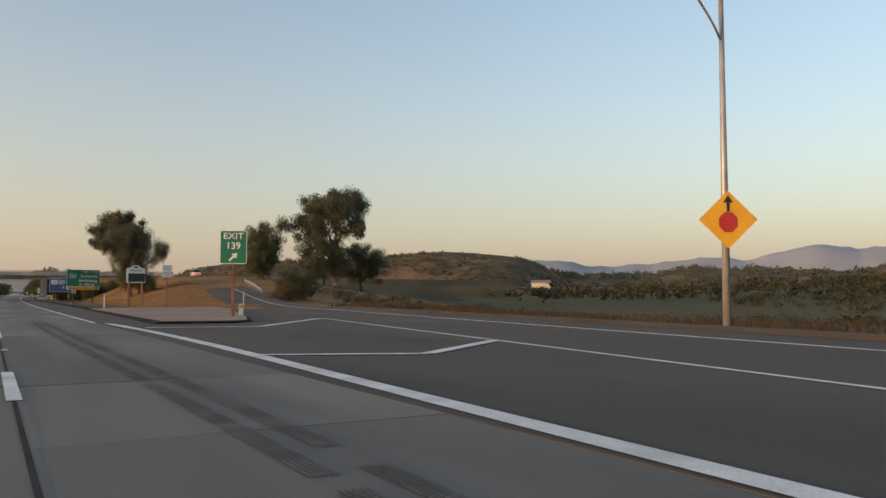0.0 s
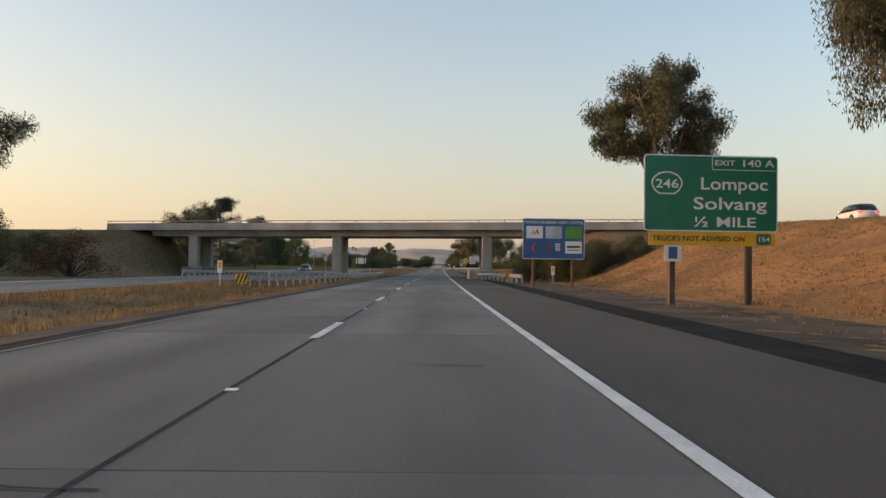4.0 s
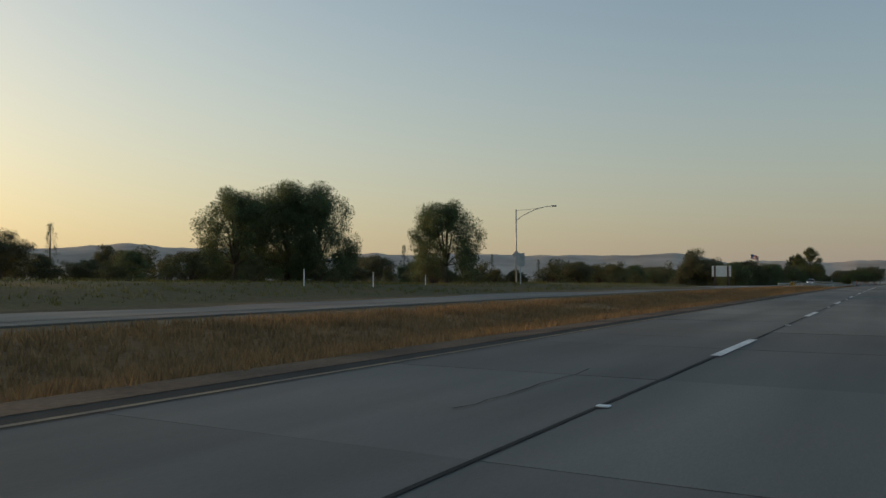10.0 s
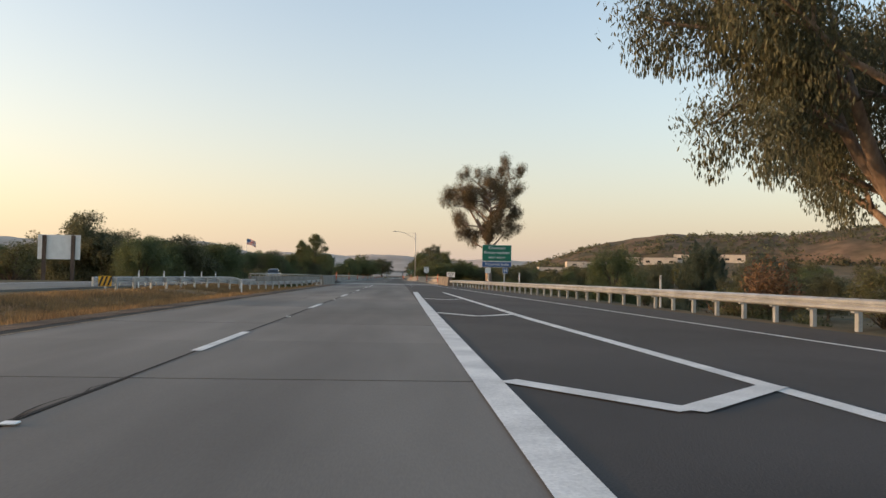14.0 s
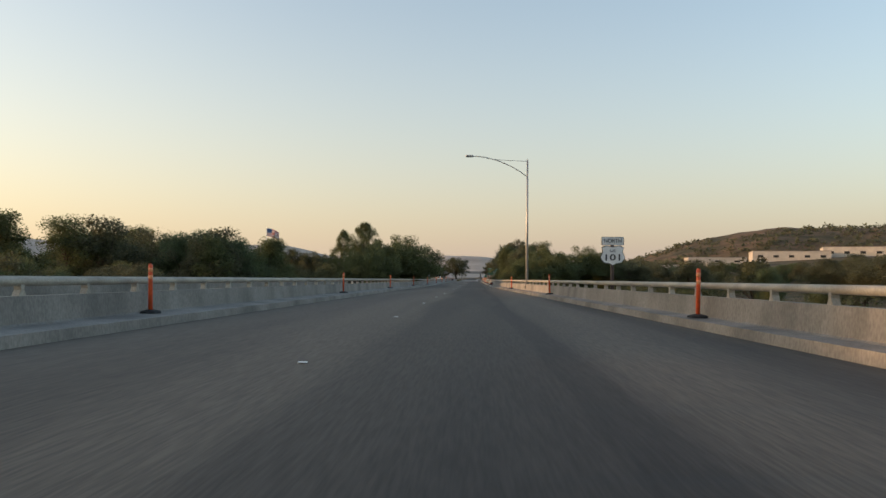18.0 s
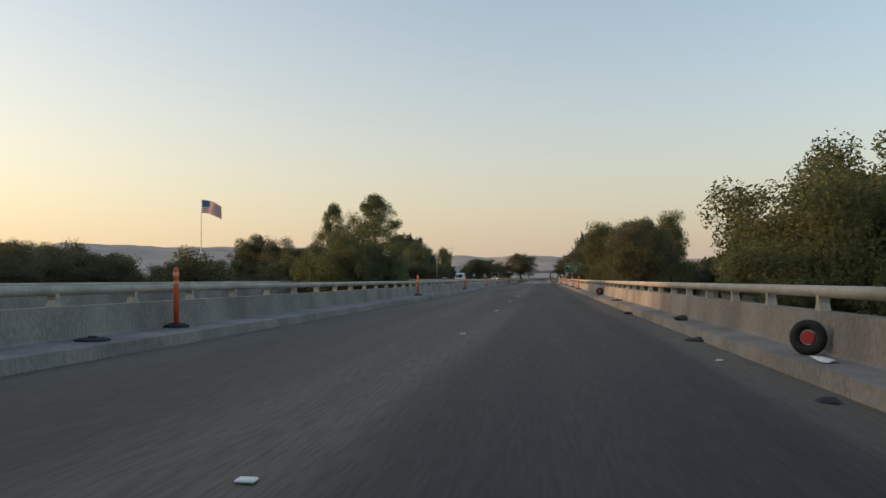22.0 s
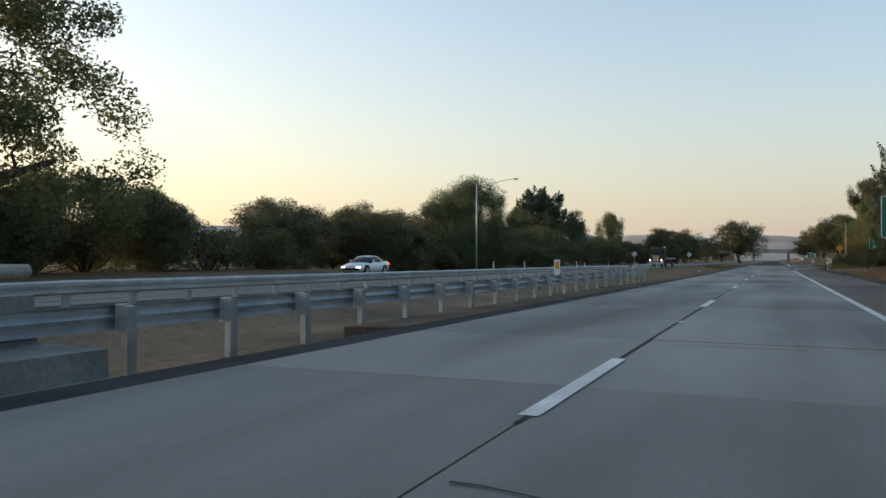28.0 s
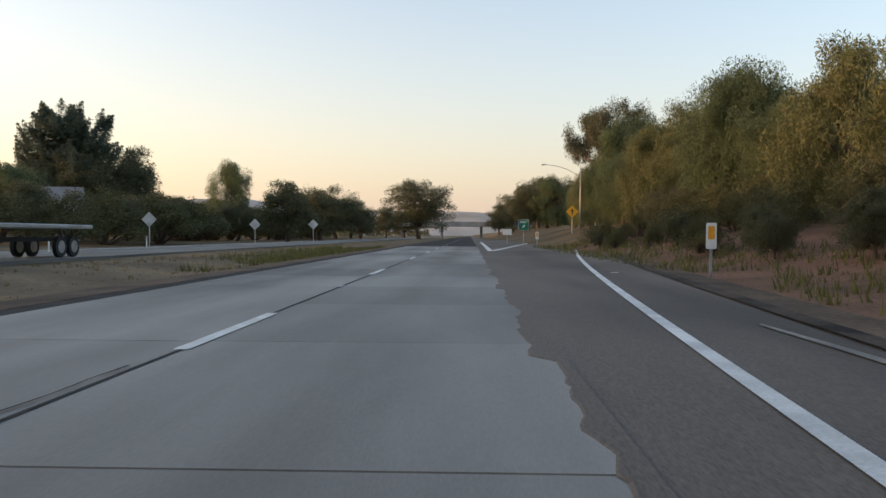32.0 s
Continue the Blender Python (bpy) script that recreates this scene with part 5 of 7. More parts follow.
for k, (px, py, ph, pz) in enumerate(((-46, 168, 4.5, 0.0), (-53, 164, 5.0, 0.2), (-60, 172, 5.5, 0.5), (-67, 168, 5.0, 0.3), (-44, 192, 5.0, 1.0), (-52, 188, 5.5, 1.6), (-61, 186, 6.0, 1.8), (-48, 183, 5.0, 0.3), (-70, 190, 6.5, 2.0))):
    plant("bush", M_SCRUB, px, py, ph, 60 * k, k, 1.0, z=pz)
plant("eucalyptus", M_EUC, 59, 155, 21.5, 130, 0, 0.95)
plant("oak", M_OAK, 54, 151, 11.5, 250, 1, 1.0)
plant("oak", M_OAK, 65, 157, 11.0, 0, 1, 1.1)
plant("oak", M_OAK, 50, 143, 7.0, 90, 0, 0.8)
thicket = random.Random(19)
for k in range(15):
    plant("oak", M_OAK, 8.6 + 1.35 * k + thicket.uniform(-0.5, 0.5), 189 + thicket.uniform(-3.5, 3.5), thicket.uniform(4.0, 5.2), 70 * k, k, 0.95, z=thicket.uniform(-0.5, 0.0), label="dark rounded shrub at the foot of the embankment")
plant("oak", M_OAK, 30.4, 97.0, 5.6, 30, 0, 0.95, sink=0.9, label="big dark rounded bush beside the ramp")
plant("oak", M_OAK, 33.2, 100.5, 5.0, 150, 1, 0.95, sink=0.9, label="big dark rounded bush beside the ramp")
plant("bush", M_BROWNSCRUB, 28.6, 95.2, 2.4, 60, 0, 0.9)
# left of the overpass
plant("bush", M_BROWNSCRUB, -36, 190, 5.0, 0, 0, 1.2)
plant("bush", M_SCRUB, -48, 178, 6.0, 90, 1, 1.1)
plant("oak", M_OAK, -62, 214, 11.5, 0, 0, 1.0)
plant("oak", M_OAK, -40, 238, 11.0, 120, 1, 1.0)
plant("oak", M_OAK, -78, 196, 9.5, 200, 2, 1.0)
plant("eucalyptus", M_EUC, -54, 206, 23.5, 90, 2, 0.95)
plant("pine", M_PINE, -38, 250, 13.5, 60, 0, 1.0, "big dark pine with heavy branches behind the rail")
plant("pine", M_PINE, -40, 285, 11.8, 0, 1, 1.0)
plant("oak", M_OAK, -51, 270, 9.5, 300, 2, 0.9)
plant("oak", M_OAK, -62, 290, 8.0, 100, 0)
# pepper trees along the opposite road
plant("pepper", M_PEP, -51, 335, 8.8, 0, 0, 1.15)
plant("pepper", M_PEP, -46.2, 341, 9.8, 120, 1, 1.1)
plant("pepper", M_PEP, -49, 340, 10.0, 240, 0, 1.1)
plant("pepper", M_PEP, -55, 343, 9.0, 60, 1, 1.15)
plant("pepper", M_PEP, -45, 363, 10.0, 160, 0, 1.3)
plant("oak", M_OAK, -55, 540, 18.0, 0, 2, 0.9)
for k, (px, py, ph) in enumerate(((-47, 333, 2.6), (-52, 331, 3.0), (-43.5, 338, 2.4), (-44, 358, 2.6), (-48, 366, 2.8), (-41, 368, 1.9), (-56, 338, 3.2))):
    plant("bush", M_SCRUB, px, py, ph, 53 * k, k, 1.2)
# right before the bridge
plant("great_eucalyptus", M_EUC, 17.6, 424, 16.5, 0, 0, 1.0, name="eucalyptus_tree")
plant("great_eucalyptus", M_EUC, 23, 430, 17.5, 140, 1, 1.0, name="eucalyptus_tree")
plant("eucalyptus", M_EUC, 43, 428, 16.5, 60, 0, 0.9)
plant("gum", M_EUCRUST, 12.2, 499, 17.4, 90, 0, 1.1)
# along the bridge
plant("broadleaf", M_SYC, -9.9, 627, 12.2, 0, 0, 1.05, z=-4.0, name="sycamore_tree")
plant("broadleaf", M_SYC, -12.8, 632, 11.6, 140, 1, 1.0, z=-4.0, name="sycamore_tree")
plant("broadleaf", M_SYC, -13.4, 618.5, 10.6, 80, 0, 0.95, z=-4.0, name="sycamore_tree")
plant("broadleaf", M_SYC, -12.9, 685, 10.0, 150, 1, 0.88, z=-4.0, name="sycamore_tree")
plant("broadleaf", M_SYC, -12.4, 690, 8.4, 200, 0, 0.75, z=-4.0, name="sycamore_tree")
plant("broadleaf", M_SYC, -13.2, 681.5, 8.9, 300, 0, 0.7, z=-4.0, name="sycamore_tree")
plant("broadleaf", M_SYC, -13.2, 690.5, 8.2, 20, 1, 0.62, z=-4.0, name="sycamore_tree")
plant("broadleaf", M_SYC, -13.6, 694.5, 8.6, 250, 0, 0.6, z=-4.0, name="sycamore_tree")
plant("broadleaf", M_SYC, 9.4, 656, 9.6, 90, 1, 1.0, z=-4.0, name="sycamore_tree")
plant("broadleaf", M_SYC, 11.0, 666, 11.5, 220, 0, 1.05, z=-4.0, name="sycamore_tree")
plant("broadleaf", M_SYC, 14.5, 660, 11.8, 320, 1, 1.1, z=-4.0, name="sycamore_tree")
plant("poplar", M_SYC, 12.5, 648, 8.0, 220, 0, 1.2, z=-4.0)
plant("tall_sycamore", M_SYC, -50.5, 819, 20.2, 0, 0, 0.78, name="sycamore_tree")
plant("oak", M_OAK, -63, 816, 12.0, 0, 0, 1.0)
plant("oak", M_OAK, -72, 824, 13.0, 100, 1, 1.0)
plant("oak", M_OAK, -58, 812, 8.5, 200, 2, 1.0)
plant("tall_sycamore", M_SYC, -46, 844, 25.0, 90, 1, 1.05, name="sycamore_tree")
# after the bridge
plant("oak", M_OAK, -88, 967, 15, 0, 0)
plant("conifer", M_PINE, -77, 1078, 28, 0, 0, 1.35)
plant("oak", M_OAK, -70, 1076, 17, 0, 1, 1.1)
plant("pepper", M_PEP, -62, 1000, 15, 0, 1, 1.2)
plant("pepper", M_PEP, -64, 1139, 22, 0, 0, 0.8)
plant("oak", M_OAK, -14.6, 1166, 18.8, 0, 1, 1.25)
plant("oak", M_OAK, 18.5, 1189, 16.0, 0, 2, 1.15)
plant("oak", M_OAK, 26.5, 1191, 17.5, 80, 0, 1.15)
plant("conifer", M_PINE, 14.6, 915, 17, 30, 1, 0.92)
plant("conifer", M_PINE, 16.8, 901, 9.8, 0, 0, 1.0)
plant("conifer", M_PINE, 17.4, 908, 10.8, 90, 1, 1.0)
plant("conifer", M_PINE, 19.5, 914, 12.4, 180, 0, 1.0)
plant("pepper", M_PEP, -46, 921, 13.0, 0, 1, 1.15)
plant("pepper", M_PEP, 20, 985, 12, 0, 0)
plant("pepper", M_PEPGOLD, 22, 1010, 13, 90, 0)
plant("pepper", M_PEP, 24, 1040, 16, 0, 1)
for k, (px, py, ph) in enumerate(((18.5, 958, 3.2), (20.5, 967, 4.0), (17.5, 975, 3.4), (19.5, 986, 4.4), (21.5, 996, 4.6), (20, 1006, 4.2), (22.5, 1016, 5.0), (21.5, 1028, 4.4), (24, 1040, 5.0), (15.5, 948, 2.4), (17.8, 938, 3.0), (16.2, 930, 2.6), (14.6, 926, 1.9), (15.2, 935, 2.2), (15.0, 943, 2.0), (16.6, 950, 2.6))):
    plant("bush", M_SCRUB, px, py, ph, 67 * k, k, 1.0)
plant("eucalyptus", M_EUC, 31, 1096, 27, 0, 1, 0.7)


# ---- tree belts ----
belt = random.Random(77)


def belt_row(kinds, y0, y1, step, x0, x1, h0, h1, wide=1.0, z=None, low=None):
    y = y0
    while y < y1:
        kind, leaf = kinds[belt.randrange(len(kinds))]
        px, ph = belt.uniform(x0, x1), belt.uniform(h0, h1)
        for a, b, f in low or ():
            if a < y < b:
                ph *= f
        plant(kind, leaf, px, y, ph, belt.uniform(0, 360), belt.randrange(3), wide * belt.uniform(0.9, 1.25), z=z)
        y += step * belt.uniform(0.7, 1.3)


OAKS = [("oak", M_OAK), ("oak", M_OAK), ("bush", M_SCRUB), ("pepper", M_PEP)]
belt_row(OAKS, 225, 560, 9, -125, -84, 5.0, 7.5, 1.3)
belt_row(OAKS, 240, 560, 14, -165, -125, 6.5, 10.0, 1.2)
belt_row([("oak", M_OAK), ("bush", M_SCRUB)], 300, 600, 4.2, -92, -70, 2.4, 4.0, 1.5)
belt_row([("bush", M_SCRUB), ("oak", M_OAK)], 445, 510, 8, -75, -50, 4.5, 6.5, 1.2)
belt_row([("cypress", M_PINE)], 300, 540, 70, -140, -120, 9, 13)
belt_row([("sycamore", M_SYC), ("oak", M_OAK), ("pepper", M_PEP)], 530, 690, 4.5, -42, -32, 10.5, 13.0, 1.2, -4.0, ((566, 612, 0.6), (652, 700, 0.42)))
belt_row([("sycamore", M_SYC), ("oak", M_OAK)], 540, 700, 7, -65, -50, 12.0, 15.0, 1.2, -4.0, ((566, 612, 0.62), (655, 700, 0.5)))
belt_row(OAKS, 640, 830, 7, -150, -110, 12, 15.5, 1.3, -3.0)
belt_row([("bush", M_SCRUB), ("oak", M_OAK)], 640, 800, 13, -95, -70, 6, 8.5, 1.4, -4.0)
belt_row([("cypress", M_PINE)], 660, 800, 45, -185, -160, 17, 22, 1.0, -3.0)
belt_row([("bush", M_SCRUB), ("poplar", M_SYC)], 762, 806, 9, -66, -50, 8, 11, 1.3, -3.0)
belt_row([("oak", M_OAK), ("oak", M_OAK), ("bush", M_SCRUB)], 700, 822, 5.5, -80, -62, 8.0, 9.5, 1.2, -3.0)
belt_row([("oak", M_OAK), ("pepper", M_PEP)], 690, 815, 9, -110, -90, 10.5, 12.5, 1.2, -3.0)
# dense growth across the road after the bridge
belt_row([("bush", M_SCRUB), ("oak", M_OAK)], 822, 930, 6.5, -56, -40, 6.0, 8.5, 1.25)
belt_row([("oak", M_OAK), ("pepper", M_PEP)], 835, 990, 12, -86, -62, 9.0, 12.0, 1.2)
plant("pepper", M_PEP, -50, 940, 16.5, 40, 0, 1.15)
plant("pepper", M_PEP, -58, 950, 15.0, 140, 1, 1.0)
belt_row([("oak", M_OAK), ("bush", M_SCRUB)], 930, 1200, 6.5, -60, -45, 6.5, 9.0, 1.35)
belt_row([("oak", M_OAK), ("pepper", M_PEP)], 960, 1240, 13, -90, -66, 9.0, 12.5, 1.3)
plant("oak", M_OAK, -66, 1082, 19, 0, 2, 0.8)
belt_row([("oak", M_OAK)], 1090, 1260, 22, -52, -30, 11, 15, 1.2)
belt_row([("oak", M_OAK), ("pepper", M_PEP)], 1180, 1330, 24, 22, 44, 14, 20, 1.2)
# right side before and along the bridge
belt_row([("bush", M_SCRUB), ("oak", M_OAK)], 395, 500, 7, 19, 34, 3.5, 5.5, 1.2)
belt_row(OAKS, 470, 620, 9, 50, 90, 8, 11, 1.2)
belt_row([("bush", M_SCRUB), ("poplar", M_SYC)], 505, 640, 6.5, 17, 34, 6.0, 7.5, 1.3, -5.2)
plant("pepper", M_PEP, 38, 534, 13.0, 0, 1, 1.1)
plant("conifer", M_PINE, 82, 606, 18.5, 0, 1, 1.2)
plant("cypress", M_PINE, 63, 600, 14.0, 0, 0, 1.5)
plant("conifer", M_PINE, 108, 623, 15.0, 60, 0, 1.3)
hedge = random.Random(55)
for k in range(46):
    hy = 812 + k * 3.4
    plant(*(("bush", M_SCRUB), ("oak", M_OAK), ("bush", M_SCRUB))[k % 3], hedge.uniform(-50, -42), hy, hedge.uniform(4.0, 6.0), hedge.uniform(0, 360), k, 1.25, sink=0.4)
for px, py, ph in ((-46, 1262, 13), (-36, 1275, 15), (-29, 1290, 13), (14, 1282, 14), (21, 1296, 18), (31, 1280, 18), (40, 1300, 17)):
    plant("oak", M_OAK, px + bend(py), py, ph, px * 9, int(ph), 1.1)
plant("bush", M_BROWNSCRUB, 30, 462, 9.0, 0, 0, 0.8, "dead russet tree with bare twigs")
belt_row(OAKS, 640, 860, 6, 30, 75, 7.5, 10.5, 1.3, -3.0)
belt_row(OAKS, 620, 960, 8, 90, 160, 7.5, 11, 1.3, 0.0)
plant("broadleaf", M_SYC, 21, 668, 12.5, 300, 0, 1.05, z=-4.0, name="sycamore_tree")
plant("broadleaf", M_SYC, 26, 676, 12.0, 10, 1, 1.05, z=-4.0, name="sycamore_tree")
belt_row([("oak", M_OAK), ("sycamore", M_SYC)], 775, 850, 8, 12, 22, 13, 18, 0.95, -2.0)
plant("sycamore", M_SYC, 24, 788, 17, 10, 0, 0.9, z=-2.0)
# conifers, scrub and pepper trees by the second exit
belt_row([("conifer", M_PINE)], 899, 922, 5.0, 15.5, 19, 14.0, 16.0, 1.0)
belt_row([("conifer", M_PINE)], 900, 928, 6, 21, 27, 14.5, 16.5, 1.0)
belt_row([("bush", M_SCRUB), ("oak", M_OAK), ("bush", M_SCRUB)], 945, 1000, 4.0, 13.5, 17.5, 2.2, 3.8, 0.95)
belt_row([("pepper", M_PEPGOLD), ("pepper", M_PEP), ("pepper", M_PEP), ("pepper", M_PEPGOLD)], 950, 1090, 6.8, 19.5, 23.5, 8.0, 11.2, 0.95)
belt_row([("oak", M_OAK), ("pepper", M_PEP)], 945, 1060, 9, 27, 34, 9.5, 12.5, 1.0)
belt_row([("bush", M_BROWNSCRUB), ("bush", M_SCRUB)], 872, 925, 5.0, 11.5, 14, 1.2, 2.1, 1.3)
belt_row([("bush", M_SCRUB), ("oak", M_OAK), ("bush", M_SCRUB)], 918, 1000, 3.2, 10.6, 13.5, 1.3, 2.4, 1.0)
# hedges on the overpass banks
belt_row([("oak", M_OAK), ("bush", M_SCRUB)], 168, 204, 2.6, -74, -39, 4.0, 5.6, 1.15)
belt_row([("oak", M_OAK)], 150, 240, 20.0, -120, -90, 8, 11, 1.2)

# ---- far woods, too many to count ----
def woods(name, label, regions, seed, leaf):
    rng = random.Random(seed)
    vs, fs = [], []
    for x0, x1, y0, y1, count, size in regions:
        for _ in range(count):
            x, y = rng.uniform(x0, x1), rng.uniform(y0, y1)
            if noise.noise((x * 0.006, y * 0.006, seed)) < (-0.12 if size > 1 else -0.6):
                continue
            s = size * rng.uniform(0.5, 1.3)
            leaf_quads(vs, fs, Vector((x, y, ground_z(x, y) + s * 0.55)), s, 26 if size > 1 else 60, s * (0.62 if size > 1 else 0.3), rng, 0.0, 0.6)
    ob = new(name, leaf_mesh(vs, fs, leaf, name))
    return tagged(ob, label, "woods", kind="stuff")


woods("far_woods_east", "dark scrub and trees across the valley floor", ((100, 360, -150, 420, 1500, 2.2), (330, 900, -300, 700, 2300, 4.5), (700, 1400, 100, 1300, 900, 7.0), (140, 420, 500, 1100, 350, 4.0)), 5, M_CROP)
woods("far_woods_west", "low line of trees along the valley", ((-700, -190, 150, 1500, 1300, 4.5), (-1500, -700, 200, 2200, 900, 7.0)), 6, M_OAK)
woods("far_woods_north", "trees closing the road in the distance", ((-300, -60, 1150, 2200, 450, 6.0), (50, 400, 1250, 2200, 450, 6.0)), 8, M_OAK)


# ---- dry grass ----
def grass(name, label, strips, seed, leaf):
    """Tufts of blades in strips: a function for x, y range, count, height."""
    rng = random.Random(seed)
    vs, fs = [], []
    for xa, xb, y0, y1, count, h in strips:
        for _ in range(count):
            y = rng.uniform(y0, y1)
            x = rng.uniform(xa, xb) + (gore_x(y) if name == "ramp_grass" else bend(y))
            if noise.noise((x * 0.16, y * 0.07, seed)) < -0.36:
                continue
            z = ground_z(x, y) - 0.02
            hh = h * rng.uniform(0.45, 1.3)
            for _b in range(5):
                a = rng.uniform(0, math.tau)
                ox, oy = rng.gauss(0, 0.12), rng.gauss(0, 0.12)
                lx, ly = rng.gauss(0, 0.3) * hh, rng.gauss(0, 0.3) * hh
                w = 0.03
                k = len(vs)
                vs += [Vector((x + ox - math.cos(a) * w, y + oy - math.sin(a) * w, z)), Vector((x + ox + math.cos(a) * w, y + oy + math.sin(a) * w, z)), Vector((x + ox + lx, y + oy + ly, z + hh))]
                fs.append((k, k + 1, k + 2))
    ob = new(name, leaf_mesh(vs, fs, leaf, name))
    return tagged(ob, label, "grass", kind="stuff")


grass("median_grass", "tall dry straw-coloured grass in the median", ((-15.5, -7.3, 20, 200, 5200, 0.28), (-16, -7.4, 235, 480, 30000, 0.22), (-15.5, -7.6, 850, 1010, 900, 0.11)), 3, M_STRAW)
grass("median_grass_dull", "dull shorter grass along the median's middle", ((-16, -8.0, 20, 480, 8500, 0.2), (-17, -8.5, 840, 1100, 1300, 0.13)), 4, M_STRAWDULL)
grass("bank_grass", "dry orange grass on the bank beside the road", ((11, 26, 78, 200, 14000, 0.12), (7.5, 11, 78, 200, 500, 0.08), (6.0, 40, 225, 335, 16000, 0.5), (5.6, 10, 820, 900, 1500, 0.3)), 5, M_STRAW)
grass("bank_grass_green", "olive-green grass among the straw", ((-60, -28, 240, 430, 7000, 0.22), (9, 40, 245, 330, 2600, 0.5), (7, 13, 935, 1010, 900, 0.35), (-13, -8, 960, 1010, 1500, 0.4)), 9, M_GREENGRASS)
grass("ramp_grass", "dry brown grass behind the exit ramp's dike", ((7.6, 20, -40, 70, 5500, 0.45), (20, 45, -40, 90, 4000, 0.5)), 14, M_BRUSH)
woods("field_crop", "low dark green crop in the field below the ramp", ((48, 110, -60, 90, 1100, 1.0), (38, 75, 60, 130, 300, 0.9), (110, 240, -60, 160, 1100, 1.3)), 15, M_CROP)


def hill_scrub(hill, label, count, size, seed):
    """Dark bushes dotted over a hillside."""
    rng = random.Random(seed)
    vs, fs = [], []
    polys = hill.data.polygons
    pts = hill.data.vertices
    while count > 0:
        count -= 1
        p = polys[rng.randrange(len(polys))]
        a, b, c = (pts[p.vertices[k]].co for k in (0, 1, 2))
        u, v = rng.random(), rng.random()
        q = a + (b - a) * u + (c - b) * v * 0.9
        if noise.noise((q.x * 0.006, q.y * 0.006, q.z * 0.03 + seed)) < -0.15:
            continue
        s = size * rng.uniform(0.5, 1.3)
        leaf_quads(vs, fs, q + Vector((0, 0, s * 0.4)), s, 12, s * 0.8, rng, 0.0, 0.6)
    return tagged(new("hill_scrub", leaf_mesh(vs, fs, M_OAK, "hill_scrub")), label, "scrub", kind="stuff")


hill_scrub(bpy.data.objects["backdrop_hill_town"], "dark bushes dotted over the dry hillside", 2600, 4.5, 31)
hill_scrub(bpy.data.objects["backdrop_foothills_east"], "dark trees dotted over the far foothills", 5200, 7.0, 32)


# straw litter on the dark verge and beside the exit
def litter(name, label, strips, seed, material):
    r = random.Random(seed)
    bm = bmesh.new()
    for x0, x1, y0, y1, n, size in strips:
        for _ in range(n):
            x, y = r.uniform(x0, x1), r.uniform(y0, y1)
            if noise.noise((x * 0.35, y * 0.12, seed)) < 0.02:
                continue
            w = size * r.uniform(0.4, 1.3)
            turn = r.uniform(0, 3.14)
            ring = []
            for k in range(7):
                a = k * math.tau / 7
                dx, dy = w * r.uniform(0.5, 1.1) * math.cos(a), w * r.uniform(0.8, 2.2) * math.sin(a)
                px, py = x + dx * math.cos(turn * 0.2) - dy * math.sin(turn * 0.2), y + dx * math.sin(turn * 0.2) + dy * math.cos(turn * 0.2)
                ring.append(bm.verts.new((px, py, ground_z(px, py) + 0.012)))
            top = bm.verts.new((x, y, ground_z(x, y) + 0.03 + 0.05 * w))
            for k in range(7):
                bm.faces.new((ring[k], ring[(k + 1) % 7], top))
    tagged(part(name, bm, material, smooth=True), label, "dry grass", kind="stuff")


litter("straw_litter", "thin scattered mats of dry straw on the gravel", ((6.4, 11.5, 80, 172, 900, 0.2), (5.9, 9, 230, 330, 400, 0.18)), 21, M_STRAWDULL)


# ---- guard rails ----
def w_beam(pts, name="guard_rail", label="galvanised w-beam guard rail on steel posts", material=None, post=None, pitch=1.905, block=True, face=1, end_post=True):
    """A corrugated beam along ground points (x, y), on posts; face +1 turns its front to -X."""
    material, post = material or M_STEEL, post or M_STEEL
    th = thing(name, Matrix.Identity(4), label, "guard rail", "guard rails")
    prof = [(0.0, 0.46), (-0.06, 0.50), (-0.06, 0.56), (0.0, 0.61), (-0.06, 0.66), (-0.06, 0.72), (0.0, 0.76), (0.012, 0.76), (-0.045, 0.715), (-0.045, 0.665), (0.012, 0.61), (-0.045, 0.555), (-0.045, 0.505), (0.012, 0.46)]
    line = [Vector((x, y, 0)) for x, y in pts]
    total = sum((b - a).length for a, b in zip(line, line[1:]))

    def at(s):
        for a, b in zip(line, line[1:]):
            d = (b - a).length
            if s <= d or b is line[-1]:
                return a + (b - a) * (s / d), (b - a).normalized()
            s -= d

    n = max(2, int(total / 3.8))
    rings = []
    bm = bmesh.new()
    for i in range(n + 1):
        p, d = at(total * i / n)
        side = Vector((d.y, -d.x, 0)) * face
        z = rail_ground(p)
        rings.append([bm.verts.new(p + side * px + Vector((0, 0, z + pz))) for px, pz in prof])
    m = len(prof)
    for q, r in zip(rings, rings[1:]):
        for k in range(m):
            bm.faces.new((q[k], r[k], r[(k + 1) % m], q[(k + 1) % m]))
    bm.faces.new(rings[0])
    bm.faces.new(rings[-1])
    bmesh.ops.recalc_face_normals(bm, faces=bm.faces)
    part("beam", bm, material, th)
    s = 0.3
    while s < total:
        p, d = at(s)
        rot = Matrix.Translation((p.x, p.y, rail_ground(p))) @ Matrix.Rotation(math.atan2(-d.x, d.y), 4, "Z")
        part("post", POST_ME, None, th, m=rot @ Matrix.Translation((0.16 * face, 0, 0)))
        if block:
            part("spacer_block", BLOCK_ME, None, th, m=rot @ Matrix.Translation((0.07 * face, 0, 0)))
        s += pitch
    return th


def rail_ground(p):
    return max(ground_z(p.x, p.y), road_z(p.y) - 0.35)


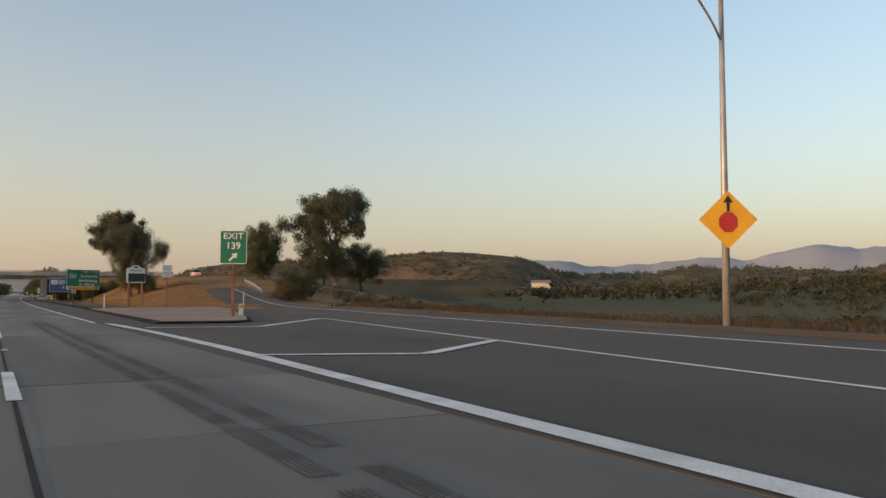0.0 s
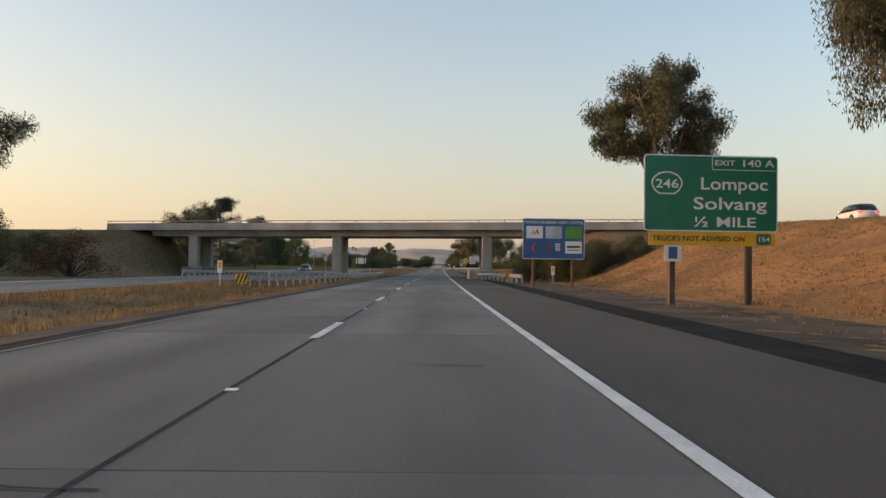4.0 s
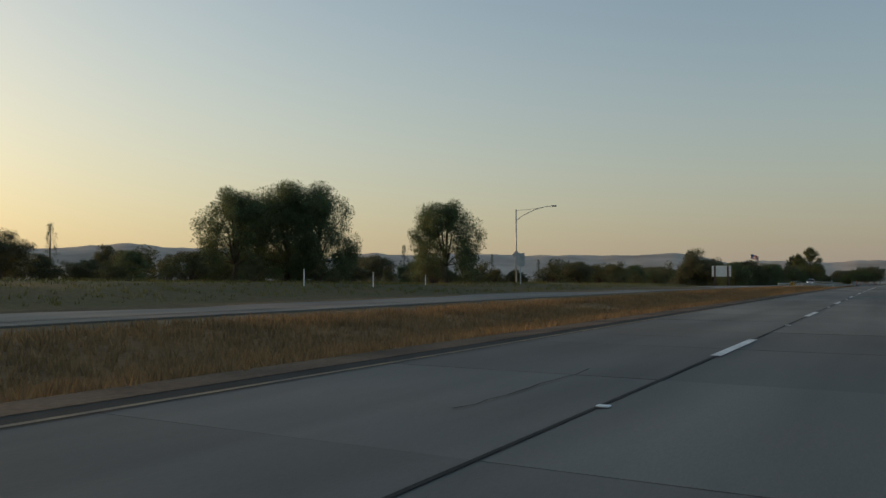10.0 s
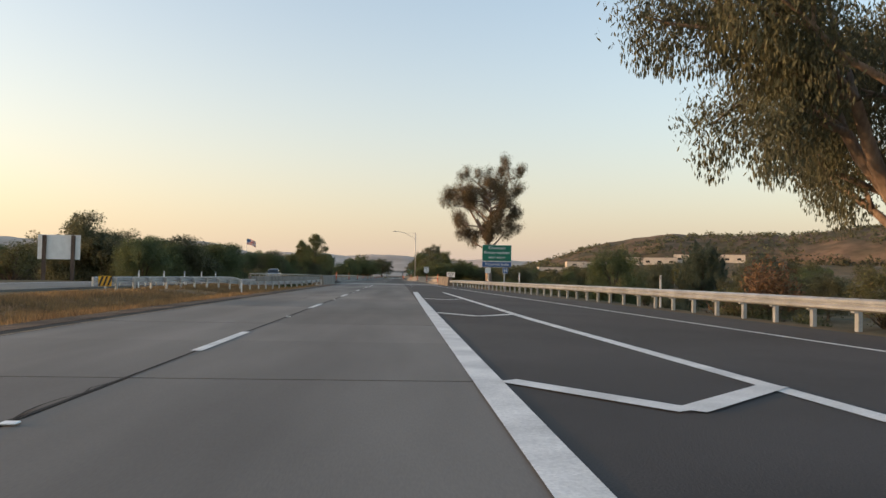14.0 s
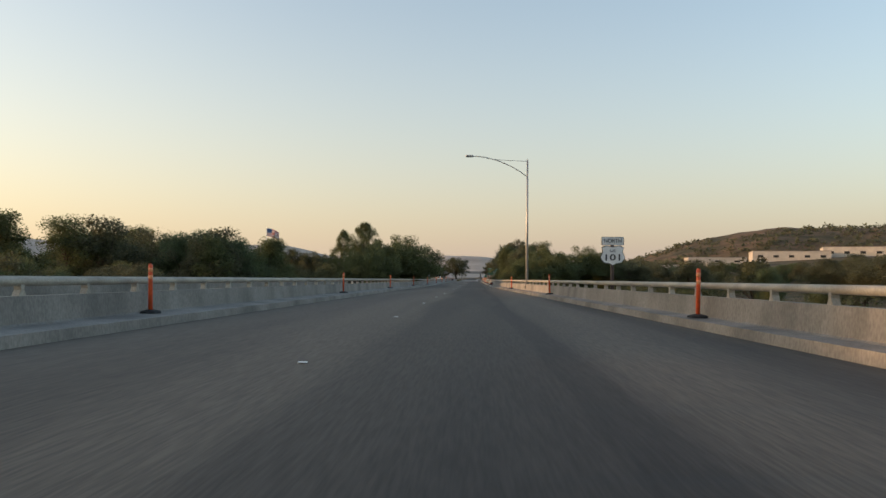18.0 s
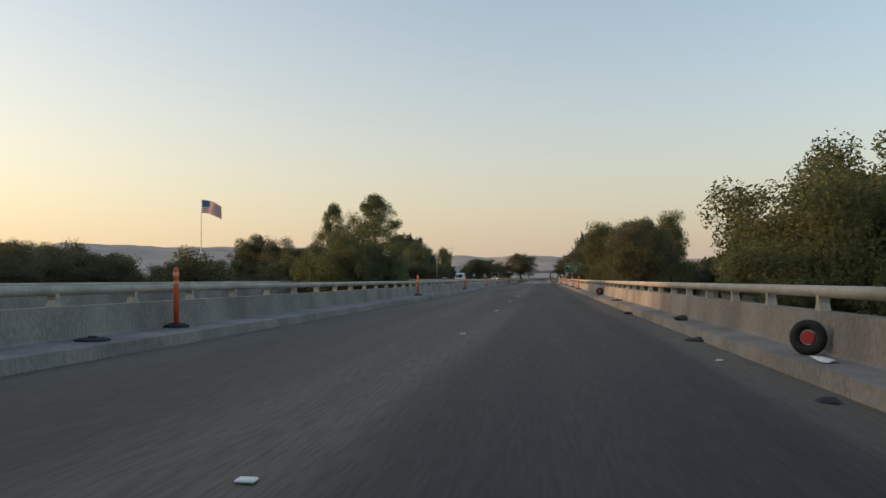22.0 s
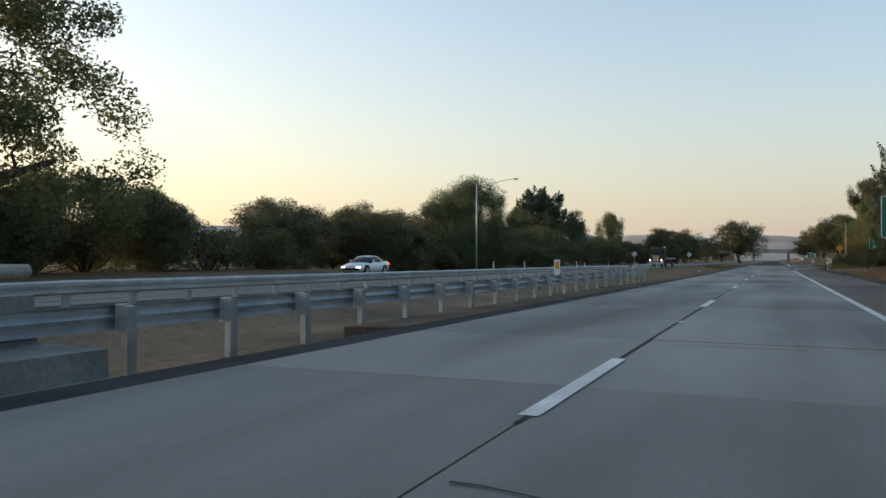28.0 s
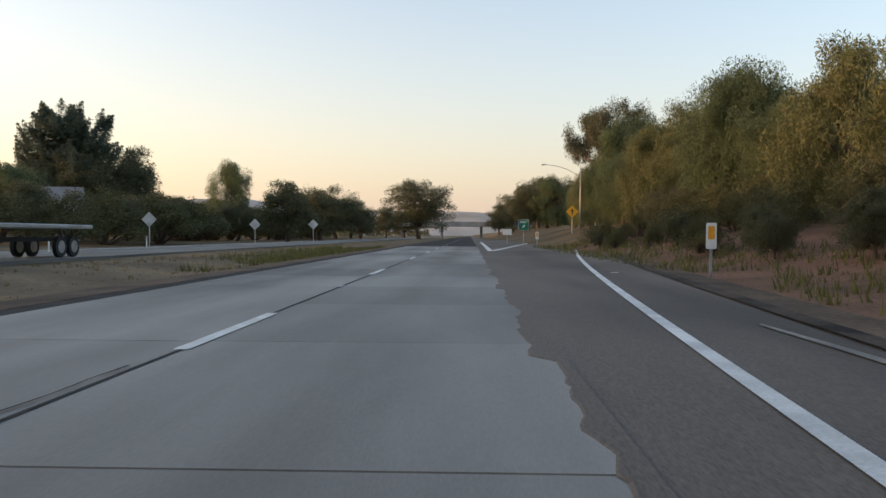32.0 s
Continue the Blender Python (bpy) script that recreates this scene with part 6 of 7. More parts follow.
POST_ME = mesh_of(bx(-0.05, 0.05, -0.075, 0.075, -0.5, 0.74), "post")
POST_ME.materials.append(M_STEEL)
BLOCK_ME = mesh_of(bx(-0.06, 0.05, -0.07, 0.07, 0.42, 0.76), "spacer_block")
BLOCK_ME.materials.append(M_STEEL)

w_beam([(-12.6, 164), (-9.6, 190), (-8.0, 213.5)])
w_beam([(-15.8, 186), (-12.6, 206), (-10.2, 230), (-9.1, 243)], face=-1)
w_beam([(-27.0, 196), (-26.4, 222), (-24.5, 247)], face=-1, label="guard rail beyond the opposite carriageway")
w_beam([(7.0, 181), (5.7, 190), (4.2, 199.6)], label="short galvanised rail leading to the column's crash wall")
w_beam([(13.8, 338), (12.6, 372), (11.6, 398), (10.7, 430), (9.2, 460), (7.7, 486), (6.6, 492)], label="long pale guard rail along the merging lane")
w_beam([(-16.2, 446), (-11.5, 466), (-8.0, 488)], label="guard rail leading to the bridge barrier")
w_beam([(-19.5, 452), (-17.0, 470), (-16.4, 494)], face=-1)
w_beam([(-7.75, 809), (-7.75, 858)], label="galvanised guard rail after the bridge with a timber end post")
w_beam([(-14.3, 818), (-14.2, 860), (-13.4, 886)], face=-1)
w_beam([(-15.5, 902), (-16.2, 920)], face=-1)


def delineator(x, y, h=1.1, label="white flexible marker post", material=None, z=None, band=None, w=0.1):
    th = thing("marker_post", Matrix.Translation((x, y, (ground_z(x, y) if z is None else z) - 0.05)), label, "marker post", "marker posts")
    part("blade", bx(-w / 2, w / 2, -0.012, 0.012, 0, h, bevel=0.008), material or M_SIGNWHITE, th)
    part("reflector", bx(-w / 2 + 0.01, w / 2 - 0.01, -0.02, -0.012, h - 0.2, h - 0.05), band or M_SIGNBACK, th)
    return th


for x, y, h in ((7.0, 77.0, 1.35), (19.5, 77.0, 1.5), (12.5, 50.0, 0.0), (24, 100, 1.0), (-12, 196, 1.0), (-14.5, 214, 1.0), (-13.3, 265, 1.15), (-34.5, 333, 1.2), (-35.5, 326, 1.2), (-37, 345, 1.0), (4.6, 237, 1.1), (-12.2, 232, 1.0), (-9.8, 452, 1.1)):
    if h:
        delineator(x, y, h)
for i in range(7):
    delineator(-17.5 - 0.15 * i, 455 + 6.5 * i, 1.25)
for x, y in ((14.8, 402), (13.2, 436), (11.6, 470), (14.5, 380)):
    delineator(x, y, 1.7)
for x, y in ((-18.0, 860), (-19.5, 872), (-18.2, 885), (-20.8, 900), (-21.0, 915), (-24.5, 960), (-24.8, 975), (-25, 990), (12.5, 1000), (15.5, 1022)):
    delineator(x, y, 1.15)
delineator(9.75, 38.9, 0.55, "short marker with a yellow reflector beside the sign post", M_SIGNWHITE, 0.3, M_SIGNYELLOW, 0.22)


def object_marker(x, y, h=1.6, w=0.3, label="amber and white object marker on a steel post", band=None, z=None):
    th = thing("object_marker", Matrix.Translation((x, y, ground_z(x, y) if z is None else z)), label, "road marker", "object markers")
    part("post", bx(-0.04, 0.04, -0.02, 0.02, -0.2, h - 0.4), M_STEEL, th)
    part("plate", rounded_plate(w, 0.75, 0.04, 0.015, -0.035, 0, h - 0.37), M_SIGNWHITE, th)
    part("reflector_panel", rounded_plate(w * 0.62, 0.38, 0.02, 0.008, -0.044, 0, h - 0.28), band or M_AMBER, th)
    return th


for x, y in ((5.0, 911), (7.6, 951), (7.2, 1005), (-13.2, 160), (-10.5, 848)):
    object_marker(x, y)
object_marker(9.6, 180, 1.5, 0.3, "yellow object marker near the bridge rail", M_SIGNYELLOW)


def striped_marker(x, y, z=None):
    th = thing("hazard_marker", Matrix.Translation((x, y, ground_z(x, y) if z is None else z)), "yellow and black striped hazard panel at the rail end", "road marker")
    part("panel", rounded_plate(0.75, 0.6, 0.03, 0.02, -0.1, 0, 0.55), M_SIGNYELLOW, th)
    for i in range(3):
        o = -0.26 + i * 0.25
        part("stripe", polygon_plate([(o - 0.12, 0.28), (o, 0.28), (o + 0.2, 0.82), (o + 0.08, 0.82)], 0.006, -0.108), M_SIGNBLACK, th)
    part("post", bx(-0.05, 0.05, -0.07, 0.03, -0.2, 0.8), M_STEEL, th)
    return th


striped_marker(-12.8, 163.6)
striped_marker(6.3, 185.4)
striped_marker(-16.3, 445.4)


# ---- orange channelizer posts on the bridge ----
def channelizer(x, y, z, tilt=0.0):
    th = thing("channelizer_post", Matrix.Translation((x, y, z)) @ Matrix.Rotation(radians(tilt), 4, "Y"), "orange plastic channelizer post on a black rubber base", "traffic post", "orange channelizer posts")
    part("tube", tb([(0, 0, 0.05), (0, 0, 0.85), (0, 0, 1.16), (0, 0, 1.2)], [0.055, 0.05, 0.05, 0.03], 10), M_ORANGE, th, smooth=True)
    for zz in (0.82, 1.0):
        part("reflective_band", tb([(0, 0, zz), (0, 0, zz + 0.1)], 0.054, 10), M_BAND, th, "faded orange reflective band", smooth=True)
    base = bmesh.new()
    tube(base, [(0, 0, 0.0), (0, 0, 0.05), (0, 0, 0.09)], [0.27, 0.25, 0.1], 8)
    part("base", base, M_RUBBER, th, "black rubber base")
    return th


for i, y in enumerate((506, 534.3, 562.6, 589, 617.4, 648, 679, 707.5, 736, 763, 790.2, 813)):
    channelizer(-7.75, y, road_z(y) + 0.22, (2, -1, 0, 1.5)[i % 4])
for i, y in enumerate((511.4, 535, 564, 594.5, 708, 722, 748, 778)):
    channelizer(right_kerb(y) + 0.38, y, road_z(y) + 0.22, (0, 1, -2)[i % 3])

# ---- debris on the kerb walk ----
def tyre(x, y, z, lean):
    th = thing("tyre", Matrix.Translation((x, y, z)) @ Euler((0, radians(lean), radians(58))).to_matrix().to_4x4(), "worn black tyre with a red hub leaning on the barrier", "tyre")
    bm = bmesh.new()
    n, m = 20, 8
    rg = []
    for i in range(n):
        a = math.tau * i / n
        rg.append([bm.verts.new((0.09 * math.sin(b), (0.165 + 0.065 * math.cos(b)) * math.cos(a), 0.23 + (0.165 + 0.065 * math.cos(b)) * math.sin(a))) for b in [math.tau * k / m for k in range(m)]])
    for i in range(n):
        q, r = rg[i], rg[(i + 1) % n]
        for k in range(m):
            bm.faces.new((q[k], r[k], r[(k + 1) % m], q[(k + 1) % m]))
    bmesh.ops.recalc_face_normals(bm, faces=bm.faces)
    part("tread", bm, M_RUBBER, th, smooth=True)
    part("hub", tb([(-0.05, 0, 0.23), (0.05, 0, 0.23)], 0.085, 14), M_SIGNRED, th, "rusty red hub")
    return th


tyre(right_kerb(643.4) + 0.36, 643.4, road_z(643.4) + 0.2, 6)
tyre(right_kerb(681) + 0.4, 681, road_z(677) + 0.2, 10)


def rubber_base(x, y, z):
    """Loose base of a channelizer post lying flat."""
    th = thing("rubber_base", Matrix.Translation((x, y, z)), "loose black rubber base of a channelizer post lying flat", "traffic post", "loose rubber bases")
    part("disc", tb([(0, 0, 0.0), (0, 0, 0.03), (0, 0, 0.05)], [0.28, 0.27, 0.2], 18), M_RUBBER, th)
    part("socket", tb([(0, 0, 0.045), (0, 0, 0.075)], 0.07, 10), M_RUBBER, th)


rubber_base(-7.5, 644.6, road_z(644.6) + 0.21)
rubber_base(2.5, 648.4, road_z(648.4))
rubber_base(right_kerb(669) + 0.35, 669, road_z(669) + 0.21)


def scrap(x, y, z, s, material, label):
    bm = bmesh.new()
    rng = random.Random(int(x * 10 + y))
    pts = [bm.verts.new((rng.uniform(-1, 1) * s, rng.uniform(-1.6, 1.6) * s, rng.uniform(0, 0.5) * s)) for _ in range(12)]
    bmesh.ops.convex_hull(bm, input=pts)
    bmesh.ops.delete(bm, geom=[v for v in bm.verts if not v.link_faces], context="VERTS")
    ob = part("debris", bm, material)
    ob.matrix_basis = Matrix.Translation((x, y, z))
    return tagged(ob, label, "debris", "litter along the road")


scrap(right_kerb(642.5) + 0.25, 642.5, road_z(642) + 0.21, 0.12, M_SIGNWHITE, "torn white panel lying on the kerb walk")
scrap(right_kerb(652) + 0.2, 652, road_z(652) + 0.21, 0.25, M_RUBBER, "strip of torn tyre on the kerb walk")
scrap(right_kerb(640.8) - 0.3, 640.8, road_z(640.8), 0.11, M_RUBBER, "scrap of black rubber by the kerb")
scrap(right_kerb(644.6) - 0.45, 644.6, road_z(644.6), 0.07, M_STUCCO, "pale chip of plastic by the kerb")
scrap(2.4, 660, road_z(660), 0.2, M_RUBBER, "strip of torn tyre by the kerb")
scrap(-8.6, 905, road_z(905) - 0.1, 0.22, M_SIGNWHITE, "pale rock lying in the dry median")
scrap(-9.4, 89, road_z(89) - 0.15, 0.35, M_SIGNWHITE, "pale boulder lying in the dry median")
for x, y in ((6.2, 896), (6.6, 921), (7.4, 930), (5.2, 953), (6.3, 113), (6.8, 122), (7.9, 908), (8.2, 909.2), (8.6, 908.6), (8.0, 910.3), (8.9, 910.6), (9.1, 907.4)):
    scrap(x, y, ground_z(x, y), 0.16, M_STUCCO, "pale lump of broken concrete on the verge")
tagged(part("drain_grate", bx(2.75, 3.95, 910.0, 910.7, road_z(910) - 0.02, road_z(910) + 0.02), M_SIGNBLACK), "dark iron drain grate set in the shoulder", "drain")

# ---- street lamps ----
def street_lamp(x, y, z, h, arm, turn, label, truss=True, base=True):
    """Mast with a curved arm that reaches to local -X."""
    th = thing("street_lamp", Matrix.Translation((x, y, z)) @ Matrix.Rotation(radians(turn), 4, "Z"), label, "street lamp", "street lamps")
    part("mast", tb([(0, 0, -0.2), (0, 0, h * 0.5), (0, 0, h)], [0.13, 0.1, 0.075], 10), M_POLE, th, smooth=True)
    n = 8
    pts = [(-arm * (i / n), 0, h - 1.45 + 1.75 * math.sin(math.pi / 2 * (i / n)) ** 0.85) for i in range(n + 1)]
    part("arm", tb(pts, 0.04, 6), M_POLE, th, smooth=True)
    if truss:
        part("upper_brace", tb([(0, 0, h - 0.12), (-arm * 0.45, 0, h - 0.02), (-arm * 0.75, 0, h + 0.12)], 0.022, 5), M_POLE, th)
        part("mast_cap", tb([(0, 0, h), (0, 0, h + 0.08)], [0.08, 0.03], 8), M_POLE, th)
    hz = pts[-1][2]
    part("lamp_head", bx(-arm - 0.62, -arm + 0.05, -0.14, 0.14, hz - 0.08, hz + 0.1, bevel=0.05), M_POLE, th)
    if base:
        part("base_plate", bx(-0.22, 0.22, -0.22, 0.22, -0.15, 0.06, bevel=0.02), M_WALL, th)
    return th


street_lamp(19.15, 17.2, 0.15, 10.4, 3.2, 10, "tall steel street lamp beside the exit lane")
street_lamp(-41.5, 375, ground_z(-41.5, 375), 9.4, 4.6, 190, "steel street lamp beside the opposite carriageway")
street_lamp(4.5, 582, road_z(582) + 0.5, 10.7, 4.6, 0, "steel street lamp rising from the bridge barrier")
street_lamp(-37.3, 908.6, ground_z(-37.3, 908.6), 12.0, 5.2, 180, "slender street lamp over the opposite carriageway", truss=False)
street_lamp(-78, 960, ground_z(-78, 960), 10.0, 4.5, 0, "slender street lamp far across the road", truss=False)
street_lamp(16.5, 1042, ground_z(16.5, 1042), 9.0, 5.0, 0, "street lamp beside the second exit", truss=False)
hook = thing("hook_lamp", Matrix.Translation((-50, 275, ground_z(-50, 275))), "small curved lamp with a bell shade on a thin post", "street lamp")
part("post", tb([(0, 0, 0), (0, 0, 5.2), (0.1, 0, 5.9), (0.5, 0, 6.2), (0.9, 0, 5.9)], 0.05, 6), M_SIGNBLACK, hook)
part("shade", tb([(0.95, 0, 5.95), (0.95, 0, 5.6), (0.95, 0, 5.1)], [0.08, 0.2, 0.42], 10), M_SIGNBLACK, hook)


# ---- signs ----
def sign_thing(name, x, y, label, turn=0.0, z=None, category="road sign"):
    return thing(name, Matrix.Translation((x, y, ground_z(x, y) if z is None else z)) @ Matrix.Rotation(radians(turn), 4, "Z"), label, category)


def panel(th, w, h, zc, face, border=None, x=0.0, y=0.0, name="panel", r=0.1, edge=0.05):
    if border:
        part(name + "_border", rounded_plate(w, h, r, 0.02, y - 0.004, x, zc), border, th)
        return part(name, rounded_plate(w - edge * 2, h - edge * 2, r * 0.7, 0.008, y - 0.012, x, zc), face, th)
    return part(name, rounded_plate(w, h, r, 0.02, y, x, zc), face, th)


def post(th, x, z0, z1, material, w=0.1, y=0.03):
    return part("post", bx(x - w / 2, x + w / 2, y, y + w * 1.3, z0, z1, bevel=0.01), material, th)


def arrow_up(th, x, z, s, turn, material, y=-0.03):
    bm = polygon_plate([(-0.09, -0.5), (0.09, -0.5), (0.09, 0.05), (0.3, 0.05), (0, 0.5), (-0.3, 0.05), (-0.09, 0.05)], 0.006, 0.0)
    ob = part("arrow", bm, material, th)
    ob.matrix_basis = Matrix.Translation((x, y, z)) @ Matrix.Rotation(radians(turn), 4, "Y") @ Matrix.Diagonal((s, 1, s, 1))
    return ob


# exit sign on the island
s = sign_thing("exit_sign", 9.25, 38.6, "green exit sign with white lettering on a timber post", -22, 0.3)
post(s, 0, -0.1, 3.6, M_WOOD, 0.13)
panel(s, 1.28, 1.62, 3.25, M_GREEN, M_SIGNWHITE, edge=0.03)
words(s, "EXIT", 0, 3.78, 0.42, M_SIGNWHITE, width=0.95)
words(s, "139", 0, 3.3, 0.46, M_SIGNWHITE, width=0.6)
arrow_up(s, 0, 2.78, 0.55, 45, M_SIGNWHITE)

# stop-ahead diamond on the lamp mast
s = sign_thing("stop_ahead_sign", 18.95, 16.95, "yellow diamond warning sign with arrow and red octagon", -30, 0.15)
d = 0.88
part("panel", polygon_plate([(0, 3.35 - d), (d, 3.35), (0, 3.35 + d), (-d, 3.35)], 0.02, -0.12), M_SIGNYELLOW, s)
ring = [(0.3 * math.cos(radians(22.5 + 45 * k)), 3.27 + 0.33 * math.sin(radians(22.5 + 45 * k))) for k in range(8)]
part("octagon", polygon_plate(ring, 0.006, -0.13), M_SIGNRED, s, "faded red octagon")
arrow_up(s, 0, 3.84, 0.5, 0, M_SIGNBLACK, y=-0.132)

# dark panel, white plate and mission sign on the knoll
s = sign_thing("dark_sign", 10.75, 85.5, "dark unlit sign panel on two timber posts", 0)
post(s, -0.62, -0.2, 3.0, M_WOOD)
post(s, 0.62, -0.2, 3.0, M_WOOD)
panel(s, 1.6, 0.85, 3.0, M_SIGNBLACK, r=0.05)
s = sign_thing("white_sign", 12.9, 80.5, "white two-part sign with grey lines on a timber post", 8)
post(s, 0, -0.2, 3.6, M_WOOD)
panel(s, 0.95, 0.5, 3.85, M_SIGNWHITE, M_SIGNBACK, r=0.03, edge=0.02, name="upper_panel")
panel(s, 0.95, 0.62, 3.25, M_SIGNWHITE, M_SIGNBACK, r=0.03, edge=0.02, name="lower_panel")
for zz, hw in ((3.97, 0.1), (3.84, 0.36), (3.73, 0.3), (3.42, 0.3), (3.3, 0.36), (3.12, 0.24)):
    part("text_bar", bx(-hw, hw, -0.022, -0.016, zz - 0.025, zz + 0.025), M_SIGNBACK, s)
s = sign_thing("mission_sign", 11.6, 93.0, "white mission sign with arched top and dark lettering", 10)
post(s, -0.72, -0.2, 3.9, M_WOOD, 0.12)
post(s, 0.72, -0.2, 3.9, M_WOOD, 0.12)
zb, hw = 2.55, 1.02
arch = [(-hw, zb), (hw, zb), (hw, zb + 1.62)] + [(0.52 * math.cos(radians(a)), zb + 1.68 + 0.3 * math.sin(radians(a))) for a in range(10, 171, 16)] + [(-hw, zb + 1.62)]
part("panel", polygon_plate(arch, 0.025), M_SIGNWHITE, s)
for body, zz in (("MISSIONS", 1.36), ("SANTA INES", 0.98), ("LA PURISIMA", 0.62), ("NEXT RIGHT", 0.26)):
    words(s, body, 0, zb + zz, 0.27, M_DARKWOOD, -0.012, 1.2 if body == "MISSIONS" else 1.55)
part("emblem", polygon_plate([(-0.26, zb + 1.66), (0.26, zb + 1.66), (0.24, zb + 1.8), (0.08, zb + 1.86), (-0.2, zb + 1.82)], 0.005, -0.008), M_DARKWOOD, s, "small dark emblem shape")
part("base_trim", bx(-hw, hw, -0.012, 0, zb + 0.02, zb + 0.05), M_DARKWOOD, s)


def shield_route(th, x, z, w, h, number, y=-0.02):
    pts = [(x + w / 2 * math.cos(radians(a)) * (1.0 if math.sin(radians(a)) > -0.2 else 0.96), z + h / 2 * math.sin(radians(a))) for a in range(-60, 241, 20)]
    part("route_shield", polygon_plate(pts, 0.006, y), M_SIGNWHITE, th)
    inner = [(x + (px - x) * 0.9, z + (pz - z) * 0.88) for px, pz in pts]
    part("shield_face", polygon_plate(inner, 0.006, y - 0.006), M_GREEN, th)
    words(th, number, x, z - 0.02, h * 0.5, M_SIGNWHITE, y - 0.014, w * 0.72)


def guide_sign(x, y, w, h, z0, label, turn, lines, tab, arrow):
    s = sign_thing("guide_sign", x, y, label, turn, 0.0)
    panel(s, w, h, z0 + h / 2, M_GREEN, M_SIGNWHITE, edge=0.045, r=0.14)
    if tab:
        panel(s, w * 0.49, 0.5, z0 + h - 0.28, M_GREEN, M_SIGNWHITE, x=w * 0.25, y=-0.016, name="exit_tab", r=0.06, edge=0.025)
        words(s, "EXIT", w * 0.10, z0 + h - 0.28, 0.26, M_SIGNWHITE, -0.034, w * 0.15)
        words(s, "140 A", w * 0.345, z0 + h - 0.28, 0.36, M_SIGNWHITE, -0.034, w * 0.235)
    shield_route(s, -w * 0.33, z0 + h * 0.62, w * 0.235, h * 0.32, "246")
    for body, px, pz, size, width in lines:
        words(s, body, px * w, z0 + pz * h, size, M_SIGNWHITE, -0.022, width * w)
    if arrow:
        arrow_up(s, arrow[0] * w, z0 + arrow[1] * h, 0.62, 45, M_SIGNWHITE, -0.024)
    return s


s = guide_sign(9.6, 141, 4.95, 2.75, 2.72, "big green guide sign with white lettering on timber posts", 4, (("Lompoc", 0.17, 0.62, 0.62, 0.5), ("Solvang", 0.14, 0.36, 0.62, 0.55), ("\u00bd MILE", 0.1, 0.12, 0.5, 0.46)), True, None)
for px in (-1.4, 1.45):
    post(s, px, -0.3, 5.3, M_DARKWOOD, 0.2, 0.04)
panel(s, 4.7, 0.5, 2.46, M_SIGNYELLOW, x=0.05, name="advisory_plate", r=0.04)
words(s, "TRUCKS NOT ADVISED ON", -0.45, 2.46, 0.26, M_SIGNBLACK, -0.012, 3.4)
panel(s, 0.55, 0.4, 2.46, M_GREEN, x=1.95, y=-0.012, name="route_plate", r=0.1)
words(s, "154", 1.95, 2.46, 0.24, M_SIGNWHITE, -0.02, 0.4)
panel(s, 0.62, 0.62, 1.95, M_SIGNWHITE, x=-1.4, y=-0.0, name="small_plate", r=0.05)
part("plate_symbol", bx(-1.56, -1.24, -0.012, -0.004, 1.74, 2.16), M_BLUE, s, "plain blue symbol")

s = sign_thing("services_sign", 7.6, 166, "blue services sign with six logo plates on timber posts", 2, -0.65)
for px in (-1.35, 1.3):
    post(s, px, 0.2, 5.2, M_WOOD, 0.16, 0.04)
panel(s, 4.2, 2.75, 4.02, M_BLUE, M_SIGNWHITE, edge=0.04)
words(s, "FOOD/LODGING NEXT 2 EXITS", 0, 5.12, 0.25, M_SIGNWHITE, -0.02, 3.95)
for i, (px, m1) in enumerate(((-1.3, M_SIGNWHITE), (0.0, M_SIGNWHITE), (1.35, M_SYC), (-1.3, M_BLUE), (0.0, M_BLUE), (1.35, M_SIGNWHITE))):
    zc = 4.45 if i < 3 else 3.45
    ob = part("logo_plate", rounded_plate(1.12, 0.82, 0.03, 0.012, -0.028, px, zc), M_SIGNBACK if i == 1 else (M_GREENPLATE if i == 2 else m1), s)
part("logo_shape", polygon_plate([(-1.6, 4.3), (-1.5, 4.3), (-1.38, 4.6), (-1.3, 4.35), (-1.12, 4.72), (-1.0, 4.3), (-1.1, 4.3), (-1.17, 4.5), (-1.28, 4.25), (-1.4, 4.45)], 0.006, -0.036), M_SIGNRED, s, "plain dark red shape")
part("logo_shape", tb([(-1.3, -0.04, 3.18), (-1.45, -0.04, 3.4), (-1.25, -0.04, 3.75)], 0.06, 6), M_SIGNRED, s, "plain red shape")
part("logo_shape", tb([(-0.45, -0.04, 3.15), (-0.36, -0.04, 3.72), (-0.25, -0.04, 3.15)], 0.05, 6), M_SIGNRED, s, "plain red shape")
for k in range(4):
    part("text_bar", bx(0.1, 0.45, -0.036, -0.03, 3.62 - k * 0.13, 3.69 - k * 0.13), M_SIGNWHITE, s)
part("text_bar", bx(0.9, 1.8, -0.036, -0.03, 3.42, 3.56), M_DIRT, s)
part("text_bar", bx(0.95, 1.75, -0.036, -0.03, 3.24, 3.29), M_DIRT, s)

s = sign_thing("speed_limit_sign", 6.3, 263, "white speed limit sign on a timber post", 0)
post(s, 0, -0.2, 3.0, M_WOOD)
panel(s, 1.15, 1.45, 2.75, M_SIGNWHITE, M_SIGNBLACK, edge=0.025, r=0.06)
words(s, "MAXIMUM", 0, 3.25, 0.2, M_SIGNBLACK, -0.02, 0.85)
words(s, "SPEED", 0, 2.95, 0.26, M_SIGNBLACK, -0.02, 0.75)
words(s, "65", 0, 2.45, 0.62, M_SIGNBLACK, -0.02, 0.8)


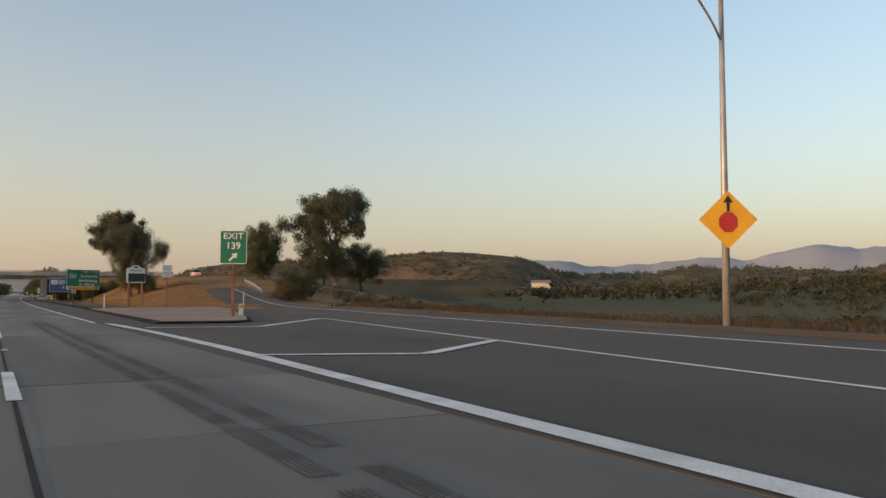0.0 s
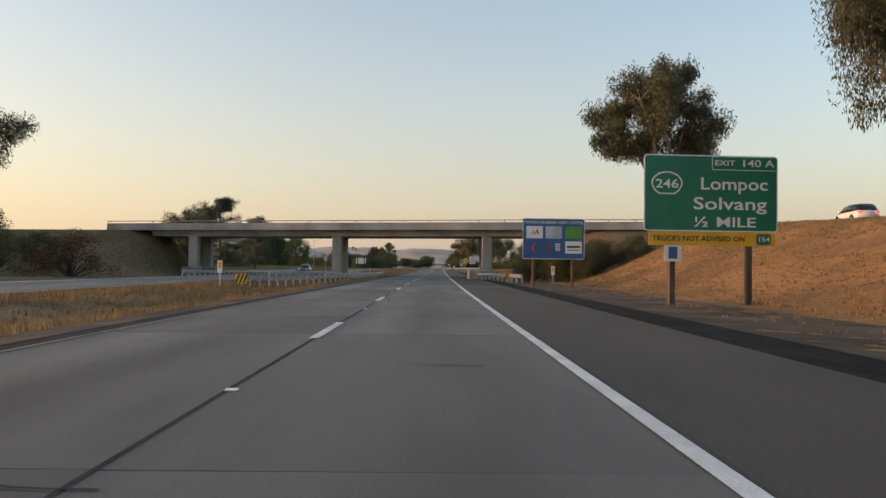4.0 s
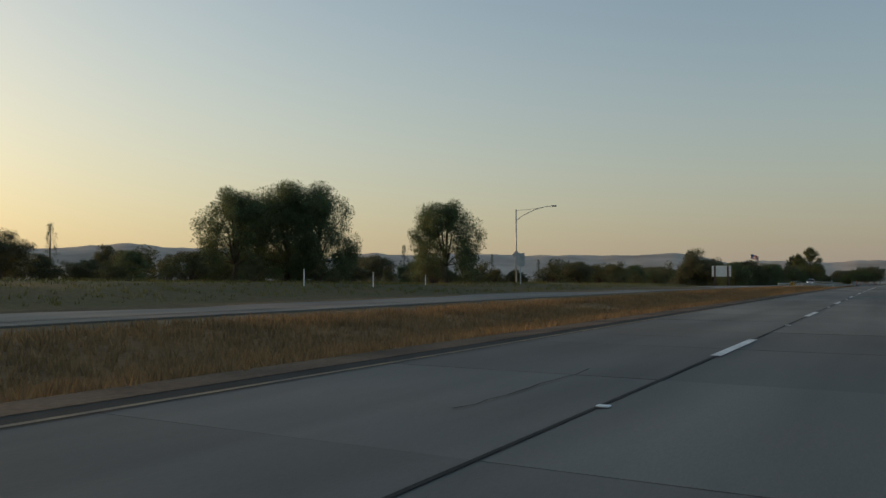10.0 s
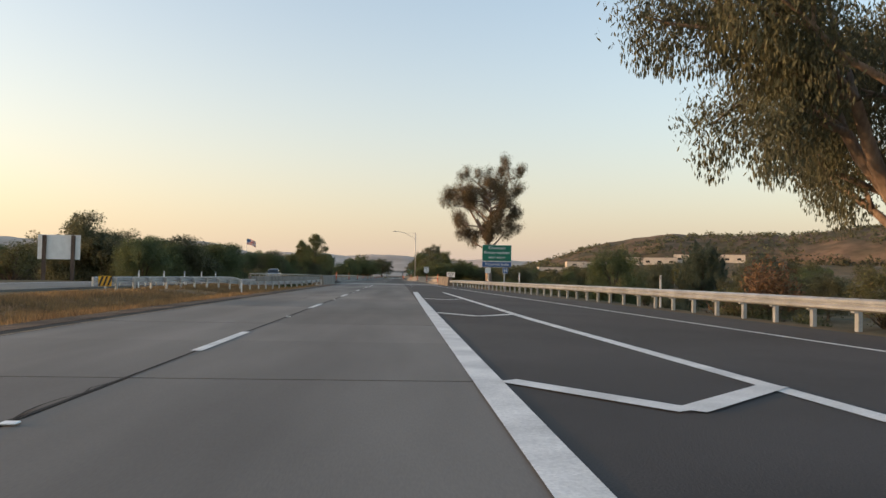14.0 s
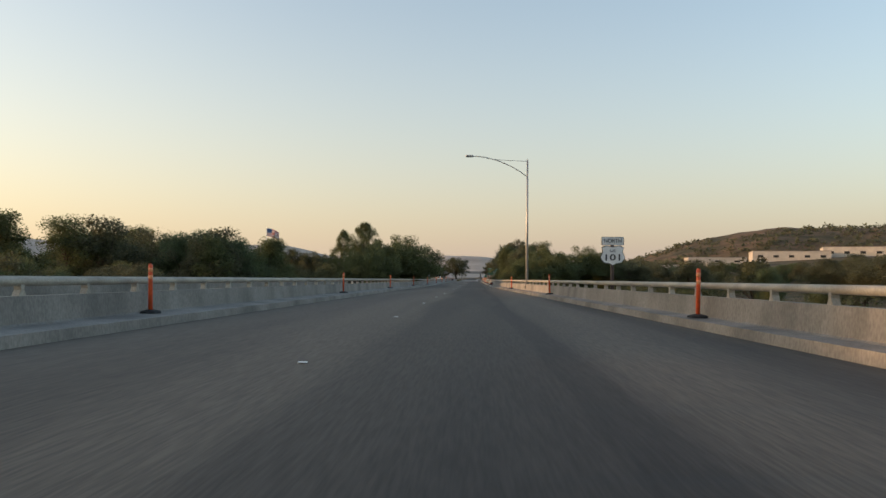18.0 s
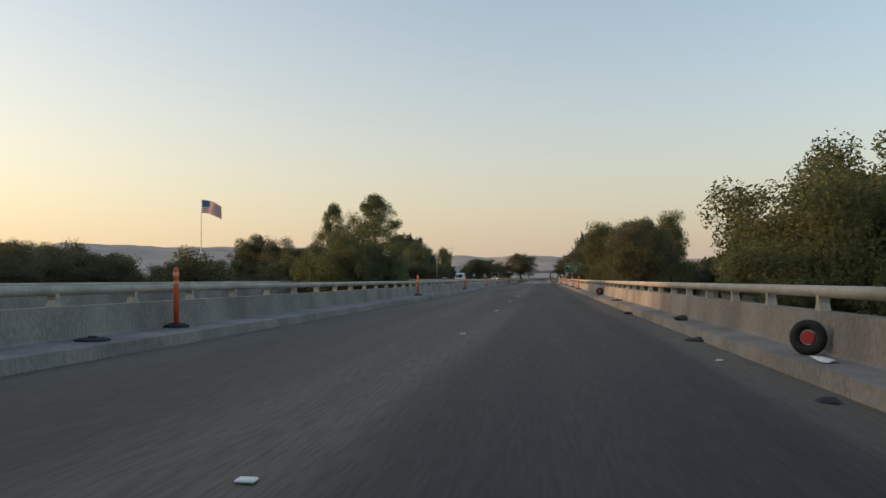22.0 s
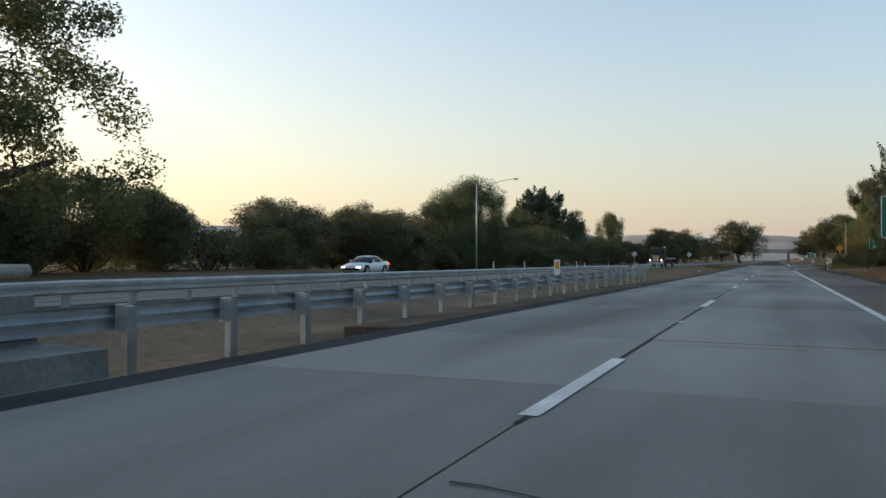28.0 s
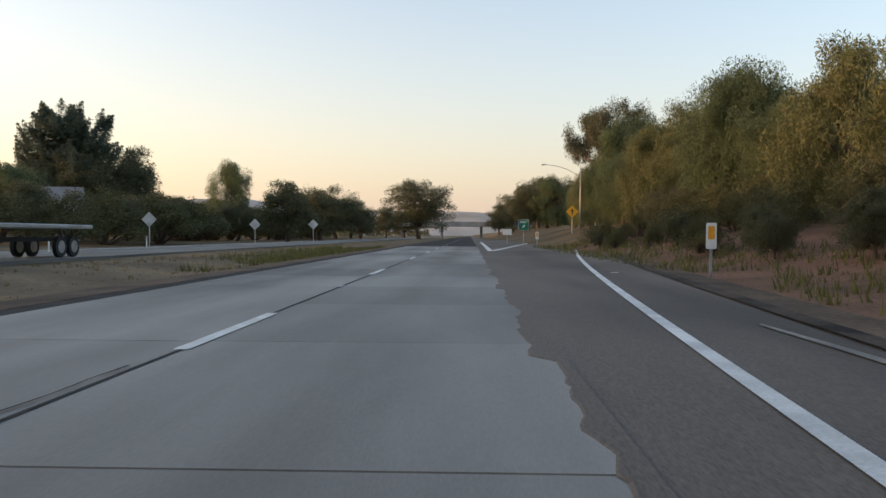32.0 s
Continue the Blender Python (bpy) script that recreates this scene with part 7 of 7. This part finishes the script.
def diamond(x, y, zc, d, label, back=False, turn=0, postmat=None, ground=None):
    s = sign_thing("diamond_sign", x, y, label, turn, ground)
    z0 = 0.0
    post(s, 0, -0.2, zc + d * 0.8, postmat or M_STEEL, 0.09)
    part("panel", polygon_plate([(0, zc - d), (d, zc), (0, zc + d), (-d, zc)], 0.02, -0.0), M_SIGNBACK if back else M_SIGNYELLOW, s)
    return s


s = diamond(6.8, 312, 2.9, 0.85, "yellow diamond merge sign")
arrow_up(s, 0, 2.9, 0.8, 0, M_SIGNBLACK, -0.012)
diamond(-31.3, 806, 2.3, 0.6, "bare metal back of a diamond sign", True, 35, ground=0.3)
diamond(-19.5, 811, 3.3, 0.85, "bare metal back of a large diamond sign", True, 15, ground=0.3)
for x, y in ((-33, 1010), (-30, 1040), (-24, 1052)):
    diamond(x, y, 2.9, 0.8, "bare metal back of a diamond sign", True)
diamond(-41.3, 374.6, 3.6, 0.6, "bare metal back of a diamond sign on the lamp mast", True)
s = diamond(14.7, 1037, 3.0, 0.85, "yellow diamond warning sign beside the exit")
arrow_up(s, 0, 3.0, 0.8, 0, M_SIGNBLACK, -0.012)

s = sign_thing("reservation_sign", 11.7, 487.5, "green and blue guide sign with white lettering", 3, 0.55)
for px in (-0.9, 0.9):
    post(s, px, -1.5, 4.6, M_STEEL, 0.12)
panel(s, 3.35, 1.85, 4.1, M_GREEN, M_SIGNWHITE, edge=0.03)
for body, zz, size, w in (("Chumash", 4.68, 0.42, 1.9), ("Reservation", 4.15, 0.42, 2.9), ("NEXT RIGHT", 3.58, 0.3, 1.9)):
    words(s, body, 0, zz, size, M_SIGNWHITE, -0.022, w)
panel(s, 3.35, 0.62, 2.82, M_BLUE, M_SIGNWHITE, edge=0.025, name="lower_panel", r=0.05)
words(s, "Tourist Info", 0, 2.82, 0.38, M_SIGNWHITE, -0.022, 2.8)
panel(s, 0.62, 0.62, 2.12, M_SIGNWHITE, x=-1.0, name="small_plate", r=0.05)
panel(s, 0.62, 0.62, 2.12, M_BLUE, M_SIGNWHITE, x=1.0, name="small_plate", r=0.05, edge=0.02)
words(s, "H", 1.0, 2.12, 0.5, M_SIGNWHITE, -0.022)

s = sign_thing("river_sign", 7.9, 508, "white river name sign beside the bridge end", -6, 0.62)
post(s, 0, -1.5, 1.6, M_STEEL)
panel(s, 1.15, 0.72, 1.55, M_SIGNWHITE, M_SIGNBACK, edge=0.015, r=0.03)
words(s, "SANTA YNEZ", 0, 1.7, 0.2, M_SIGNBLACK, -0.02, 0.85)
words(s, "RIVER", 0, 1.46, 0.2, M_SIGNBLACK, -0.02, 0.5)

s = sign_thing("route_sign", 5.95, 549.2, "white route shield with black number on a steel post", 0, -0.85)
post(s, 0, -1.2, 4.4, M_DARKWOOD, 0.13)
panel(s, 0.95, 0.36, 4.37, M_SIGNWHITE, M_SIGNBLACK, name="direction_plate", r=0.04, edge=0.02)
words(s, "NORTH", 0, 4.37, 0.25, M_SIGNBLACK, -0.02, 0.74)
sh = [(-0.5, 3.95), (-0.3, 4.06), (0, 3.98), (0.3, 4.06), (0.5, 3.95), (0.45, 3.7), (0.56, 3.35), (0.42, 3.08), (0.12, 3.0), (0, 2.9), (-0.12, 3.0), (-0.42, 3.08), (-0.56, 3.35), (-0.45, 3.7)]
sh = [(px * 0.9, 3.75 + (pz - 3.48) * 0.7) for px, pz in sh]
part("shield", polygon_plate([(px * 1.06, 3.75 + (pz - 3.75) * 1.07) for px, pz in sh], 0.02, 0.0), M_SIGNBLACK, s)
part("shield_face", polygon_plate(sh, 0.01, -0.012), M_SIGNWHITE, s)
words(s, "101", 0, 3.66, 0.38, M_SIGNBLACK, -0.02, 0.62)
words(s, "US", 0, 3.95, 0.15, M_SIGNBLACK, -0.02, 0.24)

s = guide_sign(9.0, 872.7, 5.45, 2.95, 3.1, "big green exit guide sign with white lettering on timber posts", 3, (("Lompoc", 0.16, 0.62, 0.62, 0.5), ("Solvang", 0.13, 0.36, 0.62, 0.55)), True, (0.0, 0.14))
for px in (-1.5, 1.5):
    post(s, px, -0.3, 5.2, M_DARKWOOD, 0.2, 0.04)
s = sign_thing("camera_post", 6.5, 860.5, "thin amber post with a black box on top", 0)
post(s, 0, -0.2, 4.3, M_WOOD, 0.09)
part("box", bx(-0.5, 0.5, -0.12, 0.12, 3.95, 4.5, bevel=0.04), M_SIGNBLACK, s)

s = sign_thing("city_limit_sign", 13.75, 942.8, "small green city limit sign on a steel post", 4)
zb = 3.6 - ground_z(13.75, 942.8)
post(s, 0, -0.2, zb + 0.9, M_STEEL)
panel(s, 2.85, 1.5, zb + 0.5, M_GREEN, M_SIGNWHITE, edge=0.025)
words(s, "Buellton", 0, zb + 0.83, 0.48, M_SIGNWHITE, -0.022, 2.15)
words(s, "CITY LIMIT", 0, zb + 0.38, 0.34, M_SIGNWHITE, -0.022, 1.95)
part("text_bar", bx(-1.0, -0.3, -0.02, -0.014, zb - 0.04, zb + 0.06), M_SIGNWHITE, s)
part("text_bar", bx(0.0, 1.0, -0.02, -0.014, zb - 0.04, zb + 0.06), M_SIGNWHITE, s)

s = sign_thing("exit_sign", 7.6, 1030, "small green exit sign in the far gore", 0)
post(s, 0, -0.2, 2.6, M_STEEL)
panel(s, 1.3, 1.4, 2.6, M_GREEN, M_SIGNWHITE, edge=0.03)
words(s, "EXIT", 0, 2.95, 0.34, M_SIGNWHITE, -0.022, 0.9)
arrow_up(s, 0, 2.4, 0.5, 45, M_SIGNWHITE)
s = sign_thing("white_sign", 5.8, 1036, "small white sign in the far gore", 0)
post(s, 0, -0.2, 1.8, M_STEEL)
panel(s, 1.2, 0.8, 1.7, M_SIGNWHITE, r=0.03)

s = sign_thing("billboard_back", -36.8, 488, "white back of a large sign with two dark posts", 0)
panel(s, 4.6, 2.7, 4.2, M_SIGNWHITE, r=0.04)
for px in (-1.55, 1.55):
    part("post", bx(px - 0.2, px + 0.2, -0.2, -0.02, -0.3, 5.5), M_DARKWOOD, s)
s = sign_thing("sign_panel", -35.8, 363.5, "grey back of an upright sign panel on a post", 15)
post(s, 0, -0.2, 3.2, M_STEEL)
panel(s, 0.95, 1.45, 2.75, M_SIGNBACK, r=0.05)
s = sign_thing("small_sign", -33.3, 814, "small bare back of a sign by the opposite road", 10)
post(s, 0, -0.2, 2.0, M_STEEL)
panel(s, 0.8, 0.9, 1.9, M_SIGNBACK, r=0.04)
# signs at the top of the first ramp
s = sign_thing("wrong_way_sign", 45, 196, "red round-panel sign at the top of the ramp", 0, 4.2)
post(s, 0, -0.3, 2.4, M_STEEL)
part("panel", polygon_plate([(0.42 * math.cos(math.tau * k / 16), 2.3 + 0.42 * math.sin(math.tau * k / 16)) for k in range(16)], 0.02), M_SIGNRED, s)
part("bar", bx(-0.3, 0.3, -0.012, -0.002, 2.23, 2.37), M_SIGNWHITE, s)
s = diamond(34, 206, 2.4, 0.6, "orange-red diamond sign at the top of the ramp", ground=4.6)
s.children[1].data.materials[0] = M_SIGNRED
s = sign_thing("amber_panel", 42, 205, "tall amber panel shining in the low sun", 0, 4.4)
part("panel", bx(-0.25, 0.25, -0.03, 0.03, 0.6, 2.0, bevel=0.02), M_AMBER, s)
post(s, 0, -0.3, 1.5, M_STEEL)
w_beam([(30.6, 111), (32.3, 121), (34.0, 134)], label="pale guard rail beside the climbing ramp")
w_beam([(52, 186), (70, 190), (90, 196)], label="pale guard rail at the top of the ramp")

# ---- flag ----
s = thing("flag_pole", Matrix.Translation((-75.6, 800, ground_z(-75.6, 800))), "tall flag pole with a striped flag flying", "flag")
top = 19.3 - ground_z(-75.6, 800)
part("pole", tb([(0, 0, -0.3), (0, 0, top * 0.5), (0, 0, top)], [0.16, 0.12, 0.06], 8), M_SIGNWHITE, s)
bm = bmesh.new()
rows = []
for i in range(15):
    u = i / 14
    col = []
    for j in range(14):
        v = j / 13
        col.append(bm.verts.new((0.15 + 4.4 * u, 0.35 * math.sin(u * 7 + v) * u, top - 0.2 - 2.9 * v - 1.5 * u * u)))
    rows.append(col)
for a, b in zip(rows, rows[1:]):
    for j in range(13):
        f = bm.faces.new((a[j], a[j + 1], b[j + 1], b[j]))
        f.material_index = 2 if (rows.index(a) < 6 and j < 7) else j % 2
fl = part("flag_cloth", bm, None, s, smooth=True)
for m in (M_SIGNRED, M_SIGNWHITE, M_BLUE):
    fl.data.materials.append(m)


# ---- vehicles ----
def wheel(th, x, y, r=0.33):
    w = part("wheel", tb([(x - 0.1, y, r), (x + 0.1, y, r)], r, 16), M_RUBBER, th)
    part("rim", tb([(x - 0.115, y, r), (x + 0.115, y, r)], r * 0.6, 12), M_STEEL, w)
    return w


# stations along the car: y, half width, sill, belt; then of its cabin: y, half width at the roof, roof height
CARS = {
    "sedan": (4.7, 1.82, 0.33, [(-2.36, 0.6, 0.36, 0.6), (-2.2, 0.8, 0.26, 0.7), (-1.6, 0.88, 0.22, 0.83), (-0.9, 0.9, 0.2, 0.93), (0.6, 0.91, 0.2, 0.96), (1.5, 0.9, 0.22, 1.0), (2.15, 0.84, 0.28, 1.01), (2.36, 0.68, 0.4, 0.93)], [(-1.05, 0.74, 0.93), (-0.35, 0.66, 1.35), (0.35, 0.65, 1.43), (0.95, 0.65, 1.37), (1.85, 0.7, 1.01)]),
    "suv": (4.7, 1.9, 0.37, [(-2.36, 0.65, 0.4, 0.75), (-2.2, 0.85, 0.3, 0.88), (-1.5, 0.93, 0.27, 1.0), (-0.9, 0.94, 0.25, 1.06), (1.6, 0.94, 0.25, 1.1), (2.2, 0.9, 0.3, 1.1), (2.36, 0.78, 0.42, 1.05)], [(-1.2, 0.8, 1.06), (-0.5, 0.7, 1.6), (0.4, 0.7, 1.7), (1.7, 0.69, 1.66), (2.28, 0.74, 1.1)]),
    "pickup": (5.6, 2.0, 0.4, [(-2.82, 0.75, 0.5, 0.95), (-2.65, 0.95, 0.4, 1.06), (-1.3, 0.99, 0.36, 1.16), (0.9, 1.0, 0.36, 1.2), (2.65, 0.98, 0.42, 1.2), (2.82, 0.9, 0.5, 1.14)], [(-1.35, 0.86, 1.16), (-0.55, 0.76, 1.78), (0.2, 0.76, 1.88), (0.8, 0.76, 1.84), (1.05, 0.82, 1.2)]),
    "van": (6.2, 2.1, 0.38, [(-3.06, 0.75, 0.5, 0.95), (-2.8, 0.98, 0.4, 1.15), (-2.2, 1.03, 0.36, 1.3), (0.5, 1.05, 0.36, 1.35), (2.9, 1.04, 0.4, 1.35), (3.06, 0.98, 0.5, 1.3)], [(-2.45, 0.88, 1.26), (-1.6, 0.84, 2.3), (0.0, 0.86, 2.45), (2.9, 0.86, 2.45), (3.02, 0.92, 1.32)]),
}


def hull(rings):
    """A closed shell through half rings of (x, y, z), mirrored in x."""
    bm = bmesh.new()
    rows = [[bm.verts.new(p) for p in ring] + [bm.verts.new((-x, y, z)) for x, y, z in ring[::-1] if x > 1e-6] for ring in rings]
    n = len(rows[0])
    for q, r in zip(rows, rows[1:]):
        for k in range(n):
            bm.faces.new((q[k], q[(k + 1) % n], r[(k + 1) % n], r[k]))
    bm.faces.new(rows[0])
    bm.faces.new(rows[-1][::-1])
    bmesh.ops.recalc_face_normals(bm, faces=bm.faces)
    return bm


def car(name, x, y, z, turn, paint, label, kind="sedan", lit=True):
    """A road vehicle that points to local -Y."""
    th = thing(name, Matrix.Translation((x, y, z)) @ Matrix.Rotation(radians(turn), 4, "Z"), label, "car")
    L, W, R, low, top = CARS[kind]
    part("body", hull([[(0, sy, zl), (w * 0.86, sy, zl), (w, sy, zl + 0.14), (w, sy, (zl + zb) / 2 + 0.06), (w * 0.95, sy, zb - 0.07), (w * 0.84, sy, zb), (0, sy, zb + 0.03)] for sy, w, zl, zb in low]), paint, th, smooth=True)
    belt = min(p[2] for p in top)
    cabin = [[(0, sy, belt - 0.1), (w + 0.13, sy, belt - 0.08), (w + 0.02, sy, max(zt - 0.09, belt - 0.04)), (w * 0.82, sy, max(zt - 0.02, belt)), (0, sy, max(zt, belt + 0.01))] for sy, w, zt in top]
    part("cabin", hull(cabin), paint if kind == "van" else M_GLASS, th, "" if kind == "van" else "dark windows", smooth=True)
    part("roof", hull([[(0, sy, zt - 0.1), (w * 0.93, sy, zt - 0.075), (w * 0.8, sy, zt + 0.0), (0, sy, zt + 0.022)] for sy, w, zt in top[1:4]]), paint, th, smooth=True)
    if kind == "van":
        part("windscreen", hull([[(0, sy, zz - 0.05), (w, sy, zz - 0.05), (w * 0.95, sy, zz), (0, sy, zz)] for sy, w, zz in ((-2.48, 0.8, 1.36), (-1.82, 0.76, 2.1))]), M_GLASS, th)
    for s in (-1, 1):
        for wy in (-L * 0.31, L * 0.29):
            part("wheel_arch", tb([(s * (W / 2 - 0.2), wy, R + 0.02), (s * (W / 2 + 0.004), wy, R + 0.02)], R + 0.07, 18), M_RUBBER, th, "dark wheel arch")
            wheel(th, s * (W / 2 - 0.085), wy, R)
        part("side_mirror", bx(s * (W / 2 + 0.06) - 0.09, s * (W / 2 + 0.06) + 0.09, top[0][0] + 0.35, top[0][0] + 0.5, belt + 0.02, belt + 0.17, bevel=0.03), paint, th)
        part("headlight", bx(s * 0.62 - 0.17, s * 0.62 + 0.17, -L / 2 - 0.03, -L / 2 + 0.14, low[0][3] - 0.1, low[0][3] + 0.04, bevel=0.03), M_LAMP if lit else M_STEEL, th, "lit headlight" if lit else "unlit headlight")
        part("tail_light", bx(s * 0.66 - 0.14, s * 0.66 + 0.14, L / 2 - 0.12, L / 2 + 0.03, low[-1][3] - 0.2, low[-1][3] - 0.03, bevel=0.03), M_TAIL, th, "red tail light")
    part("bumper", bx(-W / 2 + 0.2, W / 2 - 0.2, -L / 2 - 0.05, -L / 2 + 0.2, low[0][2], low[0][2] + 0.16, bevel=0.04), M_RUBBER, th)
    return th


car("sedan_car", -22.6, 246.0, road_z(246) + 0.03, 0, M_CARDARK, "dark sedan car on the opposite carriageway", lit=False)
car("pickup_car", sb_x(537) + 1.2, 533, road_z(533) + 0.03, 0, M_CARGREY, "grey pickup truck with lit headlights", "pickup")
car("sedan_car", -29.0, 862.4, road_z(862) + 0.03, 0, M_CARWHITE, "pale sedan car behind the guard rail")
car("delivery_van", sb_x(820) + 1.6, 819.6, road_z(820) + 0.03, 0, M_CARWHITE, "white delivery van on the opposite carriageway", "van")
car("suv_car", gore_x(178) + 2.2, 178, road_z(178) + ramp_z(178) + 0.02, 175, M_CARWHITE, "white suv with red tail lights climbing the ramp", "suv")


def flatbed(x, y, z):
    th = thing("flatbed_truck", Matrix.Translation((x, y, z)), "dark truck tractor pulling an empty flatbed trailer", "truck")
    part("cab", bx(-1.2, 1.2, -1.2, 1.4, 0.9, 3.5, bevel=0.18), M_CARDARK, th)
    part("hood", bx(-1.0, 1.0, -3.2, -1.1, 0.8, 2.1, bevel=0.2), M_CARDARK, th)
    part("windscreen", bx(-1.02, 1.02, -1.26, -1.15, 2.2, 3.05, bevel=0.04), M_GLASS, th)
    part("grille", bx(-0.5, 0.5, -3.26, -3.15, 0.95, 1.95, bevel=0.04), M_STEEL, th)
    part("grille_light", bx(-0.25, 0.25, -3.3, -3.24, 1.1, 1.8), M_AMBER, th, "amber lights on the grille")
    part("bumper", bx(-1.2, 1.2, -3.4, -3.15, 0.45, 0.85, bevel=0.06), M_STEEL, th)
    for s in (-1, 1):
        part("headlight", bx(s * 0.95 - 0.14, s * 0.95 + 0.14, -3.3, -3.18, 1.0, 1.3, bevel=0.03), M_LAMP, th, "lit headlight")
        part("mirror", bx(s * 1.45 - 0.08, s * 1.45 + 0.08, -1.0, -0.85, 2.2, 2.9, bevel=0.03), M_CARDARK, th)
        for wy in (-2.3, 2.0, 3.2, 11.5, 12.7):
            wheel(th, s * 1.0, wy, 0.5)
    part("chassis", bx(-0.5, 0.5, -3.0, 14.0, 0.75, 0.95), M_RUBBER, th)
    part("bed", bx(-1.3, 1.3, 1.9, 14.2, 1.35, 1.55, bevel=0.03), M_STEEL, th)
    return th


flatbed(-19.6, 953, road_z(953) + 0.03)


# ---- buildings ----
def warehouse(x, y, z, w, d, h, turn, label, roof=False):
    th = thing("warehouse", Matrix.Translation((x, y, z)) @ Matrix.Rotation(radians(turn), 4, "Z"), label, "building")
    part("wall", bx(-w / 2, w / 2, -d / 2, d / 2, -4, h), M_STUCCO, th)
    part("roof", bx(-w / 2 - 0.2, w / 2 + 0.2, -d / 2 - 0.2, d / 2 + 0.2, h, h + 0.35), M_ROOF, th)
    n = max(2, int(w / 9))
    for i in range(n):
        cx = -w / 2 + w * (i + 0.5) / n
        part("pilaster", bx(cx - w / n / 2 - 0.15, cx - w / n / 2 + 0.15, -d / 2 - 0.12, -d / 2, -2, h), M_STUCCO, th)
        win = part("window", bx(cx - 1.6, cx + 1.6, -d / 2 - 0.06, -d / 2 + 0.02, h * 0.55, h * 0.72), M_GLASS, th)
        part("door", bx(cx - 1.2, cx + 1.2, -d / 2 - 0.08, -d / 2 + 0.02, -1.5, 1.6), M_ROOF, th)
    return th


warehouse(205, 1040, ground_z(205, 1040) - 4, 46, 30, 9, -14, "long pale warehouse with a flat roof below the hill")
warehouse(262, 1052, ground_z(262, 1052) - 3.5, 56, 34, 10, -20, "long pale warehouse with a flat roof below the hill")
warehouse(150, 1015, ground_z(150, 1015) - 1, 34, 22, 6.5, -8, "low pale warehouse among the trees")
warehouse(118, 990, ground_z(118, 990) - 2, 24, 18, 6, -5, "low pale warehouse among the trees")


def house(x, y, z, w, d, h, turn, label):
    th = thing("house", Matrix.Translation((x, y, z)) @ Matrix.Rotation(radians(turn), 4, "Z"), label, "house")
    part("wall", bx(-w / 2, w / 2, -d / 2, d / 2, -2, h), M_STUCCO, th)
    bm = bmesh.new()
    a = [bm.verts.new((s * (w / 2 + 0.4), q, zz)) for s in (-1, 1) for q, zz in ((-d / 2 - 0.4, h), (0, h + d * 0.28), (d / 2 + 0.4, h))]
    for f in ((0, 1, 4, 3), (1, 2, 5, 4), (0, 2, 1), (3, 4, 5), (0, 3, 5, 2)):
        bm.faces.new([a[i] for i in f])
    bmesh.ops.recalc_face_normals(bm, faces=bm.faces)
    part("roof", bm, M_ROOF, th)
    for cx in (-w * 0.28, 0.1, w * 0.3):
        part("window", bx(cx - 0.6, cx + 0.6, -d / 2 - 0.05, -d / 2 + 0.02, h - 1.7, h - 0.6), M_GLASS, th)
    return th


house(-66, 1047, ground_z(-66, 1047) + 1.8, 13, 8, 4.2, 20, "pale house with a gabled roof behind the trees")
house(-74, 1052, ground_z(-74, 1052) + 1.5, 11, 8, 4.0, 25, "pale house with a gabled roof behind the trees")
house(-110, 760, -2.0, 12, 8, 4.5, 80, "small pale house among the trees")
house(-125, 805, -2.0, 12, 8, 4.5, 85, "small pale house among the trees")
house(640, 900, ground_z(640, 900), 26, 14, 7, -40, "white farmhouse across the valley")
house(520, 560, ground_z(520, 560), 18, 10, 5, -50, "white farm building across the valley")
house(95, 610, ground_z(95, 610), 14, 9, 4.5, -20, "pale house among trees below the hill")

# ---- second overpass in the distance ----
th = thing("overpass_bridge", Matrix.Translation((0, 1290, 0.3)), "far concrete overpass crossing the road", "bridge", kind="structure")
part("girder", bx(-40, 40, -5, 5, 5.2, 6.6), M_OVER, th)
for dy in (-5.1, 5.0):
    part("parapet", bx(-46, 46, dy, dy + 0.25, 6.6, 7.4), M_OVER, th)
for cx in (-12, 6, 24, -30):
    part("column", bx(cx - 0.6, cx + 0.6, -0.8, 0.8, -0.4, 5.2, bevel=0.1), M_OVER, th)

lay_slabs(-30, 491)
lay_slabs(807.6, 1010)
